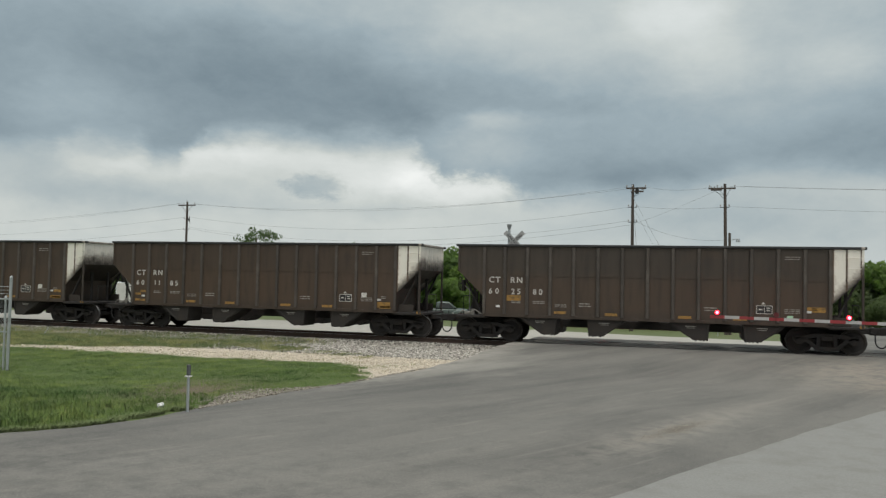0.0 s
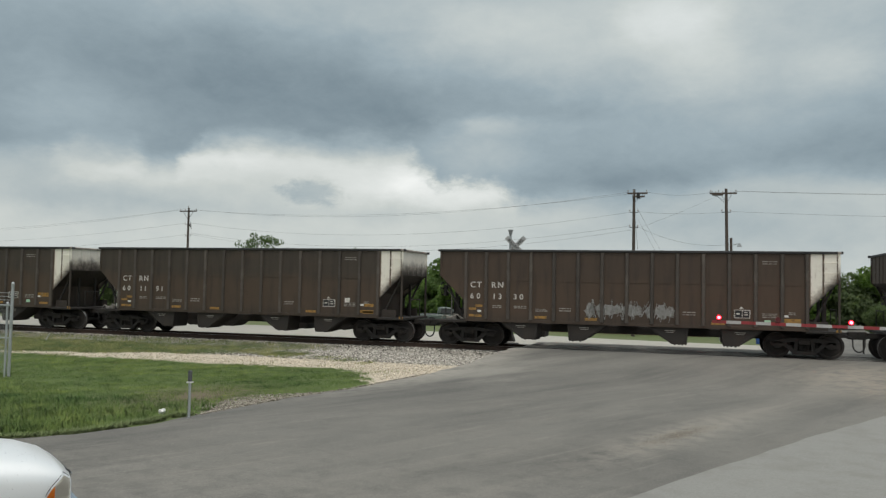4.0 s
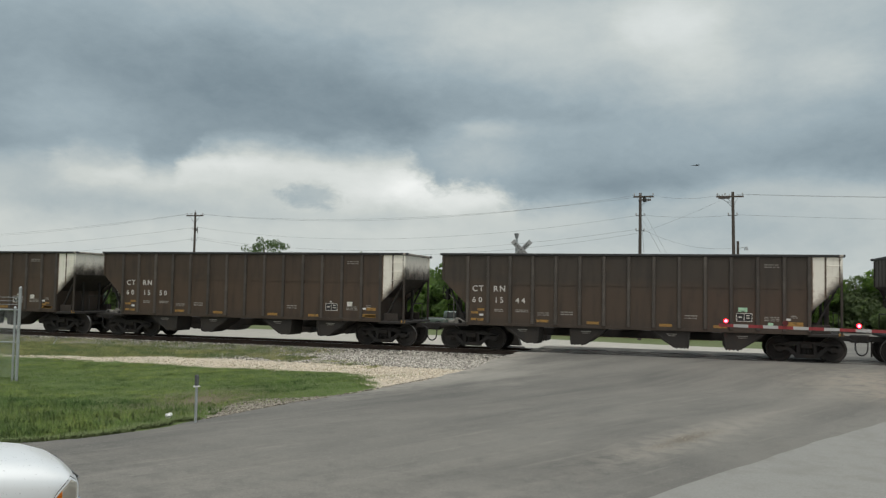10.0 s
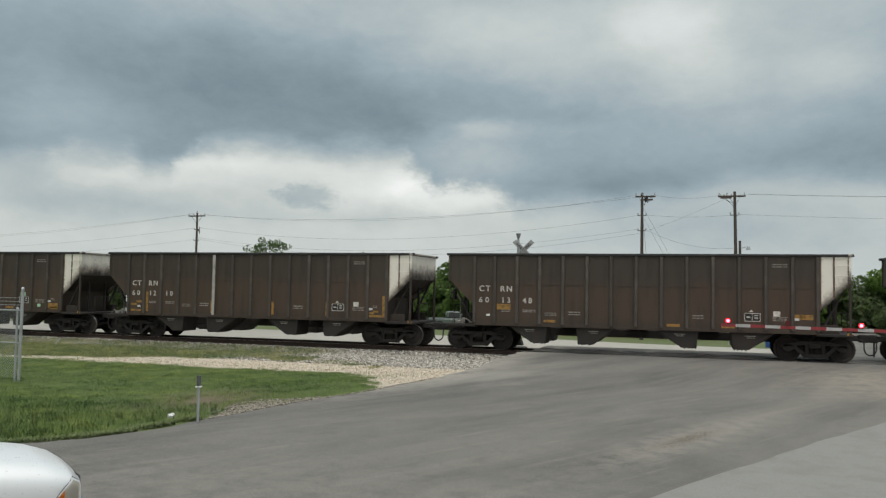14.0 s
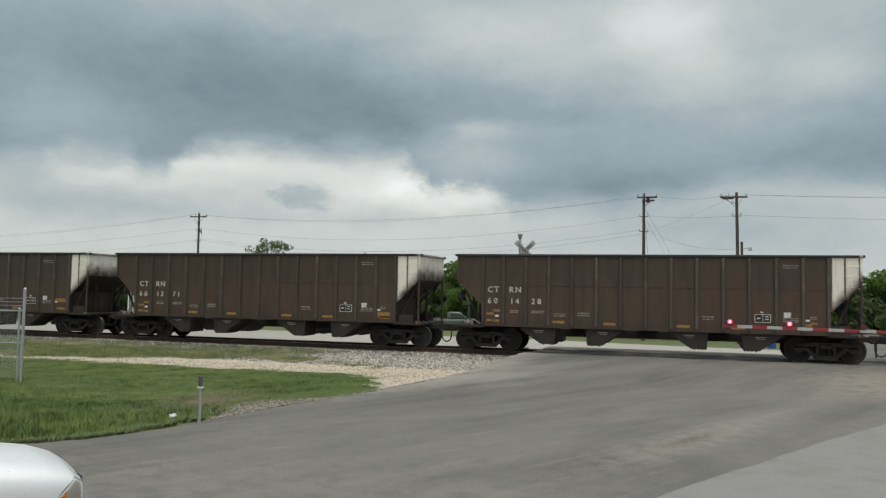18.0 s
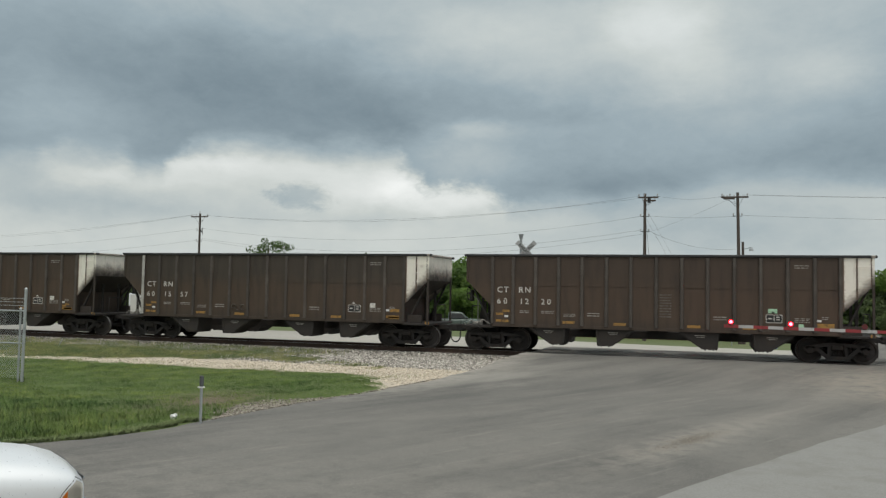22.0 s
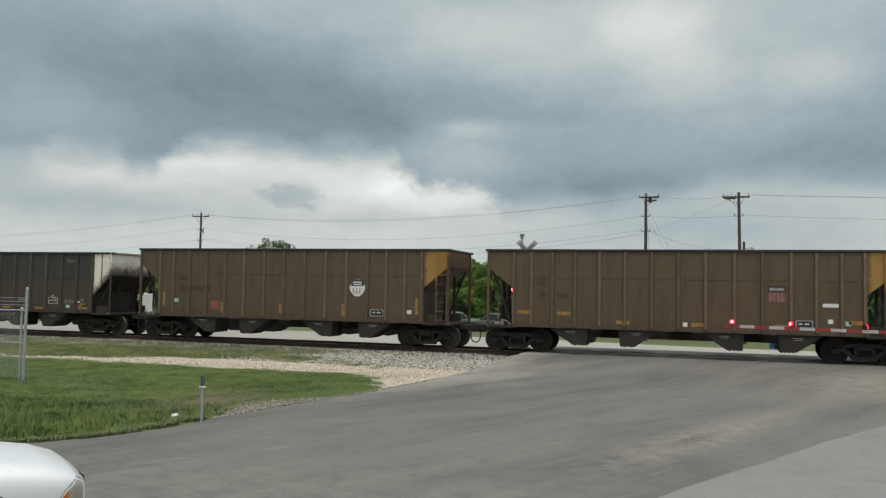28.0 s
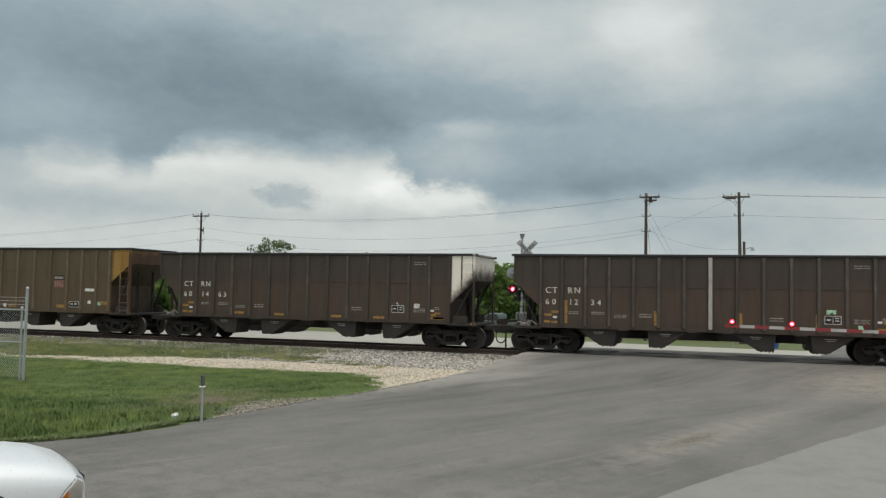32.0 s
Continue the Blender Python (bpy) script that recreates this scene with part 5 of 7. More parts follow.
def dress_grey(car, number, seed, style):
    """Lettering, reflectors and stickers on the side towards the road."""
    rr = random.Random(seed)
    wide = number != "601162"
    write_pair(car, "CT", -6.01, -5.565 if wide else -5.62, 2.32, 0.235)
    write_pair(car, "RN", -5.15, -4.70, 2.32, 0.235)
    for i, (x0, x1) in enumerate(((-6.01, -5.62), (-5.12, -4.77), (-4.28, -3.91))):
        write_pair(car, number[2 * i:2 * i + 2], x0, x1 if wide else x0 + (0.33 if i != 1 else 0.27), 1.885, 0.22)
    bm = blank()
    bars_mark(bm, -5.12, 1.60, 0.36, 2, seed=seed)
    bars_mark(bm, -4.28, 1.60, 0.5, 2, seed=seed + 1)
    bars_mark(bm, -3.42, 1.52, 0.45, 3, 0.022, 0.045, seed=seed + 2)
    bars_mark(bm, -2.52, 1.56, 0.45, 2, 0.04, 0.09, seed=seed + 3)
    bars_mark(bm, 2.0, 1.54, 0.45, 2, 0.04, 0.09, seed=seed + 4)
    bars_mark(bm, 4.72, 1.56, 0.5, 3, 0.03, 0.06, seed=seed + 5)
    bars_mark(bm, 4.72, 3.42, 0.5, 2, 0.03, 0.08, seed=seed + 6)
    bars_mark(bm, 5.6, 1.62, 0.22, 2, 0.03, 0.06, seed=seed + 7)
    part("stencil_text", bm, FADED_MARK, car)["kind"] = "stuff"
    spots = [(-3.45, 1.17), (-1.55, 1.15), (1.1, 1.14), (3.0, 1.14), (5.55, 1.16)] if style != "upright" else []
    for x, z in spots:
        if rr.random() < 0.12:
            continue
        bm = blank()
        mark(bm, x, x + 0.46, z, z + 0.1)
        part("reflector", bm, YELLOW_MARK, car, "yellow reflective strip")
    if style == "upright":
        for x in (-5.28, -1.98, 0.98, 3.5, 6.02):
            bm = blank()
            mark(bm, x, x + 0.11, 1.18, 1.72 if -2 < x < 4 else 2.05)
            part("reflector", bm, YELLOW_MARK, car, "upright yellow reflective strip")
    if style == "patch":
        bm = blank()
        mark(bm, -5.3, -4.75, 1.62, 1.84)
        part("paint_patch", bm, YELLOW_MARK, car, "square of yellow paint")
        bm = blank()
        mark(bm, 5.45, 6.05, 1.50, 1.68)
        part("paint_patch", bm, YELLOW_MARK, car, "square of yellow paint")
    else:
        for q in ((-5.80, -5.52, 1.56, 1.65), (-6.06, -5.77, 1.44, 1.53), (-6.06, -5.84, 1.18, 1.27), (-5.80, -5.55, 1.17, 1.26), *(((5.42, 6.02, 1.19, 1.30), (5.62, 6.02, 1.44, 1.56)), ((5.44, 6.0, 1.20, 1.42),), ((5.45, 5.66, 1.30, 1.38), (5.62, 5.84, 1.37, 1.45), (5.40, 6.0, 1.18, 1.27)))[seed // 10 % 3]):
            bm = blank()
            mark(bm, *q)
            part("paint_patch", bm, YELLOW_MARK, car, "torn yellow reflective patch")
    for x, z in ((-5.72, 1.36), (5.44, 1.47)):
        bm = blank()
        mark(bm, x, x + 0.15, z, z + 0.08, d=0.010)
        part("label_plate", bm, SIGN_WHITE, car)
    # consolidated stencil: a framed black square
    bm = blank()
    prism(bm, [(3.95, 1.74), (4.09, 1.74), (4.02, 1.82)], -1.583, -1.575)
    part("stencil_mark", bm, WHITE_MARK, car)
    bm = blank()
    mark(bm, 3.78, 4.32, 1.40, 1.70, d=0.006)
    p = part("stencil_panel", bm, BLACK_MARK, car, "black stencil panel framed in white")
    bm = blank()
    for a, b, c, d in ((3.78, 4.32, 1.68, 1.70), (3.78, 4.32, 1.40, 1.42), (3.78, 3.80, 1.40, 1.70), (4.30, 4.32, 1.40, 1.70), (4.04, 4.06, 1.40, 1.70), (3.86, 3.98, 1.53, 1.58), (4.12, 4.24, 1.50, 1.55), (4.12, 4.24, 1.60, 1.63)):
        mark(bm, a, b, c, d, d=0.010)
    part("stencil_frame", bm, WHITE_MARK, p)["kind"] = "stuff"
    k = rr.randrange(3)
    bm = blank()
    if k == 0:
        mark(bm, 3.85, 4.15, 1.74, 1.90)
        part("sticker", bm, GREEN_MARK, car, "small pale sticker")
        bm = blank()
        mark(bm, 4.85, 5.02, 1.24, 1.38)
    elif k == 1:
        mark(bm, 4.75, 4.98, 1.60, 1.78)
    else:
        mark(bm, 4.8, 5.0, 1.22, 1.36)
    part("sticker", bm, GREEN_MARK if k != 1 else WHITE_MARK, car, "small pale sticker")


def spray_strokes(bm, x0, x1, z0, z1, n, seed):
    """Loops of sprayed paint."""
    rr = random.Random(seed)
    for i in range(n):
        cx = x0 + (x1 - x0) * (i + 0.5) / n
        w, h = (x1 - x0) / n * 0.48, (z1 - z0) * rr.uniform(0.32, 0.5)
        cz = (z0 + z1) / 2 + rr.uniform(-0.04, 0.04)
        a0, a1 = rr.uniform(0, 2), rr.uniform(4.2, 6.6)
        pts = [(cx + w * math.cos(a0 + (a1 - a0) * k / 14), -1.582, cz + h * math.sin(a0 + (a1 - a0) * k / 14)) for k in range(15)]
        for a, b in zip(pts, pts[1:]):
            bar(bm, a, b, 0.07, 0.012)


def dress_tan(car, emblem, seed):
    bm = blank()
    if emblem == "round":
        o = [(3.31 + 0.34 * math.cos(a) * (0.96 + 0.06 * math.cos(4 * a)), 2.38 + 0.35 * math.sin(a)) for a in [2 * math.pi * k / 20 for k in range(20)]]
        prism(bm, o, -1.583, -1.575)
        sh = part("emblem", bm, SIGN_WHITE, car, "white and black shield emblem")
        bm = blank()
        prism(bm, [(3.02, 2.46), (3.60, 2.46), (3.56, 2.68), (3.31, 2.72), (3.06, 2.68)], -1.587, -1.582)
        part("emblem_field", bm, BLACK_MARK, sh)
        bm = blank()
        for z in (2.50, 2.59):
            mark(bm, 3.12, 3.50, z, z + 0.05, y=-1.587, d=0.004)
        part("emblem_text", bm, SIGN_WHITE, sh)
        bm = blank()
        for x in (3.12, 3.26, 3.40):
            mark(bm, x, x + 0.05, 2.12, 2.38, y=-1.583, d=0.004)
        part("emblem_shading", bm, FADED_MARK, sh)
        for x, z0, z1 in ((-6.05, 1.45, 2.05), (-3.1, 1.24, 1.65), (-0.27, 1.24, 1.67), (2.62, 1.2, 1.7), (5.85, 1.36, 2.0)):
            bm = blank()
            mark(bm, x, x + 0.12, z0, z1)
            part("reflector", bm, YELLOW_MARK, car, "upright yellow reflective strip")
        bm = blank()
        bars_mark(bm, -5.2, 2.6, 0.5, 1, 0.2, seed=1)
        bars_mark(bm, -5.2, 2.14, 1.6, 1, 0.2, seed=2)
        part("faded_lettering", bm, DARK_MARK, car)["kind"] = "stuff"
        bm = blank()
        mark(bm, -5.45, -5.25, 1.62, 1.78)
        part("sticker", bm, GREEN_MARK, car, "pale green sticker")
        bm = blank()
        mark(bm, -3.6, -3.2, 1.36, 1.72)
        part("paint_patch", bm, RED_MARK, car, "faded red paint patch")
    else:
        for k in range(5):
            mark(bm, 3.0 + k * 0.125, 3.07 + k * 0.125, 2.14, 2.48)
        part("emblem", bm, RED_MARK, car, "faded red striped shield emblem")["kind"] = "stuff"
        bm = blank()
        mark(bm, 2.99, 3.59, 2.50, 2.70)
        part("emblem_field", bm, BLACK_MARK, car)
        bm = blank()
        mark(bm, 3.04, 3.54, 2.54, 2.65, d=0.011)
        for k in range(4):
            mark(bm, 3.08 + k * 0.125, 3.11 + k * 0.125, 2.16, 2.46)
        part("emblem_text", bm, FADED_MARK, car)["kind"] = "stuff"
        bm = blank()
        mark(bm, -5.29, -4.95, 2.66, 2.70)
        mark(bm, -5.29, -5.25, 2.66, 2.86)
        mark(bm, -5.06, -5.02, 2.66, 2.86)
        part("faded_lettering", bm, DARK_MARK, car)["kind"] = "stuff"
        write(car, "49", -5.24, 2.12, 0.22, DARK_MARK)
        write(car, "704", -4.52, 2.12, 0.22, DARK_MARK)
        for x, z in ((-6.05, 1.5), (-4.5, 1.48), (-2.3, 1.2), (0.4, 1.18), (3.2, 1.2), (5.6, 1.4)):
            bm = blank()
            mark(bm, x, x + 0.5, z, z + 0.14)
            part("reflector", bm, YELLOW_MARK, car, "yellow reflective strip")
        bm = blank()
        mark(bm, 4.78, 5.29, 1.99, 2.12)
        part("sticker", bm, SIGN_WHITE, car, "torn white sticker")
        for x, z in ((4.95, 1.42), (0.1, 1.18)):
            bm = blank()
            mark(bm, x, x + 0.16, z, z + 0.15)
            part("sticker", bm, SIGN_WHITE, car, "small white sticker")
    bm = blank()
    mark(bm, 3.91, 4.46, 1.24, 1.51, d=0.006)
    p = part("stencil_panel", bm, BLACK_MARK, car, "black stencil panel framed in white")
    bm = blank()
    for a, b, c, d in ((3.91, 4.46, 1.49, 1.51), (3.91, 4.46, 1.24, 1.26), (3.91, 3.93, 1.24, 1.51), (4.44, 4.46, 1.24, 1.51), (4.0, 4.12, 1.36, 1.42), (4.2, 4.34, 1.36, 1.42)):
        mark(bm, a, b, c, d, d=0.010)
    part("stencil_frame", bm, WHITE_MARK, p)["kind"] = "stuff"
    bm = blank()
    mark(bm, 5.5, 5.68, 1.36, 1.52)
    part("sticker", bm, GREEN_MARK if emblem == "bars" else SIGN_WHITE, car)


# the train in order: number, shade, style
TRAIN = (
    ("601245", 0.95, ""), ("601185", 1.0, ""), ("602580", 1.05, "patch"), ("601191", 0.98, ""), ("601330", 1.02, "spray"),
    ("601397", 1.0, ""), ("601550", 0.95, ""), ("601544", 0.97, ""), ("601210", 0.96, "upright"), ("601348", 1.0, "patch"),
    ("601371", 0.95, ""), ("601428", 1.04, ""), ("601557", 1.0, "spray2"), ("601220", 0.98, "spray3"), ("601162", 0.88, ""),
    ("round", 1.0, "tan"), ("bars", 1.05, "tan"), ("601463", 0.98, ""), ("601234", 1.0, "upright"),
)
BROWN, DUSKY = (0.059, 0.038, 0.025), (0.049, 0.037, 0.027)
CARS = []
for k, (number, shade, style) in enumerate(TRAIN):
    tan = style == "tan"
    src = tan_car if tan else grey_car
    car = copy_thing(src, pose(k * PITCH + run(0), 0, 0))
    CARS.append(car)
for src in (grey_car, tan_car):
    for o in [*src.children_recursive, src]:
        bpy.data.objects.remove(o)
rr = random.Random(21)
for k, (number, shade, style) in enumerate(TRAIN):
    car = CARS[k]
    if style == "tan":
        dress_tan(car, number, k)
        base = (0.101, 0.073, 0.040) if number == "bars" else (0.096, 0.071, 0.045)
    else:
        dress_grey(car, number, k * 10, style if style in ("upright", "patch") else "")
        base = BROWN if number in ("601185", "601330", "601397", "601550", "601371", "601428", "601220", "601245") else DUSKY
        base = tuple(v * shade for v in base) if number != "601162" else (0.040, 0.040, 0.038)
    if style.startswith("spray"):
        bm = blank()
        if style == "spray":
            # crowded, jagged letters over thin overlapping fills
            for i in range(11):
                x0 = -1.5 + i * 0.29
                z = rr.uniform(1.28, 1.36)
                pts = [(x0, z)]
                for j in range(5):
                    pts.append((x0 + rr.uniform(-0.08, 0.34), (1.86 if j % 2 == 0 else 1.28) + rr.uniform(-0.14, 0.10)))
                for p, q in zip(pts, pts[1:]):
                    bar(bm, (p[0], -1.584, p[1]), (q[0], -1.584, q[1]), rr.uniform(0.04, 0.08), 0.010)
            for i in range(9):
                cx, w, h = -1.35 + i * 0.36 + rr.uniform(-0.08, 0.08), rr.uniform(0.14, 0.30), rr.uniform(0.18, 0.36)
                corners = sorted(rr.uniform(0, 2 * math.pi) for q in range(9))
                fill = blank()
                prism(fill, [(cx + w * math.cos(a) * rr.uniform(0.7, 1.15), 1.55 + h * math.sin(a) * rr.uniform(0.7, 1.1)) for a in corners], -1.5785 - 0.0006 * i, -1.575)
                part("sprayed_shape", fill, SPRAY_FILL, car, "thin pale sprayed fill")
        elif style == "spray2":
            spray_strokes(bm, -1.7, -1.05, 1.35, 1.62, 3, 8)
        else:
            bars_mark(bm, 0.12, 2.3, 0.42, 9, 0.05, 0.1, 3)
        part("sprayed_tag", bm, SPRAY if style == "spray" else FAINT, car, "strokes of pale sprayed paint")["kind"] = "stuff"
    for o in car.children_recursive:
        o.color = (*base, k / 19)
    pale = {"601210": 5, "601234": 7, "601557": 0}.get(number)
    if pale is not None:
        bm = blank()
        x = GREY_RIBS[pale]
        box(bm, (x - 0.066, -1.66, 1.10), (x + 0.066, -1.651, 3.70))
        part("rib_cover", bm, PALE_STRIP, car, "pale replacement strip on a rib")
    shown = {"601210": "with a bare metal rib", "601330": "with sprayed lettering low on its side", "601162": "with fresh bright lettering"}.get(number)
    if shown:
        car["label"] = "dark brown open hopper car " + shown


# ---- crossing signals ----


FLASHERS = []          # drums added to imitate flashing: the part, its place, and whether it winks second


def flasher(parent, x, y, z, face, mat, wink=None, shell=None, name="flasher_lamp"):
    """A round lamp with a black target, hood and lens; face: -1 looks at the road in front, 1 away."""
    bm = blank()
    rod(bm, (x, y - 0.012, z), (x, y + 0.012, z), 0.25, n=24)
    o = part(name, bm, shell or SIGN_BLACK, parent, "weathered grey signal lamp" if shell else "black round signal lamp")
    bm = blank()
    rod(bm, (x, y, z), (x, y - face * 0.16, z), 0.12, n=16)
    part("lamp_housing", bm, shell or SIGN_BLACK, o)
    bm = blank()
    if wink is None:
        rod(bm, (x, y + face * 0.012, z), (x, y + face * 0.03, z), 0.105, n=18)
        part("lens", bm, mat, o)
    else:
        # drum added for the flashing; its wider dark disc hides the glow when turned
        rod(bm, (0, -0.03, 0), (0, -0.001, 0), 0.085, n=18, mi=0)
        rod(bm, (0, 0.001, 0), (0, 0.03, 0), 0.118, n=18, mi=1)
        FLASHERS.append((part("turning_lens", bm, [RED_GLOW, DARK_LENS], o, "drum glowing on one face, added to imitate flashing"), (x, y - 0.045, z), wink))
    bm = blank()
    n = 10
    for k in range(n):
        a, b = math.pi * k / n, math.pi * (k + 1) / n
        q = [(x + 0.13 * math.cos(a), z + 0.13 * math.sin(a)), (x + 0.13 * math.cos(b), z + 0.13 * math.sin(b)), (x + 0.14 * math.cos(b), z + 0.14 * math.sin(b)), (x + 0.14 * math.cos(a), z + 0.14 * math.sin(a))]
        prism(bm, q, y + face * 0.012, y + face * 0.24)
    part("visor", bm, SIGN_BLACK, o)
    return o


def gate_arm(parent, x0, x1, y, z0, z1, lights, first, wink=False):
    """A striped arm from its tip x0 to its mast x1, with small lamps on top; the tip's burns steadily, the other two wink in turn."""
    d = 1 if x1 > x0 else -1
    length = abs(x1 - x0)
    bm = blank()
    slope = (z1 - z0) / (x1 - x0)
    n = int(length / 0.46) + 1
    core = empty("gate_arm")
    core.parent = parent
    core["label"] = "lowered red and white striped arm"
    for i in range(n):
        a, b = x0 + d * i * 0.46, x0 + d * min(length, (i + 1) * 0.46)
        bm = blank()
        za, zb = z0 + slope * (a - x0), z0 + slope * (b - x0)
        lo, hi = (a, b) if a < b else (b, a)
        zl, zh = (za, zb) if a < b else (zb, za)
        prism(bm, [(lo, zl - 0.05), (hi, zh - 0.05), (hi, zh + 0.05), (lo, zl + 0.05)], y - 0.02, y + 0.02)
        part("stripe", bm, ARM_RED if (i + first) % 2 else ARM_WHITE, core)
    for i, x in enumerate(lights):
        z = z0 + slope * (x - x0) + 0.05
        bm = blank()
        box(bm, (x - 0.05, y - 0.05, z), (x + 0.05, y + 0.05, z + 0.045), 0.01)
        l = part("arm_lamp", bm, SIGN_BLACK, core, "small lit red lamp")
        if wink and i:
            # an added drum turns to imitate flashing: one half glows, the other is dark
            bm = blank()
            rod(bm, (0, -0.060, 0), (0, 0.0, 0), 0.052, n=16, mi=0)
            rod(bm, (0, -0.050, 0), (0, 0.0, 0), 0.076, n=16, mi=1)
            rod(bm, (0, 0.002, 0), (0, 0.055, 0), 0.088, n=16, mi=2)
            o = part("turning_lens", bm, [RED_GLOW, RED_BLOOM, DARK_LENS], l, "drum glowing on one half, added to imitate flashing")
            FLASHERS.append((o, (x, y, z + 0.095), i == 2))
            continue
        bm = blank()
        rod(bm, (x, y - 0.062, z + 0.095), (x, y + 0.062, z + 0.095), 0.05, n=16)
        part("lens", bm, RED_GLOW, l)
        # wider glowing ring imitates the lamp's bloom
        bm = blank()
        rod(bm, (x, y - 0.05, z + 0.095), (x, y + 0.05, z + 0.095), 0.078, n=16)
        part("lamp_ring", bm, RED_BLOOM, l)
    return core


def gate_drive(parent, x, y, z, d):
    bm = blank()
    box(bm, (x - 0.24, y - 0.22, z - 0.35), (x + 0.24, y + 0.22, z + 0.35), 0.03)
    part("gate_motor", bm, BOX_GREY, parent, "weathered grey gate motor box")
    bm = blank()
    for s in (-1, 1):
        bar(bm, (x, y + s * 0.28, z), (x + d * 1.1, y + s * 0.28, z - 0.12), 0.05, 0.1)
        box(bm, (x + d * 0.9 - 0.18, y + s * 0.28 - 0.05, z - 0.42), (x + d * 0.9 + 0.18, y + s * 0.28 + 0.05, z + 0.05), 0.02)
    part("counterweight", bm, GRIMY_STEEL, parent)


BOX_GREY = surface("weathered_box_grey", (0.17, 0.175, 0.175), 0.6, 0.2, 0.2, 3.0, 24.0, (0.09, 0.085, 0.08), 0.5, 0.1)
BUCK_TURN = 12.0
DIRTY_SIGN = surface("dirty_white_sign", (0.38, 0.38, 0.37), 0.6, 0, 0.1, 6.0, 40.0, (0.25, 0.3, 0.29), 0.4, 0.03)


def crossing_signal(x, y, ground, label, arm_to, arm_z, lamps, flash_at):
    s = tagged(empty("crossing_signal"), label, "crossing signal", "crossing signals")
    bm = blank()
    box(bm, (x - 0.4, y - 0.4, ground - 0.3), (x + 0.4, y + 0.4, ground + 0.03), 0.03)
    part("foundation", bm, GRIMY_STEEL, s, "dark stained foundation block")
    bm = blank()
    prism(bm, [(x - 0.28, ground + 0.1), (x + 0.28, ground + 0.1), (x + 0.13, ground + 0.55), (x - 0.13, ground + 0.55)], y - 0.2, y + 0.2)
    part("junction_base", bm, GRIMY_STEEL, s, "dark cast junction base")
    bm = blank()
    rod(bm, (x, y, ground + 0.5), (x, y, 4.72), 0.062, n=14)
    part("mast", bm, GALVANISED, s)
    # bell on the mast's head
    bm = blank()
    rod(bm, (x, y, 4.70), (x, y, 4.80), 0.05, n=14)
    rod(bm, (x, y, 4.80), (x, y, 5.02), 0.07, 0.12, n=16)
    part("bell", bm, GALVANISED, s)
    # crossbuck
    for a, word in ((45, "RAILROAD"), (-45, "CROSSING")):
        bm = blank()
        box(bm, (-0.60, -0.006, -0.11), (0.60, 0.006, 0.11), 0.004)
        blade = part("crossbuck_blade", bm, DIRTY_SIGN, s, "white crossbuck blade")
        blade.matrix_basis = pose(x + 0.24, y, 4.24, 0, 0, BUCK_TURN) @ pose(0, -0.075 - (0.014 if a > 0 else 0), 0, 0, a, 0)
        me = lettering(word, 0.135).copy()
        me.materials.append(SIGN_BLACK)
        w = max(v.co.x for v in me.vertices)
        t = new("word", me)
        t.parent = blade
        t.matrix_basis = pose(-w / 2, -0.009, -0.066)
    for i, (dx, face) in enumerate(flash_at):
        flasher(s, x + dx, y + face * 0.10, 2.45, face, RED_LENS, None if face > 0 else i == 1)
    bm = blank()
    rod(bm, (x - 0.42, y, 2.45), (x + 0.42, y, 2.45), 0.03, n=8)
    part("lamp_bracket", bm, GALVANISED, s)
    for dx in (-0.5, -0.22):
        flasher(s, x + dx, y + 0.14, 3.2, 1, RED_LENS, None, GALVANISED)
    bm = blank()
    rod(bm, (x - 0.6, y, 3.2), (x, y, 3.2), 0.03, n=8)
    part("lamp_bracket", bm, GALVANISED, s)
    d = 1 if arm_to > x else -1
    gate_drive(s, x, y, arm_z[1], -d)
    gate_arm(s, arm_to, x + d * 0.25, y - 0.32, arm_z[0], arm_z[1], lamps, 1, True)
    return s


crossing_signal(9.9, -3.58, -0.3, "near railway crossing signal with a lowered striped arm", 0.78, (1.335, 1.22), (1.0, 2.84, 5.02), ((-0.38, -1), (0.38, -1), (-0.38, 1), (0.38, 1)))
crossing_signal(-7.92, 4.6, -0.25, "far railway crossing signal with crossbuck, bell and lowered arm", 0.22, (1.06, 1.02), (0.0, -2.17, -4.2), ((-0.38, -1), (0.38, -1), (-0.38, 1), (0.38, 1)))

for x, y in ((7.02, 5.0), (-8.72, 5.0)):
    bm = blank()
    box(bm, (x - 0.035, y - 0.012, -0.45), (x + 0.035, y + 0.012, 0.62), 0.004)
    tagged(obj("delineator_post", bm, GRIMY_STEEL), "thin dark marker post beside the far road", "post", "marker posts")


# ---- utility poles and lines ----
POLES = {"left": (-49.64, 41.28, 9.92), "mid": (-3.98, 31.34, 9.99), "right": (2.68, 31.32, 9.95), "far_left": (-118.0, 62.0, 9.0), "far_right": (62.0, 26.0, 10.2)}


def insulators(parent, pts):
    for p in pts:
        bm = blank()
        rod(bm, p, (p[0], p[1], p[2] + 0.1), 0.02, n=6)
        rod(bm, (p[0], p[1], p[2] + 0.08), (p[0], p[1], p[2] + 0.2), 0.055, 0.04, n=8)
        part("insulator", bm, PORCELAIN, parent)


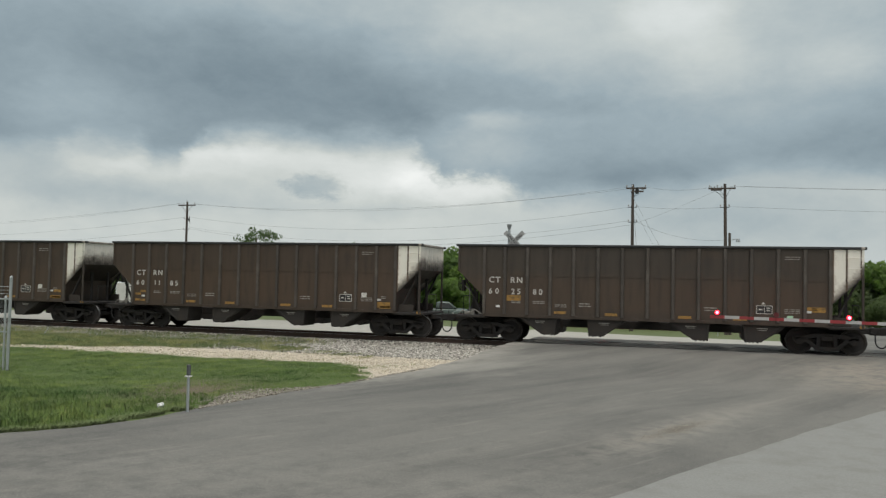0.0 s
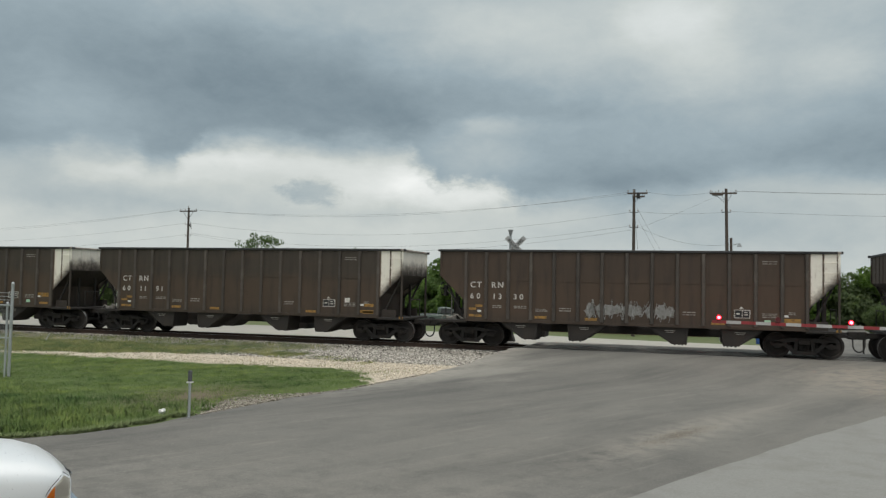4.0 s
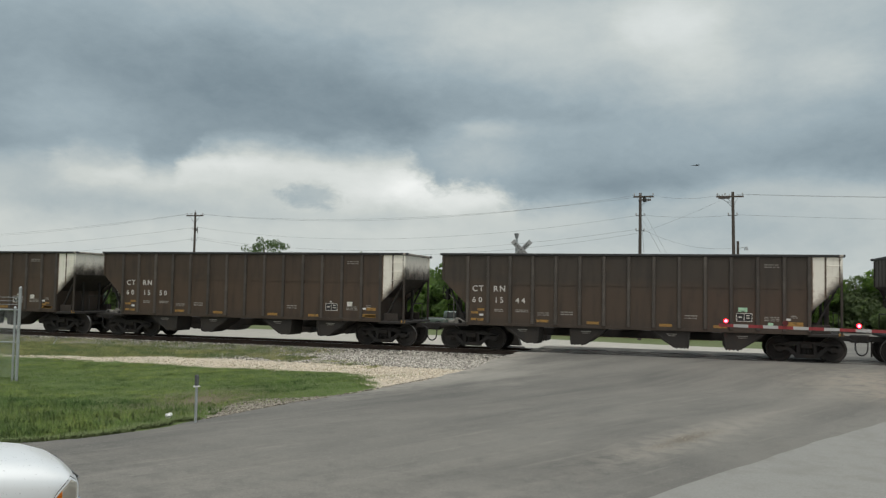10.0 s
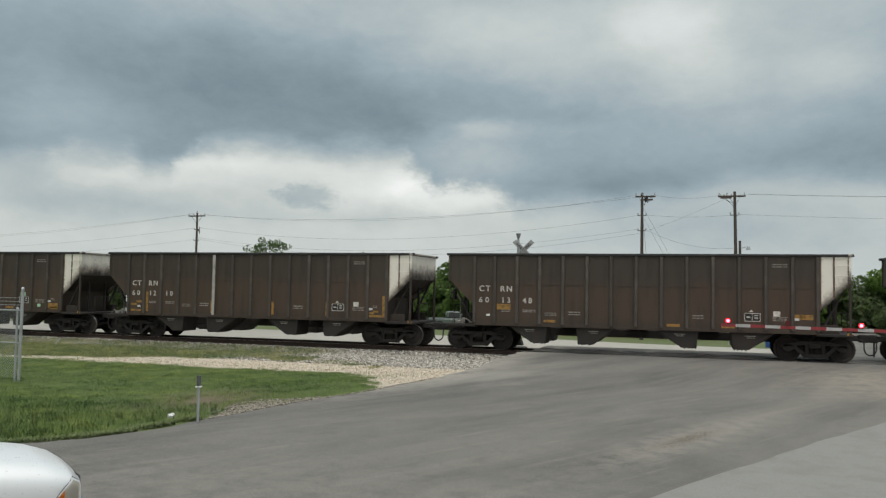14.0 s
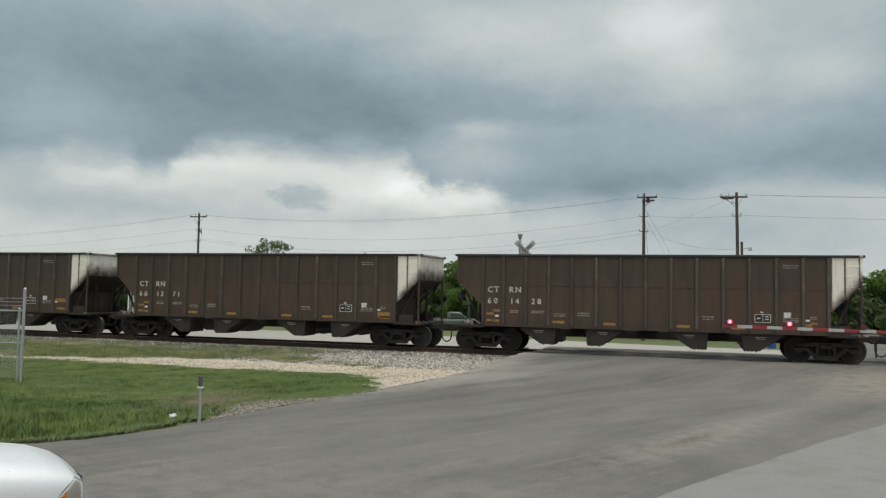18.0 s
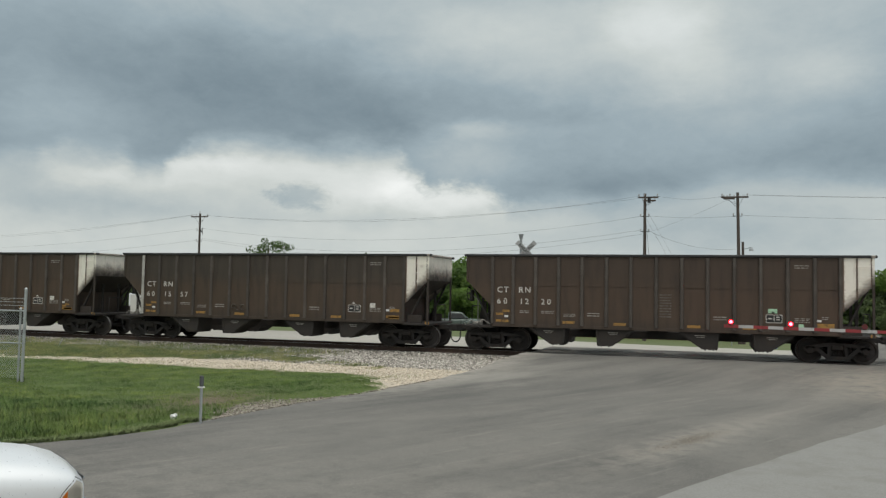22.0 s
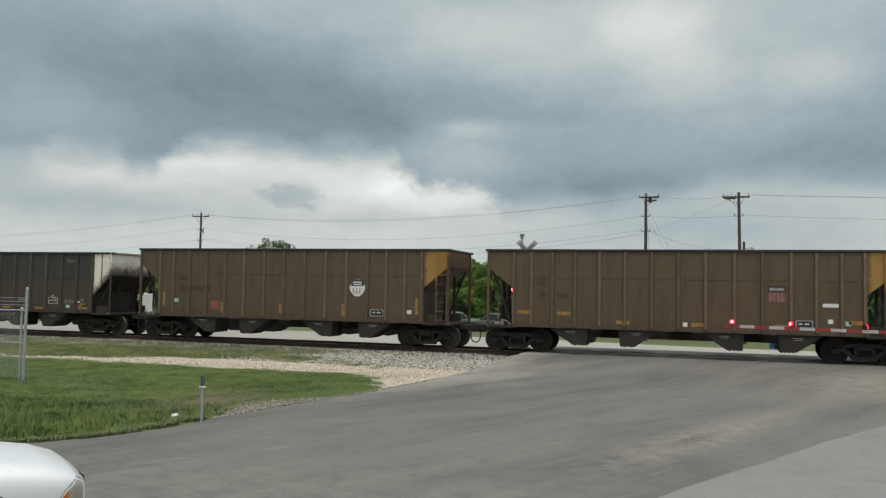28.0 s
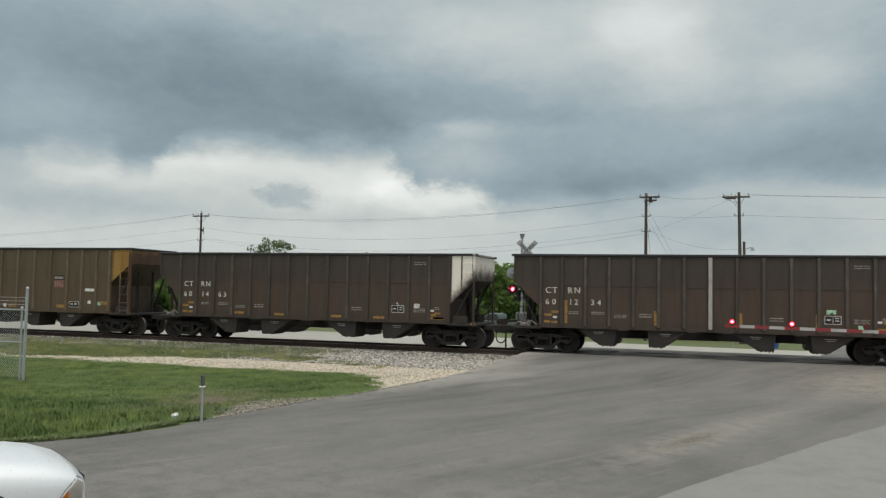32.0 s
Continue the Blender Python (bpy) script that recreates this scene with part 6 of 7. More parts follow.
def utility_pole(key, label, arms, extras=""):
    x, y, top = POLES[key]
    g = float(ground_z(x, y))
    s = tagged(empty("utility_pole"), label, "utility pole", "utility poles")
    bm = blank()
    lean = 0.10 if key == "right" else 0.0
    rod(bm, (x + lean * 1.8, y, g - 0.5), (x, y, top), 0.15, 0.10, n=12)
    part("pole", bm, POLE_WOOD, s)
    for dz, half, shift in arms:
        bm = blank()
        box(bm, (x + shift - half, y - 0.13, top - dz - 0.06), (x + shift + half, y - 0.03, top - dz + 0.06), 0.01)
        part("crossarm", bm, POLE_WOOD, s)
        bm = blank()
        for q in (-0.6, 0.6):
            bar(bm, (x + shift + q * half, y - 0.08, top - dz - 0.05), (x, y - 0.08, top - dz - 0.65 * half - 0.2), 0.03, 0.02)
        part("arm_brace", bm, GRIMY_STEEL, s)
        insulators(s, [(x + shift + q * half, y - 0.08, top - dz + 0.06) for q in (-0.92, -0.35, 0.92)])
    for dz in ((1.75,) if key == "right" else (1.75, 2.9)):
        bm = blank()
        rod(bm, (x - 0.32, y - 0.05, top - dz), (x + 0.32, y - 0.05, top - dz), 0.025, n=6)
        part("side_bracket", bm, GRIMY_STEEL, s)
        insulators(s, [(x - 0.3, y - 0.05, top - dz), (x + 0.3, y - 0.05, top - dz)])
    if extras == "transformer":
        bm = blank()
        rod(bm, (x + 0.32, y - 0.05, top - 0.7), (x + 0.32, y - 0.05, top - 0.25), 0.13, n=12)
        part("cutout_switch", bm, SIGN_BLACK, s)
    if extras == "cutout":
        bm = blank()
        bar(bm, (x + 0.1, y - 0.1, top - 1.6), (x + 0.35, y - 0.1, top - 2.0), 0.07, 0.07)
        bar(bm, (x + 0.35, y - 0.1, top - 1.5), (x + 0.42, y - 0.1, top - 2.2), 0.05, 0.05)
        part("cutout_switch", bm, GRIMY_STEEL, s)
        insulators(s, [(x, y - 0.05, top)])
    if extras == "lamp":
        bm = blank()
        rod(bm, (x + 0.42, y, g - 0.4), (x + 0.36, y, 6.3), 0.13, 0.09, n=10)
        part("stub_pole", bm, POLE_WOOD, s, "short second pole strapped alongside")
        bm = blank()
        tube(bm, [(x + 0.40, y - 0.05, 5.75), (x + 0.8, y - 0.3, 5.85), (x + 1.0, y - 0.4, 5.85)], 0.025)
        part("lamp_arm", bm, GALVANISED, s)
        bm = blank()
        rod(bm, (x + 0.92, y - 0.4, 5.86), (x + 0.92, y - 0.4, 5.62), 0.09, 0.16, n=12)
        part("lamp_head", bm, GALVANISED, s, "grey yard lamp, unlit")
    return s


utility_pole("left", "brown wooden utility pole with one crossarm", ((0.35, 1.0, 0.0),), "cutout")
utility_pole("mid", "tall brown wooden utility pole with a short crossarm", ((0.3, 0.75, 0.25), (0.55, 0.45, 0.35)), "transformer")
utility_pole("right", "leaning brown wooden utility pole with a yard lamp", ((0.35, 0.96, -0.2), (0.45, 0.4, -0.6)), "lamp")
utility_pole("far_left", "distant brown wooden utility pole", ((0.35, 1.0, 0.0),))
utility_pole("far_right", "distant brown wooden utility pole", ((0.35, 1.0, 0.0),))


def line(a, b, sag, r=0.008, label="thin dark overhead line between poles"):
    a, b = Vector(a), Vector(b)
    n = 20
    pts = [a.lerp(b, k / n) - Vector((0, 0, 4 * sag * (k / n) * (1 - k / n))) for k in range(n + 1)]
    bm = blank()
    tube(bm, pts, r, 5)
    tagged(obj("overhead_line", bm, WIRE), label, "overhead line", "overhead lines", "structure")


def at(key, dx, dz):
    x, y, top = POLES[key]
    return (x + dx, y - 0.08, top - dz)


for a, b, sag in (
        (at("left", 0.9, 0.2), at("mid", -0.4, 0.2), 1.25), (at("left", 0.35, 0.2), at("mid", 0.9, 0.2), 1.1), (at("left", 0.3, 1.55), at("mid", -0.3, 1.75), 1.5),
        (at("left", 0.3, 2.6), at("mid", -0.3, 2.8), 1.5), (at("left", 0.3, 2.75), at("mid", -0.2, 3.1), 1.7),
        (at("far_left", 0.9, 0.2), at("left", -0.9, 0.2), 0.9), (at("far_left", -0.9, 0.2), at("left", -0.35, 0.1), 0.8), (at("far_left", 0.3, 1.6), at("left", -0.3, 1.6), 0.9), (at("far_left", 0.3, 2.9), at("left", -0.3, 2.8), 0.9),
        (at("mid", 0.9, 0.2), at("right", -1.0, 0.25), 0.25), (at("mid", 0.3, 1.7), at("right", -0.3, 1.75), 0.15), (at("mid", 0.2, 2.8), at("right", 0.3, 4.15), 0.55),
        (at("right", 1.0, 0.2), at("far_right", -0.9, 0.2), 0.9), (at("right", 0.3, 0.2), at("far_right", 0.9, 0.2), 0.95), (at("right", 0.3, 1.7), at("far_right", -0.3, 1.75), 0.95)):
    line(a, b, sag)
line(at("mid", 0.2, 3.0), at("right", -0.6, 0.5), 0.1, 0.006)
line(at("mid", 0.1, 2.2), (-3.0, 29.5, -1.1), 0.0, 0.014, "guy wire from a pole down to the ground")

for z in (9.0, 8.26):
    foot = (-3.98 + (z + 1.2) * 0.543, 31.0, -1.2)
    line((-3.98, 31.2, z), foot, 0.0, 0.008, "slanting guy wire of a utility pole")
    bm = blank()
    k = (z - 1.17) / (z + 1.2)
    rod(bm, Vector((-3.98, 31.2, z)).lerp(foot, k), Vector((-3.98, 31.2, z)).lerp(foot, (z + (0.1 if z > 8.5 else -0.45)) / (z + 1.2)), 0.025, n=8)
    tagged(obj("guy_guard", bm, SIGN_WHITE), "pale plastic guard on a slanting guy wire", "wire guard", "guy guards")

bm = blank()
box(bm, (-4.35, 31.05, 1.0), (-3.8, 31.08, 1.54), 0.01)
tagged(obj("pole_sign", bm, SIGN_WHITE), "small square white sign on a utility pole", "sign")

# ---- beyond the track ----
bm = blank()
rod(bm, (2.15, 28.0, -1.4), (2.15, 28.0, 1.55), 0.03, n=8)
stop = tagged(obj("back_of_road_sign", bm, GALVANISED), "pale round-cornered road sign seen from behind", "road sign")
bm = blank()
prism(bm, [(2.15 + 0.36 * math.cos(radians(22.5 + 45 * k)), 1.0 + 0.36 * math.sin(radians(22.5 + 45 * k))) for k in range(8)], 27.95, 27.96)
part("sign_plate", bm, SIGN_WHITE, stop)
bm = blank()
box(bm, (1.9, 27.95, 1.42), (2.4, 27.96, 1.55))
part("name_plate", bm, SIGN_WHITE, stop)

BLUE = surface("blue_plastic", (0.03, 0.09, 0.32), 0.5, 0, 0.15, 3, 20, (0.05, 0.08, 0.2), 0.3, 0.05)
RED_WALL = surface("dark_red_siding", (0.085, 0.024, 0.024), 0.75, 0, 0.2, 0.8, 16, (0.05, 0.02, 0.02), 0.4, 0.15)
SHINGLE = surface("brown_roof_shingles", (0.215, 0.165, 0.148), 0.9, 0, 0.12, 0.6, 9, (0.185, 0.143, 0.13), 0.5, 0.2, per_piece=0.03)
TRIM = surface("white_trim", (0.6, 0.58, 0.55), 0.6, 0, 0.1, 2, 20, (0.4, 0.38, 0.35), 0.4, 0.05)
DARK_GLASS = glass("dark_window_glass")
bm = blank()
z = float(ground_z(4.5, 24))
rod(bm, (4.5, 24, z), (4.5, 24, z + 0.85), 0.26, 0.30, n=16)
bin_ = tagged(obj("waste_barrel", bm, BLUE), "blue plastic barrel at the edge of the lot", "barrel")
bm = blank()
rod(bm, (4.5, 24, z + 0.85), (4.5, 24, z + 0.90), 0.31, 0.29, n=16)
part("rim", bm, BLUE, bin_)


def house():
    h = tagged(empty("house"), "low dark-red house with a brown shingle roof", "house")
    x0, x1, y0, y1 = -11.6, 1.45, 34.2, 42.0
    g, eave, ridge = -1.4, 1.02, 2.85
    for a, b in (((x0, y0, g), (x1, y0 + 0.15, eave)), ((x0, y1 - 0.15, g), (x1, y1, eave)), ((x0, y0 + 0.15, g), (x0 + 0.15, y1 - 0.15, eave)), ((x1 - 0.15, y0 + 0.15, g), (x1, y1 - 0.15, eave))):
        bm = blank()
        box(bm, a, b)
        part("wall", bm, RED_WALL, h)
    ym = (y0 + y1) / 2
    bm = blank()
    prism(bm, [(y0 + 0.15, eave), (y1 - 0.15, eave), (ym, ridge - 0.1)], x1 - 0.15, x1, axis="x")
    part("gable", bm, RED_WALL, h)
    # roof: two slopes and a hipped end, with overlapping courses of shingles
    e = 0.45
    A, B, C2, D = (x0 - e, y0 - e, eave), (x1 + 0.3, y0 - e, eave), (x1 + 0.3, ym, ridge), (x0 + 2.6, ym, ridge)
    F, G = (x0 - e, y1 + e, eave), (x1 + 0.3, y1 + e, eave)
    for name, q in (("roof", (A, B, C2, D)), ("roof", (F, D, C2, G)), ("roof", (A, D, F))):
        bm = blank()
        vs = [bm.verts.new(v) for v in q]
        f = bm.faces.new(vs)
        bmesh.ops.solidify(bm, geom=[f], thickness=0.12)
        part(name, bm, SHINGLE, h)
    n = 14
    for k in range(n):
        t0, t1 = k / n, (k + 1) / n
        y_a, z_a = y0 - e + (ym - y0 + e) * t0, eave + (ridge - eave) * t0
        y_b, z_b = y0 - e + (ym - y0 + e) * t1, eave + (ridge - eave) * t1
        xa = x0 - e + (2.6 + e) * (t0 + t1) / 2
        bm = blank()
        vs = [bm.verts.new(v) for v in ((xa, y_a, z_a + 0.022), (x1 + 0.32, y_a, z_a + 0.022), (x1 + 0.32, y_b, z_b + 0.012), (xa, y_b, z_b + 0.012))]
        f = bm.faces.new(vs)
        bmesh.ops.solidify(bm, geom=[f], thickness=0.02)
        part("shingle", bm, SHINGLE, h)
    bm = blank()
    box(bm, (x0 - e, y0 - e - 0.03, eave - 0.14), (x1 + 0.3, y0 - e + 0.02, eave + 0.03))
    part("fascia", bm, RED_WALL, h)
    for xw, w in ((-9.4, 0.75), (-6.6, 0.9)):
        bm = blank()
        box(bm, (xw - w / 2 - 0.08, y0 - 0.04, -0.1), (xw + w / 2 + 0.08, y0 + 0.02, 0.85))
        win = part("window", bm, TRIM, h)
        for s in (-1, 1):
            bm = blank()
            box(bm, (xw + s * w / 4 - w / 4 + 0.03, y0 - 0.06, -0.02), (xw + s * w / 4 + w / 4 - 0.03, y0 - 0.035, 0.78))
            part("pane", bm, DARK_GLASS, win)
    bm = blank()
    box(bm, (-4.4, y0 - 0.05, g), (-3.4, y0 + 0.02, 0.78), 0.01)
    d = part("door", bm, surface("maroon_door", (0.06, 0.02, 0.022), 0.6), h, "closed maroon door")
    bm = blank()
    rod(bm, (-3.55, y0 - 0.1, -0.3), (-3.55, y0 - 0.05, -0.3), 0.04, n=8)
    part("door_handle", bm, GALVANISED, d)


house()


# ---- trees ----


def leaf_cloud(name, lobes, n, size, mat, seed):
    """A crown of many small leaf clumps over some lobes (centre, radii)."""
    rs = np.random.RandomState(seed)
    pts, nor = [], []
    vol = np.array([l[1][0] * l[1][1] * l[1][2] for l in lobes]) ** 0.67
    for (c, rad), k in zip(lobes, (n * vol / vol.sum()).astype(int)):
        d = rs.normal(0, 1, (k, 3))
        d /= np.linalg.norm(d, axis=1)[:, None]
        rr2 = rs.uniform(0.5, 1.06, (k, 1)) ** 0.5
        pts.append(np.array(c) + d * rr2 * np.array(rad))
        nor.append(d)
    p, d = np.concatenate(pts), np.concatenate(nor)
    k = len(p)
    up = rs.normal(0, 1, (k, 3))
    nn = d + rs.normal(0, 0.7, (k, 3))
    nn /= np.linalg.norm(nn, axis=1)[:, None]
    u = np.cross(nn, up)
    u /= np.linalg.norm(u, axis=1)[:, None]
    v = np.cross(nn, u)
    s = size * rs.uniform(0.5, 1.3, (k, 1))
    q = np.stack((p - u * s, p - v * s * 0.6 + nn * s * 0.15, p + u * s, p + v * s * 0.6 + nn * s * 0.15), 1)
    me = bpy.data.meshes.new(name)
    me.vertices.add(k * 4)
    me.vertices.foreach_set("co", q.reshape(-1))
    me.loops.add(k * 4)
    me.loops.foreach_set("vertex_index", np.arange(k * 4))
    me.polygons.add(k)
    me.polygons.foreach_set("loop_start", np.arange(k) * 4)
    me.update(calc_edges=True)
    me.materials.append(mat)
    return me


FOLIAGE = [island_colours("foliage_" + "abcd"[i], tuple(tuple(v * 1.18 for v in c) for c in st), 0.8, 0.0, 0.85, 0.6) for i, st in enumerate((
    ((0.088, 0.150, 0.044), (0.110, 0.180, 0.052), (0.134, 0.205, 0.064)),
    ((0.058, 0.098, 0.040), (0.074, 0.118, 0.048), (0.092, 0.136, 0.056)),
    ((0.102, 0.175, 0.042), (0.130, 0.208, 0.054), (0.160, 0.234, 0.070)),
    ((0.084, 0.124, 0.054), (0.106, 0.148, 0.066), (0.132, 0.170, 0.080))))]


def make_tree(h, spread, low, mat, seed, label, leaves=5600, ragged=False):
    """A tree at the origin: tapered trunk, limbs, crown."""
    rs = random.Random(seed)
    t = tagged(empty("tree"), label, "tree", "trees beyond the track")
    lobes = []
    bm = blank()
    rod(bm, (0, 0, -0.3), (rs.uniform(-0.1, 0.1), 0, h * 0.45), 0.03 * h, 0.018 * h, n=8)
    rod(bm, (0, 0, h * 0.44), (rs.uniform(-0.3, 0.3), 0.1, h * 0.85), 0.018 * h, 0.006 * h, n=7)
    part("trunk", bm, BARK, t)
    for k in range(9):
        a = 2.4 * k + rs.uniform(-0.4, 0.4)
        z0 = h * rs.uniform(0.25, 0.6)
        rr2 = spread * rs.uniform(0.45, 0.8)
        end = (rr2 * math.cos(a), rr2 * math.sin(a), min(h * 0.9, max(low + 0.6, z0 + h * rs.uniform(-0.1, 0.3))))
        bm = blank()
        rod(bm, (0, 0, z0), end, 0.011 * h, 0.004 * h, n=6)
        part("limb", bm, BARK, t)
        q = spread * rs.uniform(0.28, 0.46)
        lobes.append((end, (q, q, q * 0.8)))
    if ragged:
        # separate clumps at the head of the crown, with sky between them
        for k in range(9):
            a, f = 2.4 * k, rs.uniform(0.1, 0.62)
            q = spread * rs.uniform(0.10, 0.17)
            lobes.append(((spread * f * math.cos(a), spread * f * math.sin(a), h * (0.96 - 0.2 * f) + rs.uniform(-0.25, 0.25)), (q, q, q * 0.8)))
    else:
        lobes.append(((0, 0, h * 0.82), (spread * 0.42, spread * 0.42, h * 0.18)))
    lobes.append(((0.2, 0.1, h * 0.55), (spread * 0.6, spread * 0.6, h * 0.22)))
    if low < 1:
        for k in range(4):
            a = 1.57 * k + rs.uniform(-0.5, 0.5)
            lobes.append(((spread * 0.55 * math.cos(a), spread * 0.55 * math.sin(a), low + 0.9), (spread * 0.42, spread * 0.42, 0.95)))
    c = new("crown", leaf_cloud("crown", lobes, leaves, (0.125 if ragged or leaves < 5000 else 0.235) * (h / 7) ** 0.5, mat, seed))
    c.parent = t
    c["label"] = "ragged green crown"
    return t


KINDS = [make_tree(7.2, 3.4, 0.4, FOLIAGE[0], 1, "broad green tree with a ragged low crown"), make_tree(6.6, 3.0, 0.3, FOLIAGE[1], 2, "dark green bushy low tree"),
         make_tree(6.9, 3.3, 0.4, FOLIAGE[2], 3, "fresh green leafy tree by the lot"), make_tree(6.2, 3.6, 0.3, FOLIAGE[3], 4, "grey-green tree with spreading crown")]
rt = random.Random(77)
for row, (yy, step, hs) in enumerate(((56, 4.3, 1.0), (66, 4.8, 1.08), (47, 9.0, 0.62))):
    x = -112.0
    while x < 52:
        x += step * rt.uniform(0.75, 1.3)
        y = yy + rt.uniform(-3, 3)
        if row == 2 and -16 < x < 10:
            continue
        k = rt.choice((1, 1, 3, 0)) if -14 < x < 0 and row < 2 else rt.choice((0, 2, 0, 2, 3, 1))
        s = hs * rt.uniform(0.82, 1.0) * (0.98 if -16 < x < 0 else 0.97 if x > 5 else 1.0)
        if x < -30:
            s *= 0.88
        o = copy_thing(KINDS[k], pose(x, y, float(ground_z(x, y)), 0, 0, rt.uniform(0, 360)))
        o.scale = (s * 1.05, s * 1.05, s)
for k in KINDS:
    for o in [*k.children_recursive, k]:
        bpy.data.objects.remove(o)
for x, y, h, sp, m, seed in ((-54.6, 65.0, 10.2, 5.0, 1, 31), (-2.0, 46.0, 6.9, 2.2, 2, 32), (-39.5, 62.0, 8.1, 1.4, 1, 33), (0.4, 60.0, 7.7, 1.6, 0, 34)):
    t = make_tree(h, sp, 1.5, FOLIAGE[m], seed, "taller green tree standing above the train" if h > 7 else "young bright green tree near the house", 6000 if sp > 4 else 3000, sp > 4)
    t.matrix_basis = pose(x, y, float(ground_z(x, y)))

# far wooded rise closing the distance
bm = blank()
pts = []
rs = random.Random(9)
x = -1500
while x < 1500:
    pts.append((x, 5.0 + rs.uniform(-1.2, 1.6)))
    x += rs.uniform(6, 16)
prism(bm, [(-1500, -3), *pts, (1500, -3)], 420, 470)
tagged(obj("backdrop_woods", bm, FOLIAGE[1]), "low dark line of distant woods", "woods", kind="structure")


# ---- parked vehicles and clutter beyond the track ----
SILVER = surface("silver_car_paint", (0.86, 0.88, 0.89), 0.3, 0.25, 0.01, 40.0, 90, (0.84, 0.86, 0.87), 0.2, 0.0)
WHITE_PAINT = surface("white_car_paint", (0.72, 0.73, 0.74), 0.3, 0, 0.05, 1.5, 30, (0.5, 0.5, 0.5), 0.25, 0.02)
GREY_CAR = surface("grey_green_car_paint", (0.10, 0.125, 0.11), 0.35, 0.3, 0.1, 1.5, 30, (0.16, 0.18, 0.17), 0.3, 0.02)
BLACK_TRIM = surface("black_trim", (0.012, 0.012, 0.013), 0.5, 0, 0.1, 3, 30, None, 0, 0.05)
LENS = glass("clear_lamp_lens", (0.56, 0.53, 0.46), 0.08)
AMBER = glass("amber_lamp_lens", (0.75, 0.22, 0.02), 0.15)
CHROME = surface("chrome", (0.75, 0.75, 0.76), 0.12, 1.0, 0.03, 3, 30, None, 0, 0.0)


def loft(bm, sections, n=18, mi=0):
    """A skin through sections (x, half width, z low, z high, squareness)."""
    rows = []
    for x, w, z0, z1, e in sections:
        ring = []
        for k in range(n):
            a = 2 * math.pi * (k + 0.5) / n
            c, s = math.cos(a), math.sin(a)
            ring.append(bm.verts.new((x, w * math.copysign(abs(c) ** e, c), (z0 + z1) / 2 + (z1 - z0) / 2 * math.copysign(abs(s) ** e, s))))
        rows.append(ring)
    for r0, r1 in zip(rows, rows[1:]):
        for k in range(n):
            f = bm.faces.new((r0[k], r0[(k + 1) % n], r1[(k + 1) % n], r1[k]))
            f.material_index = mi
    for end in (rows[0], rows[-1]):
        bm.faces.new(end)
    bmesh.ops.recalc_face_normals(bm, faces=bm.faces[:])


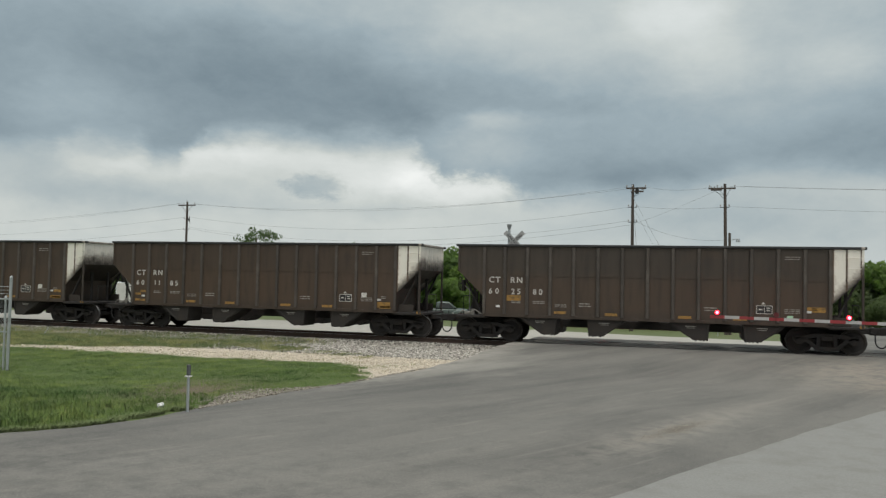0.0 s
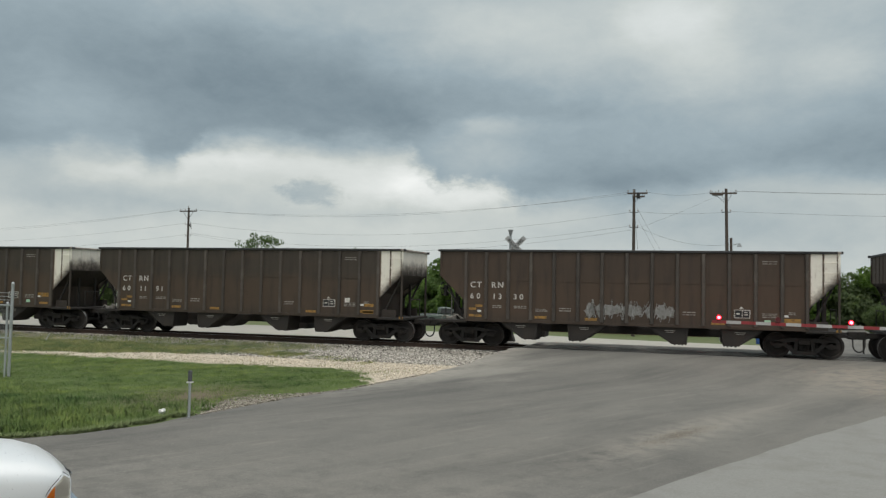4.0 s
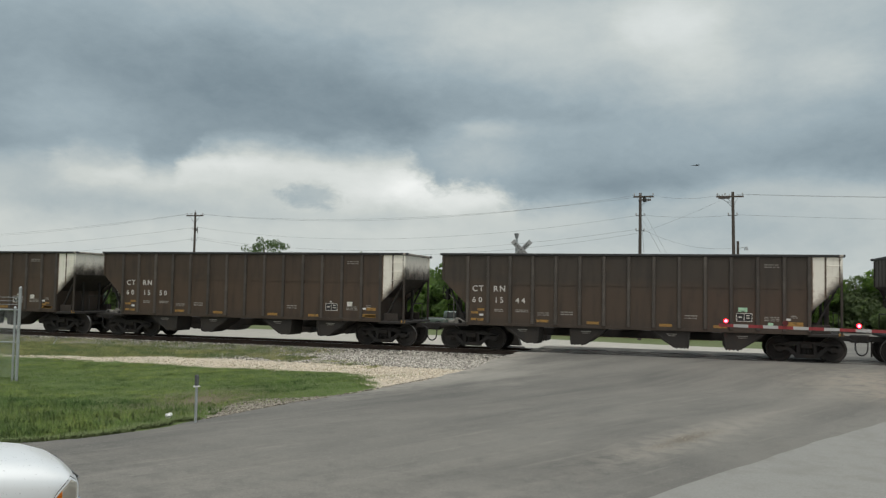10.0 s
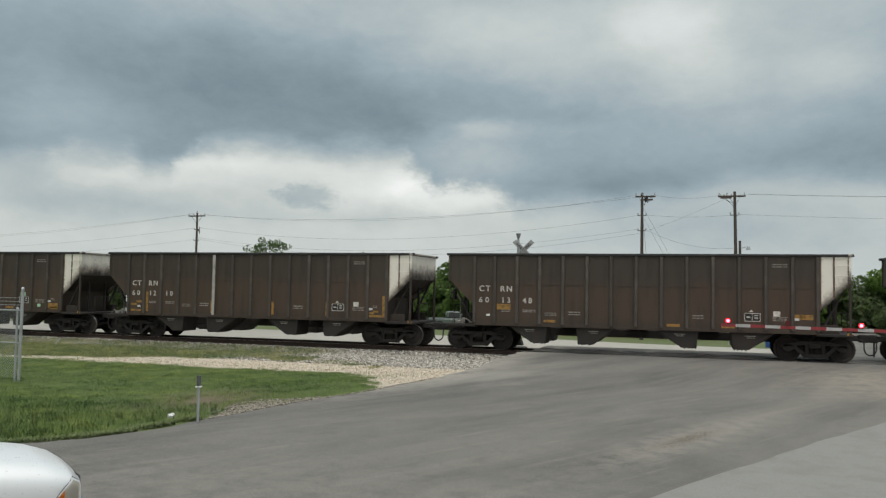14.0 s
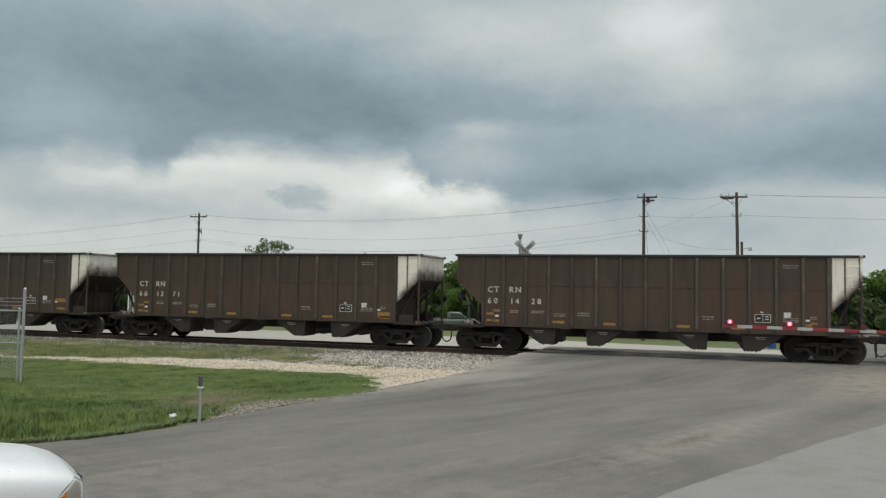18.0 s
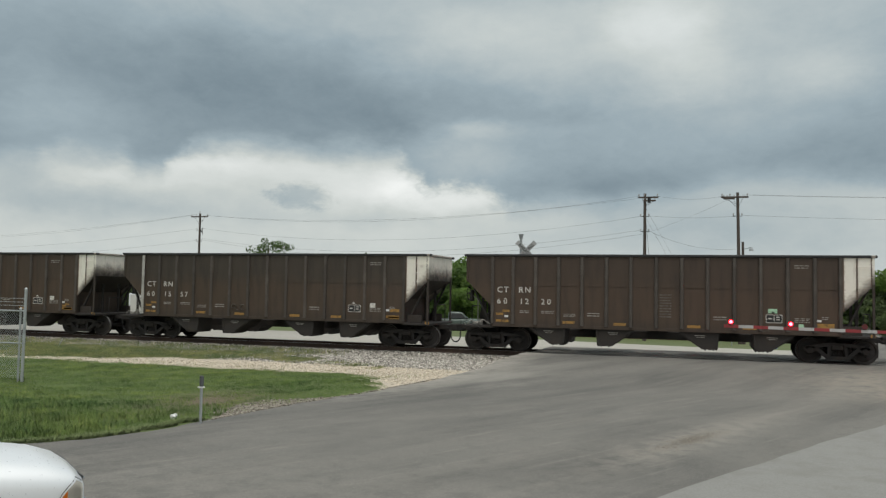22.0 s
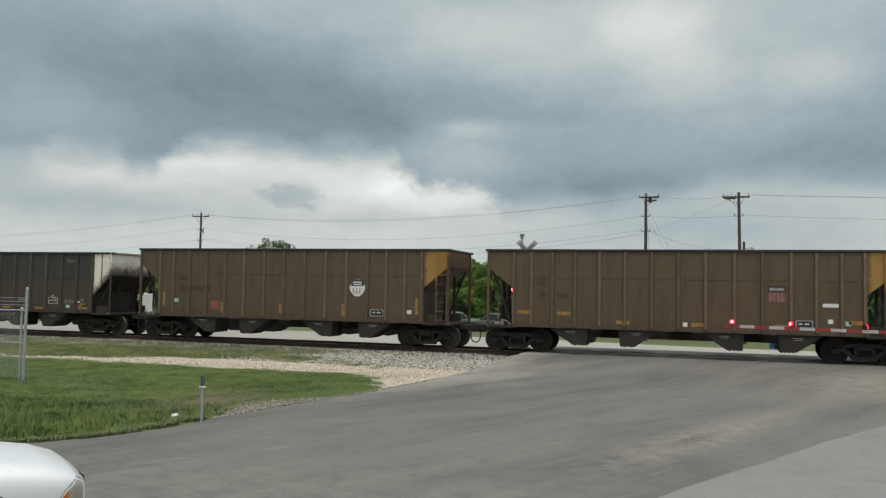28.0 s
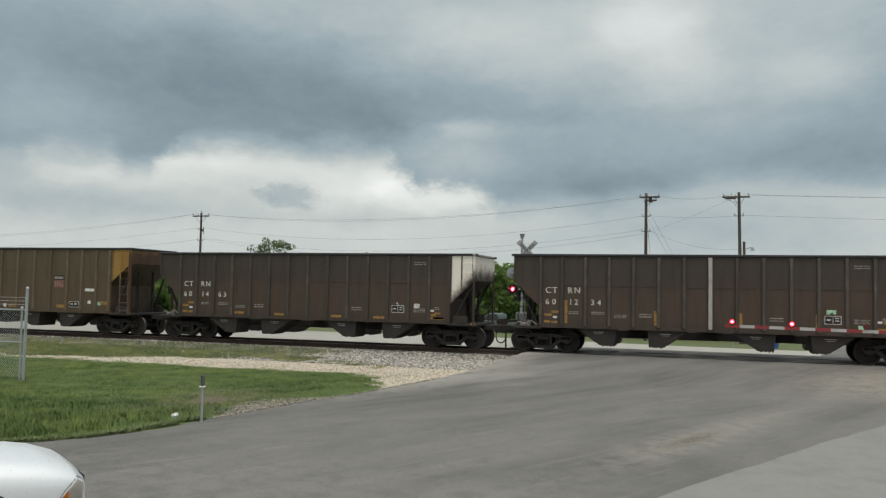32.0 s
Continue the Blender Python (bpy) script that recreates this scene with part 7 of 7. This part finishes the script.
def make_pickup(label, paint, seed=0):
    """A pickup truck, nose to +x, standing on z = 0."""
    t = tagged(empty("pickup_truck"), label, "pickup truck")
    shape = [(-2.62, 0.80, 0.50, 0.98, 0.35), (-2.55, 0.86, 0.42, 1.02, 0.3), (-0.75, 0.88, 0.36, 1.03, 0.28), (0.75, 0.88, 0.36, 1.06, 0.36), (1.2, 0.88, 0.38, 1.055, 0.42), (1.7, 0.87, 0.40, 1.02, 0.48), (2.05, 0.84, 0.42, 0.965, 0.52), (2.28, 0.78, 0.44, 0.885, 0.54), (2.40, 0.70, 0.46, 0.80, 0.56)]

    def wing(x, z):
        """Half width of the body at a place along it and a height."""
        xs = [q[0] for q in shape]
        w, z0, z1, e = (float(np.interp(x, xs, [q[i] for q in shape])) for i in (1, 2, 3, 4))
        v = min(0.999, abs((z - (z0 + z1) / 2) / ((z1 - z0) / 2)))
        return w * (1 - v ** (2 / e)) ** (e / 2)

    bm = blank()
    loft(bm, shape, 44)
    part("body", bm, paint, t, smooth=True)
    bm = blank()
    loft(bm, [(0.62, 0.70, 0.90, 1.085, 0.9), (1.1, 0.70, 0.89, 1.085, 0.9), (1.6, 0.67, 0.85, 1.05, 0.9), (2.0, 0.60, 0.80, 0.988, 0.9), (2.2, 0.50, 0.75, 0.918, 0.9), (2.37, 0.34, 0.70, 0.79, 0.9)], 28)
    part("hood", bm, paint, t, smooth=True)
    bm = blank()
    loft(bm, [(-1.0, 0.78, 0.95, 1.06, 0.35), (-0.95, 0.74, 0.98, 1.58, 0.35), (-0.7, 0.68, 0.98, 1.66, 0.35), (0.0, 0.68, 0.98, 1.66, 0.35), (0.25, 0.70, 0.98, 1.58, 0.35), (0.85, 0.78, 0.96, 1.06, 0.35)], 28)
    cab = part("cab", bm, paint, t, smooth=True)
    for s in (-1, 1):
        bm = blank()
        prism(bm, [(-0.80, 1.10), (0.52, 1.10), (0.12, 1.54), (-0.72, 1.56)], s * 0.765, s * 0.73)
        part("side_window", bm, DARK_GLASS, cab)
        bm = blank()
        prism(bm, [(0.05, 0.98), (0.12, 0.98), (0.12, 0.48), (0.05, 0.48)], s * 0.893, s * 0.885)
        part("door_gap", bm, BLACK_TRIM, t)
        bm = blank()
        box(bm, (0.55, s * 0.98 - 0.09, 1.02), (0.68, s * 0.98 + 0.09, 1.17), 0.03)
        part("mirror", bm, BLACK_TRIM, t)
        # wrap-round head lamp with an amber corner, following the wing's curve
        hl = None
        for nm, mt, xa, xb, dz, off in (("headlight", BLACK_TRIM, 2.13, 2.385, 0.0, 0.004), ("bezel", SILVER, 2.136, 2.384, -0.007, 0.007), ("lens", LENS, 2.215, 2.378, -0.026, 0.011), ("turn_signal", AMBER, 2.158, 2.228, -0.030, 0.0125)):
            bm = blank()
            k = 9
            grid = []
            for i in range(k):
                x = xa + (xb - xa) * i / (k - 1)
                zt, zb = min(0.55 + 0.21 * math.sqrt(max(0.0, (x - 2.13) / 0.12)), 0.70 + (x - 2.08) * 0.5, float(np.interp(x, [q[0] for q in shape], [q[3] for q in shape])) - 0.045) + dz, 0.54 - dz
                grid.append([bm.verts.new((x + off * 0.6, s * (wing(x, zb + (zt - zb) * q / 6) + off), zb + (zt - zb) * q / 6)) for q in range(7)])
            for r0, r1 in zip(grid, grid[1:]):
                for q in range(6):
                    bm.faces.new((r0[q], r0[q + 1], r1[q + 1], r1[q]))
            bmesh.ops.solidify(bm, geom=bm.faces[:], thickness=0.004)
            bmesh.ops.recalc_face_normals(bm, faces=bm.faces[:])
            o = part(nm, bm, mt, hl or t, smooth=True)
            hl = hl or o
    bm = blank()
    vs = [bm.verts.new(v) for v in ((0.84, -0.66, 1.06), (0.84, 0.66, 1.06), (0.28, 0.58, 1.57), (0.28, -0.58, 1.57))]
    f = bm.faces.new(vs)
    bmesh.ops.solidify(bm, geom=[f], thickness=0.012)
    bmesh.ops.translate(bm, verts=bm.verts[:], vec=(0.03, 0, 0.03))
    part("windscreen", bm, DARK_GLASS, cab)
    bm = blank()
    box(bm, (2.30, -0.54, 0.56), (2.43, 0.54, 0.80), 0.03)
    g = part("grille", bm, BLACK_TRIM, t)
    bm = blank()
    for z in (0.60, 0.67, 0.74):
        box(bm, (2.42, -0.52, z), (2.44, 0.52, z + 0.02))
    part("grille_trim", bm, CHROME, g)
    bm = blank()
    box(bm, (2.28, -0.86, 0.36), (2.52, 0.86, 0.54), 0.05)
    part("front_bumper", bm, CHROME, t)
    bm = blank()
    box(bm, (-2.75, -0.86, 0.42), (-2.58, 0.86, 0.56), 0.03)
    part("rear_bumper", bm, CHROME, t)
    bm = blank()
    box(bm, (-2.45, -0.72, 0.98), (-1.05, 0.72, 1.045), 0.02)
    part("bed_cover", bm, BLACK_TRIM, t)
    for x in (-1.55, 1.45):
        for s in (-1, 1):
            bm = blank()
            rod(bm, (0, -0.11, 0), (0, 0.11, 0), 0.35, n=24)
            w = part("wheel", bm, RUBBER, t)
            w.matrix_basis = pose(x, s * 0.80, 0.35)
            bm = blank()
            rod(bm, (0, s * 0.10, 0), (0, s * 0.125, 0), 0.21, 0.19, n=18)
            for k in range(5):
                a = 1.257 * k
                bar(bm, (0, s * 0.128, 0), (0.18 * math.cos(a), s * 0.128, 0.18 * math.sin(a)), 0.05, 0.02)
            part("rim", bm, GALVANISED, w)
            bm = blank()
            rod(bm, (x, s * 0.80, 0.37), (x, s * 0.894, 0.37), 0.42, n=24)
            part("wheel_arch", bm, BLACK_TRIM, t)
    return t


PICKUP = make_pickup("silver pickup truck drawn up at the roadside", SILVER)
PICKUP_AT, PICKUP_TURN = Vector((-7.74, -27.78, -0.325)), 52.0
white_truck = make_pickup("grey pickup truck parked beyond the track", GREY_CAR)
white_truck.matrix_basis = pose(-17.2, 37.0, float(ground_z(-17.2, 37.0)), 0, 0, 165)
copy_thing(white_truck, pose(-20.6, 38.5, float(ground_z(-20.6, 38.5)), 0, 0, 20))


def trailer(x, y, w, h, rz):
    z = float(ground_z(x, y))
    t = tagged(empty("cargo_trailer", pose(x, y, z, 0, 0, rz)), "white box trailer parked on the lot", "trailer", "parked trailers")
    bm = blank()
    box(bm, (-w / 2, -1.1, 0.55), (w / 2, 1.1, 0.55 + h), 0.05)
    b = part("body", bm, WHITE_PAINT, t)
    bm = blank()
    box(bm, (w / 2, -0.95, 0.65), (w / 2 + 0.03, 0.95, 0.45 + h), 0.01)
    part("door", bm, TRIM, b)
    bm = blank()
    bar(bm, (-w / 2, 0, 0.5), (-w / 2 - 1.3, 0, 0.5), 0.1, 0.1)
    part("tow_bar", bm, GRIMY_STEEL, t)
    for s in (-1, 1):
        bm = blank()
        rod(bm, (0.2, s * 1.0, 0.34), (0.2, s * 1.2, 0.34), 0.34, n=20)
        part("wheel", bm, RUBBER, t)
        bm = blank()
        bar(bm, (-w / 2 - 0.9, s * 0.12, 0.0), (-w / 2 - 0.9, s * 0.12, 0.5), 0.05, 0.05)
        part("jack_leg", bm, GRIMY_STEEL, t)


trailer(-55.4, 39.7, 4.2, 2.15, -53)


def shed():
    """A long open-country shed with a pale roof."""
    h = tagged(empty("storage_shed", pose(-67.2, 42.0, float(ground_z(-67.2, 42.0)), 0, 0, 32)), "long low shed with a white metal roof and green walls", "shed")
    for lo, hi in (((-4.6, -2.0, 0), (4.6, -1.9, 2.3)), ((-4.6, 1.9, 0), (4.6, 2.0, 2.3)), ((-4.6, -1.9, 0), (-4.5, 1.9, 2.3)), ((4.5, -1.9, 0), (4.6, 1.9, 2.3))):
        bm = blank()
        box(bm, lo, hi)
        part("wall", bm, SHED_GREEN, h)
    for s in (-1, 1):
        bm = blank()
        prism(bm, [(s * 2.25, 2.24), (0, 3.0), (0, 3.05), (s * 2.25, 2.30)], -4.8, 4.8, axis="x")
        part("roof", bm, WHITE_PAINT, h, "white corrugated metal roof")
    for x in (-2.4, 0.6, 3.2):
        bm = blank()
        box(bm, (x - 0.5, -2.03, 0.0 if x > 3 else 1.0), (x + 0.5, -1.995, 2.0), 0.01)
        part("door" if x > 3 else "window", bm, BLACK_TRIM if x > 3 else DARK_GLASS, h)


SHED_GREEN = surface("green_metal_siding", (0.055, 0.105, 0.075), 0.6, 0, 0.2, 0.8, 12, (0.08, 0.11, 0.09), 0.4, 0.1)
shed()


# ---- this side of the track ----


def fence():
    """End of a chain-link fence with barbed strands."""
    f = tagged(empty("chain_link_fence"), "galvanised chain-link fence end beside the grass", "fence")
    x, y, g = -18.12, -14.3, float(ground_z(-18.12, -14.3))
    for i, px2 in enumerate((x, x - 0.14, x - 3.0, x - 6.0)):
        bm = blank()
        top = 2.18 if i != 1 else 1.62
        rod(bm, (px2, y, g - 0.2), (px2 + (0.02 if i == 0 else 0), y, top), 0.042 if i == 0 else 0.03, n=10)
        p = part("post", bm, GALVANISED, f)
        bm = blank()
        rod(bm, (px2 + (0.02 if i == 0 else 0), y, top), (px2 + (0.02 if i == 0 else 0), y, top + 0.05), 0.05, 0.02, n=10)
        part("post_cap", bm, GALVANISED, p)
    for z in (1.57, 0.66):
        bm = blank()
        rod(bm, (x - 6.0, y, z), (x, y, z), 0.024, n=8)
        part("rail", bm, GALVANISED, f)
    for z in (1.72, 1.82, 1.92):
        bm = blank()
        rod(bm, (x - 6.0, y, z), (x, y, z), 0.006, n=4)
        for k in range(40):
            rod(bm, (x - 0.1 - k * 0.15, y, z - 0.02), (x - 0.1 - k * 0.15 + 0.01, y, z + 0.02), 0.004, n=4)
        part("barbed_strand", bm, GALVANISED, f)
    bm = blank()
    z0, z1, s = g + 0.1, 1.57, 0.075
    hgt = z1 - z0
    k = -int(hgt / s) - 1
    while k * s < 6.0:
        for d in (-1, 1):
            a, b = k * s, k * s + hgt
            za, zb = (z0, z1) if d > 0 else (z1, z0)
            lo, hi = max(0.0, a), min(6.0, b)
            if hi > lo:
                t0, t1 = (lo - a) / hgt, (hi - a) / hgt
                p, q = Vector((x - lo, y, za + (zb - za) * t0)), Vector((x - hi, y, za + (zb - za) * t1))
                n = (q - p).normalized().cross(Vector((0, 1, 0))) * 0.0028
                o = Vector((0, 0.003 * d, 0))
                bm.faces.new([bm.verts.new(v) for v in (p - n + o, q - n + o, q + n + o, p + n + o)])
        k += 1
    m = part("chain_link", bm, GALVANISED, f)
    m["kind"] = "stuff"


fence()

mp = tagged(empty("marker_post"), "short galvanised marker post with a dark sleeve", "post")
g = float(ground_z(-9.35, -18.88))
bm = blank()
rod(bm, (-9.32, -18.88, g - 0.2), (-9.32, -18.88, 0.40), 0.028, n=10)
part("pipe", bm, GALVANISED, mp)
bm = blank()
box(bm, (-9.355, -18.915, 0.385), (-9.285, -18.845, 0.60), 0.015)
part("sleeve", bm, surface("dark_grey_plastic", (0.085, 0.088, 0.09), 0.6, 0, 0.2, 4, 30, (0.15, 0.15, 0.15), 0.4, 0.1), mp, "dark grey sleeve")
bm = blank()
box(bm, (-9.37, -18.93, 0.36), (-9.27, -18.83, 0.385), 0.004)
part("collar", bm, SIGN_WHITE, mp)

bm = blank()
r2 = bmesh.ops.create_icosphere(bm, subdivisions=2, radius=0.09)
for v in r2["verts"]:
    v.co *= 0.75 + 0.5 * noise.noise(v.co * 22)
    v.co.z *= 0.8
bmesh.ops.translate(bm, verts=bm.verts[:], vec=(-9.98, -18.8, float(ground_z(-9.98, -18.8)) + 0.10))
tagged(obj("paper_litter", bm, SIGN_WHITE), "crumpled white paper lying in the grass", "litter")

bm = blank()
bar(bm, (-26.6, -3.6, -0.40), (-26.35, -3.6, -0.02), 0.05, 0.02)
tagged(obj("survey_stake", bm, SIGN_WHITE), "small leaning white stake near the track", "stake")


# ---- a bird ----
BIRD = ((-16.92, -14.04, 7.59), (-10.16, -9.53, 6.62), (0.04, -7.36, 6.2))
bird = tagged(empty("bird"), "small dark bird in gliding flight", "bird")
FEATHER = surface("dark_feathers", (0.03, 0.028, 0.027), 0.8, 0, 0.3, 20, 60, None, 0, 0.1)
bm = blank()
loft(bm, [(-0.10, 0.004, -0.002, 0.006, 1), (-0.05, 0.022, -0.012, 0.016, 1), (0.02, 0.026, -0.02, 0.02, 1), (0.06, 0.02, -0.012, 0.018, 1), (0.09, 0.006, 0.0, 0.008, 1)], 10)
part("body", bm, FEATHER, bird, smooth=True)
for s in (-1, 1):
    bm = blank()
    o = [(0.05, s * 0.015), (0.065, s * 0.07), (0.03, s * 0.17), (-0.03, s * 0.2), (-0.005, s * 0.1), (-0.02, s * 0.015)]
    prism(bm, o, 0.006, 0.012, axis="z")
    part("wing", bm, FEATHER, bird)
bm = blank()
prism(bm, [(-0.08, -0.01), (-0.08, 0.01), (-0.16, 0.03), (-0.14, 0.0), (-0.16, -0.03)], 0.0, 0.005, axis="z")
part("tail", bm, FEATHER, bird)
bird.scale = (0.9, 0.9, 0.9)


# ---- cloud cover in view, drifting slowly ----
def cloud_cover():
    bm = blank()
    R = 3000.0
    azs = np.radians(np.arange(SKY_AZ - 72, SKY_AZ + 72.1, 4))
    els = np.radians(np.arange(-3, 46.1, 3.5))
    rows = [[bm.verts.new((R * math.sin(a) * math.cos(e), R * math.cos(a) * math.cos(e), R * math.sin(e))) for a in azs] for e in els]
    for r0, r1 in zip(rows, rows[1:]):
        for k in range(len(azs) - 1):
            bm.faces.new((r0[k], r0[k + 1], r1[k + 1], r1[k]))
    mat = bpy.data.materials.new("cloud_cover")
    mat.use_nodes = True
    t = mat.node_tree
    t.nodes.clear()
    out, em, co, grp = t.nodes.new("ShaderNodeOutputMaterial"), t.nodes.new("ShaderNodeEmission"), t.nodes.new("ShaderNodeTexCoord"), t.nodes.new("ShaderNodeGroup")
    grp.node_tree = CLOUDS
    t.links.new(co.outputs["Object"], grp.inputs[0])
    t.links.new(grp.outputs[0], em.inputs[0])
    t.links.new(em.outputs[0], out.inputs[0])
    return tagged(obj("backdrop_clouds", bm, mat, smooth=True), "grey overcast cloud cover with dark banks", "sky", kind="structure")


SKY = cloud_cover()


# ---- what moves ----


def motions():
    """The train runs past, its wheels turn, a car draws up, a bird crosses, the clouds drift."""
    step = 2 / FPS
    for k, car in enumerate(CARS):
        walk(car, [(t, pose(k * PITCH + run(t), 0, 0)) for t in range(0, 33, 2)])
        # the wheels turn while the car is before the camera
        ts = [i * step for i in range(int(SECONDS / step) + 1) if -38 < k * PITCH + run(i * step) < 26]
        turn = [(t, -math.degrees((k * PITCH + run(t)) / WHEEL_R)) for t in ts]
        if not turn:
            continue
        if turn[0][0] > 0:
            turn.insert(0, (0.0, turn[0][1]))
        if turn[-1][0] < SECONDS:
            turn.append((SECONDS, turn[-1][1]))
        for bogie in [c for c in car.children if c.name.startswith("bogie")]:
            for ws in [c for c in bogie.children if c.name.startswith("wheelset")]:
                x = ws.location.x
                walk(ws, [(t, pose(x, 0, WHEEL_R, 0, -a, 0)) for t, a in turn])
    # the pickup rolls up and stops
    ahead = Vector((math.cos(radians(PICKUP_TURN)), math.sin(radians(PICKUP_TURN)), 0))
    stops = ((0.0, -1.75), (0.4, -1.2), (0.8, -0.56), (1.0, -0.33), (1.25, -0.1), (1.5, 0.0), (2.0, 0.0), (32.0, 0.0))
    rows = []
    for t, s in stops:
        p = PICKUP_AT + ahead * s
        rows.append((t, pose(p.x, p.y, p.z, 0, 0, PICKUP_TURN)))
    walk(PICKUP, rows)
    for w in [c for c in PICKUP.children if c.name.startswith("wheel") and not c.name.startswith("wheel_")]:
        p = w.location.copy()
        walk(w, [(t, pose(p.x, p.y, p.z, 0, math.degrees(s / 0.35), 0)) for t, s in stops])
    # the added drums turn, so the crossing lamps seem to flash in turn
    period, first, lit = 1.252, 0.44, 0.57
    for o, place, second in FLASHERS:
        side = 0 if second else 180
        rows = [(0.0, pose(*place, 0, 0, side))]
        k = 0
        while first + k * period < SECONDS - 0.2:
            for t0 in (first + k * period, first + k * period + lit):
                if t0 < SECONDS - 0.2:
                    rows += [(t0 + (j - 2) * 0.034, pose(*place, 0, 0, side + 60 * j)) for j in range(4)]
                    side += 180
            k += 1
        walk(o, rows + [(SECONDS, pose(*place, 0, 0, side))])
    # a bird flies past
    walk(bird, [(0.0, pose(-140, 0, 12, 0, 0, 10)), (8.0, pose(-42, -14, 9.6, 0, 0, 12)), (9.0, pose(*BIRD[0], 0, 0, 12)), (9.5, pose(*BIRD[1], 8, 0, 14)), (10.0, pose(*BIRD[2], 0, 0, 10)), (11.0, pose(26, -2, 7.6, 0, 0, 10)), (32.0, pose(330, 40, 14, 0, 0, 10))])
    walk(SKY, [(0.0, pose(0, 0, 0, 0, 0, -1.35)), (16.0, pose(0, 0, 0)), (32.0, pose(0, 0, 0, 0, 0, 1.35))])


motions()
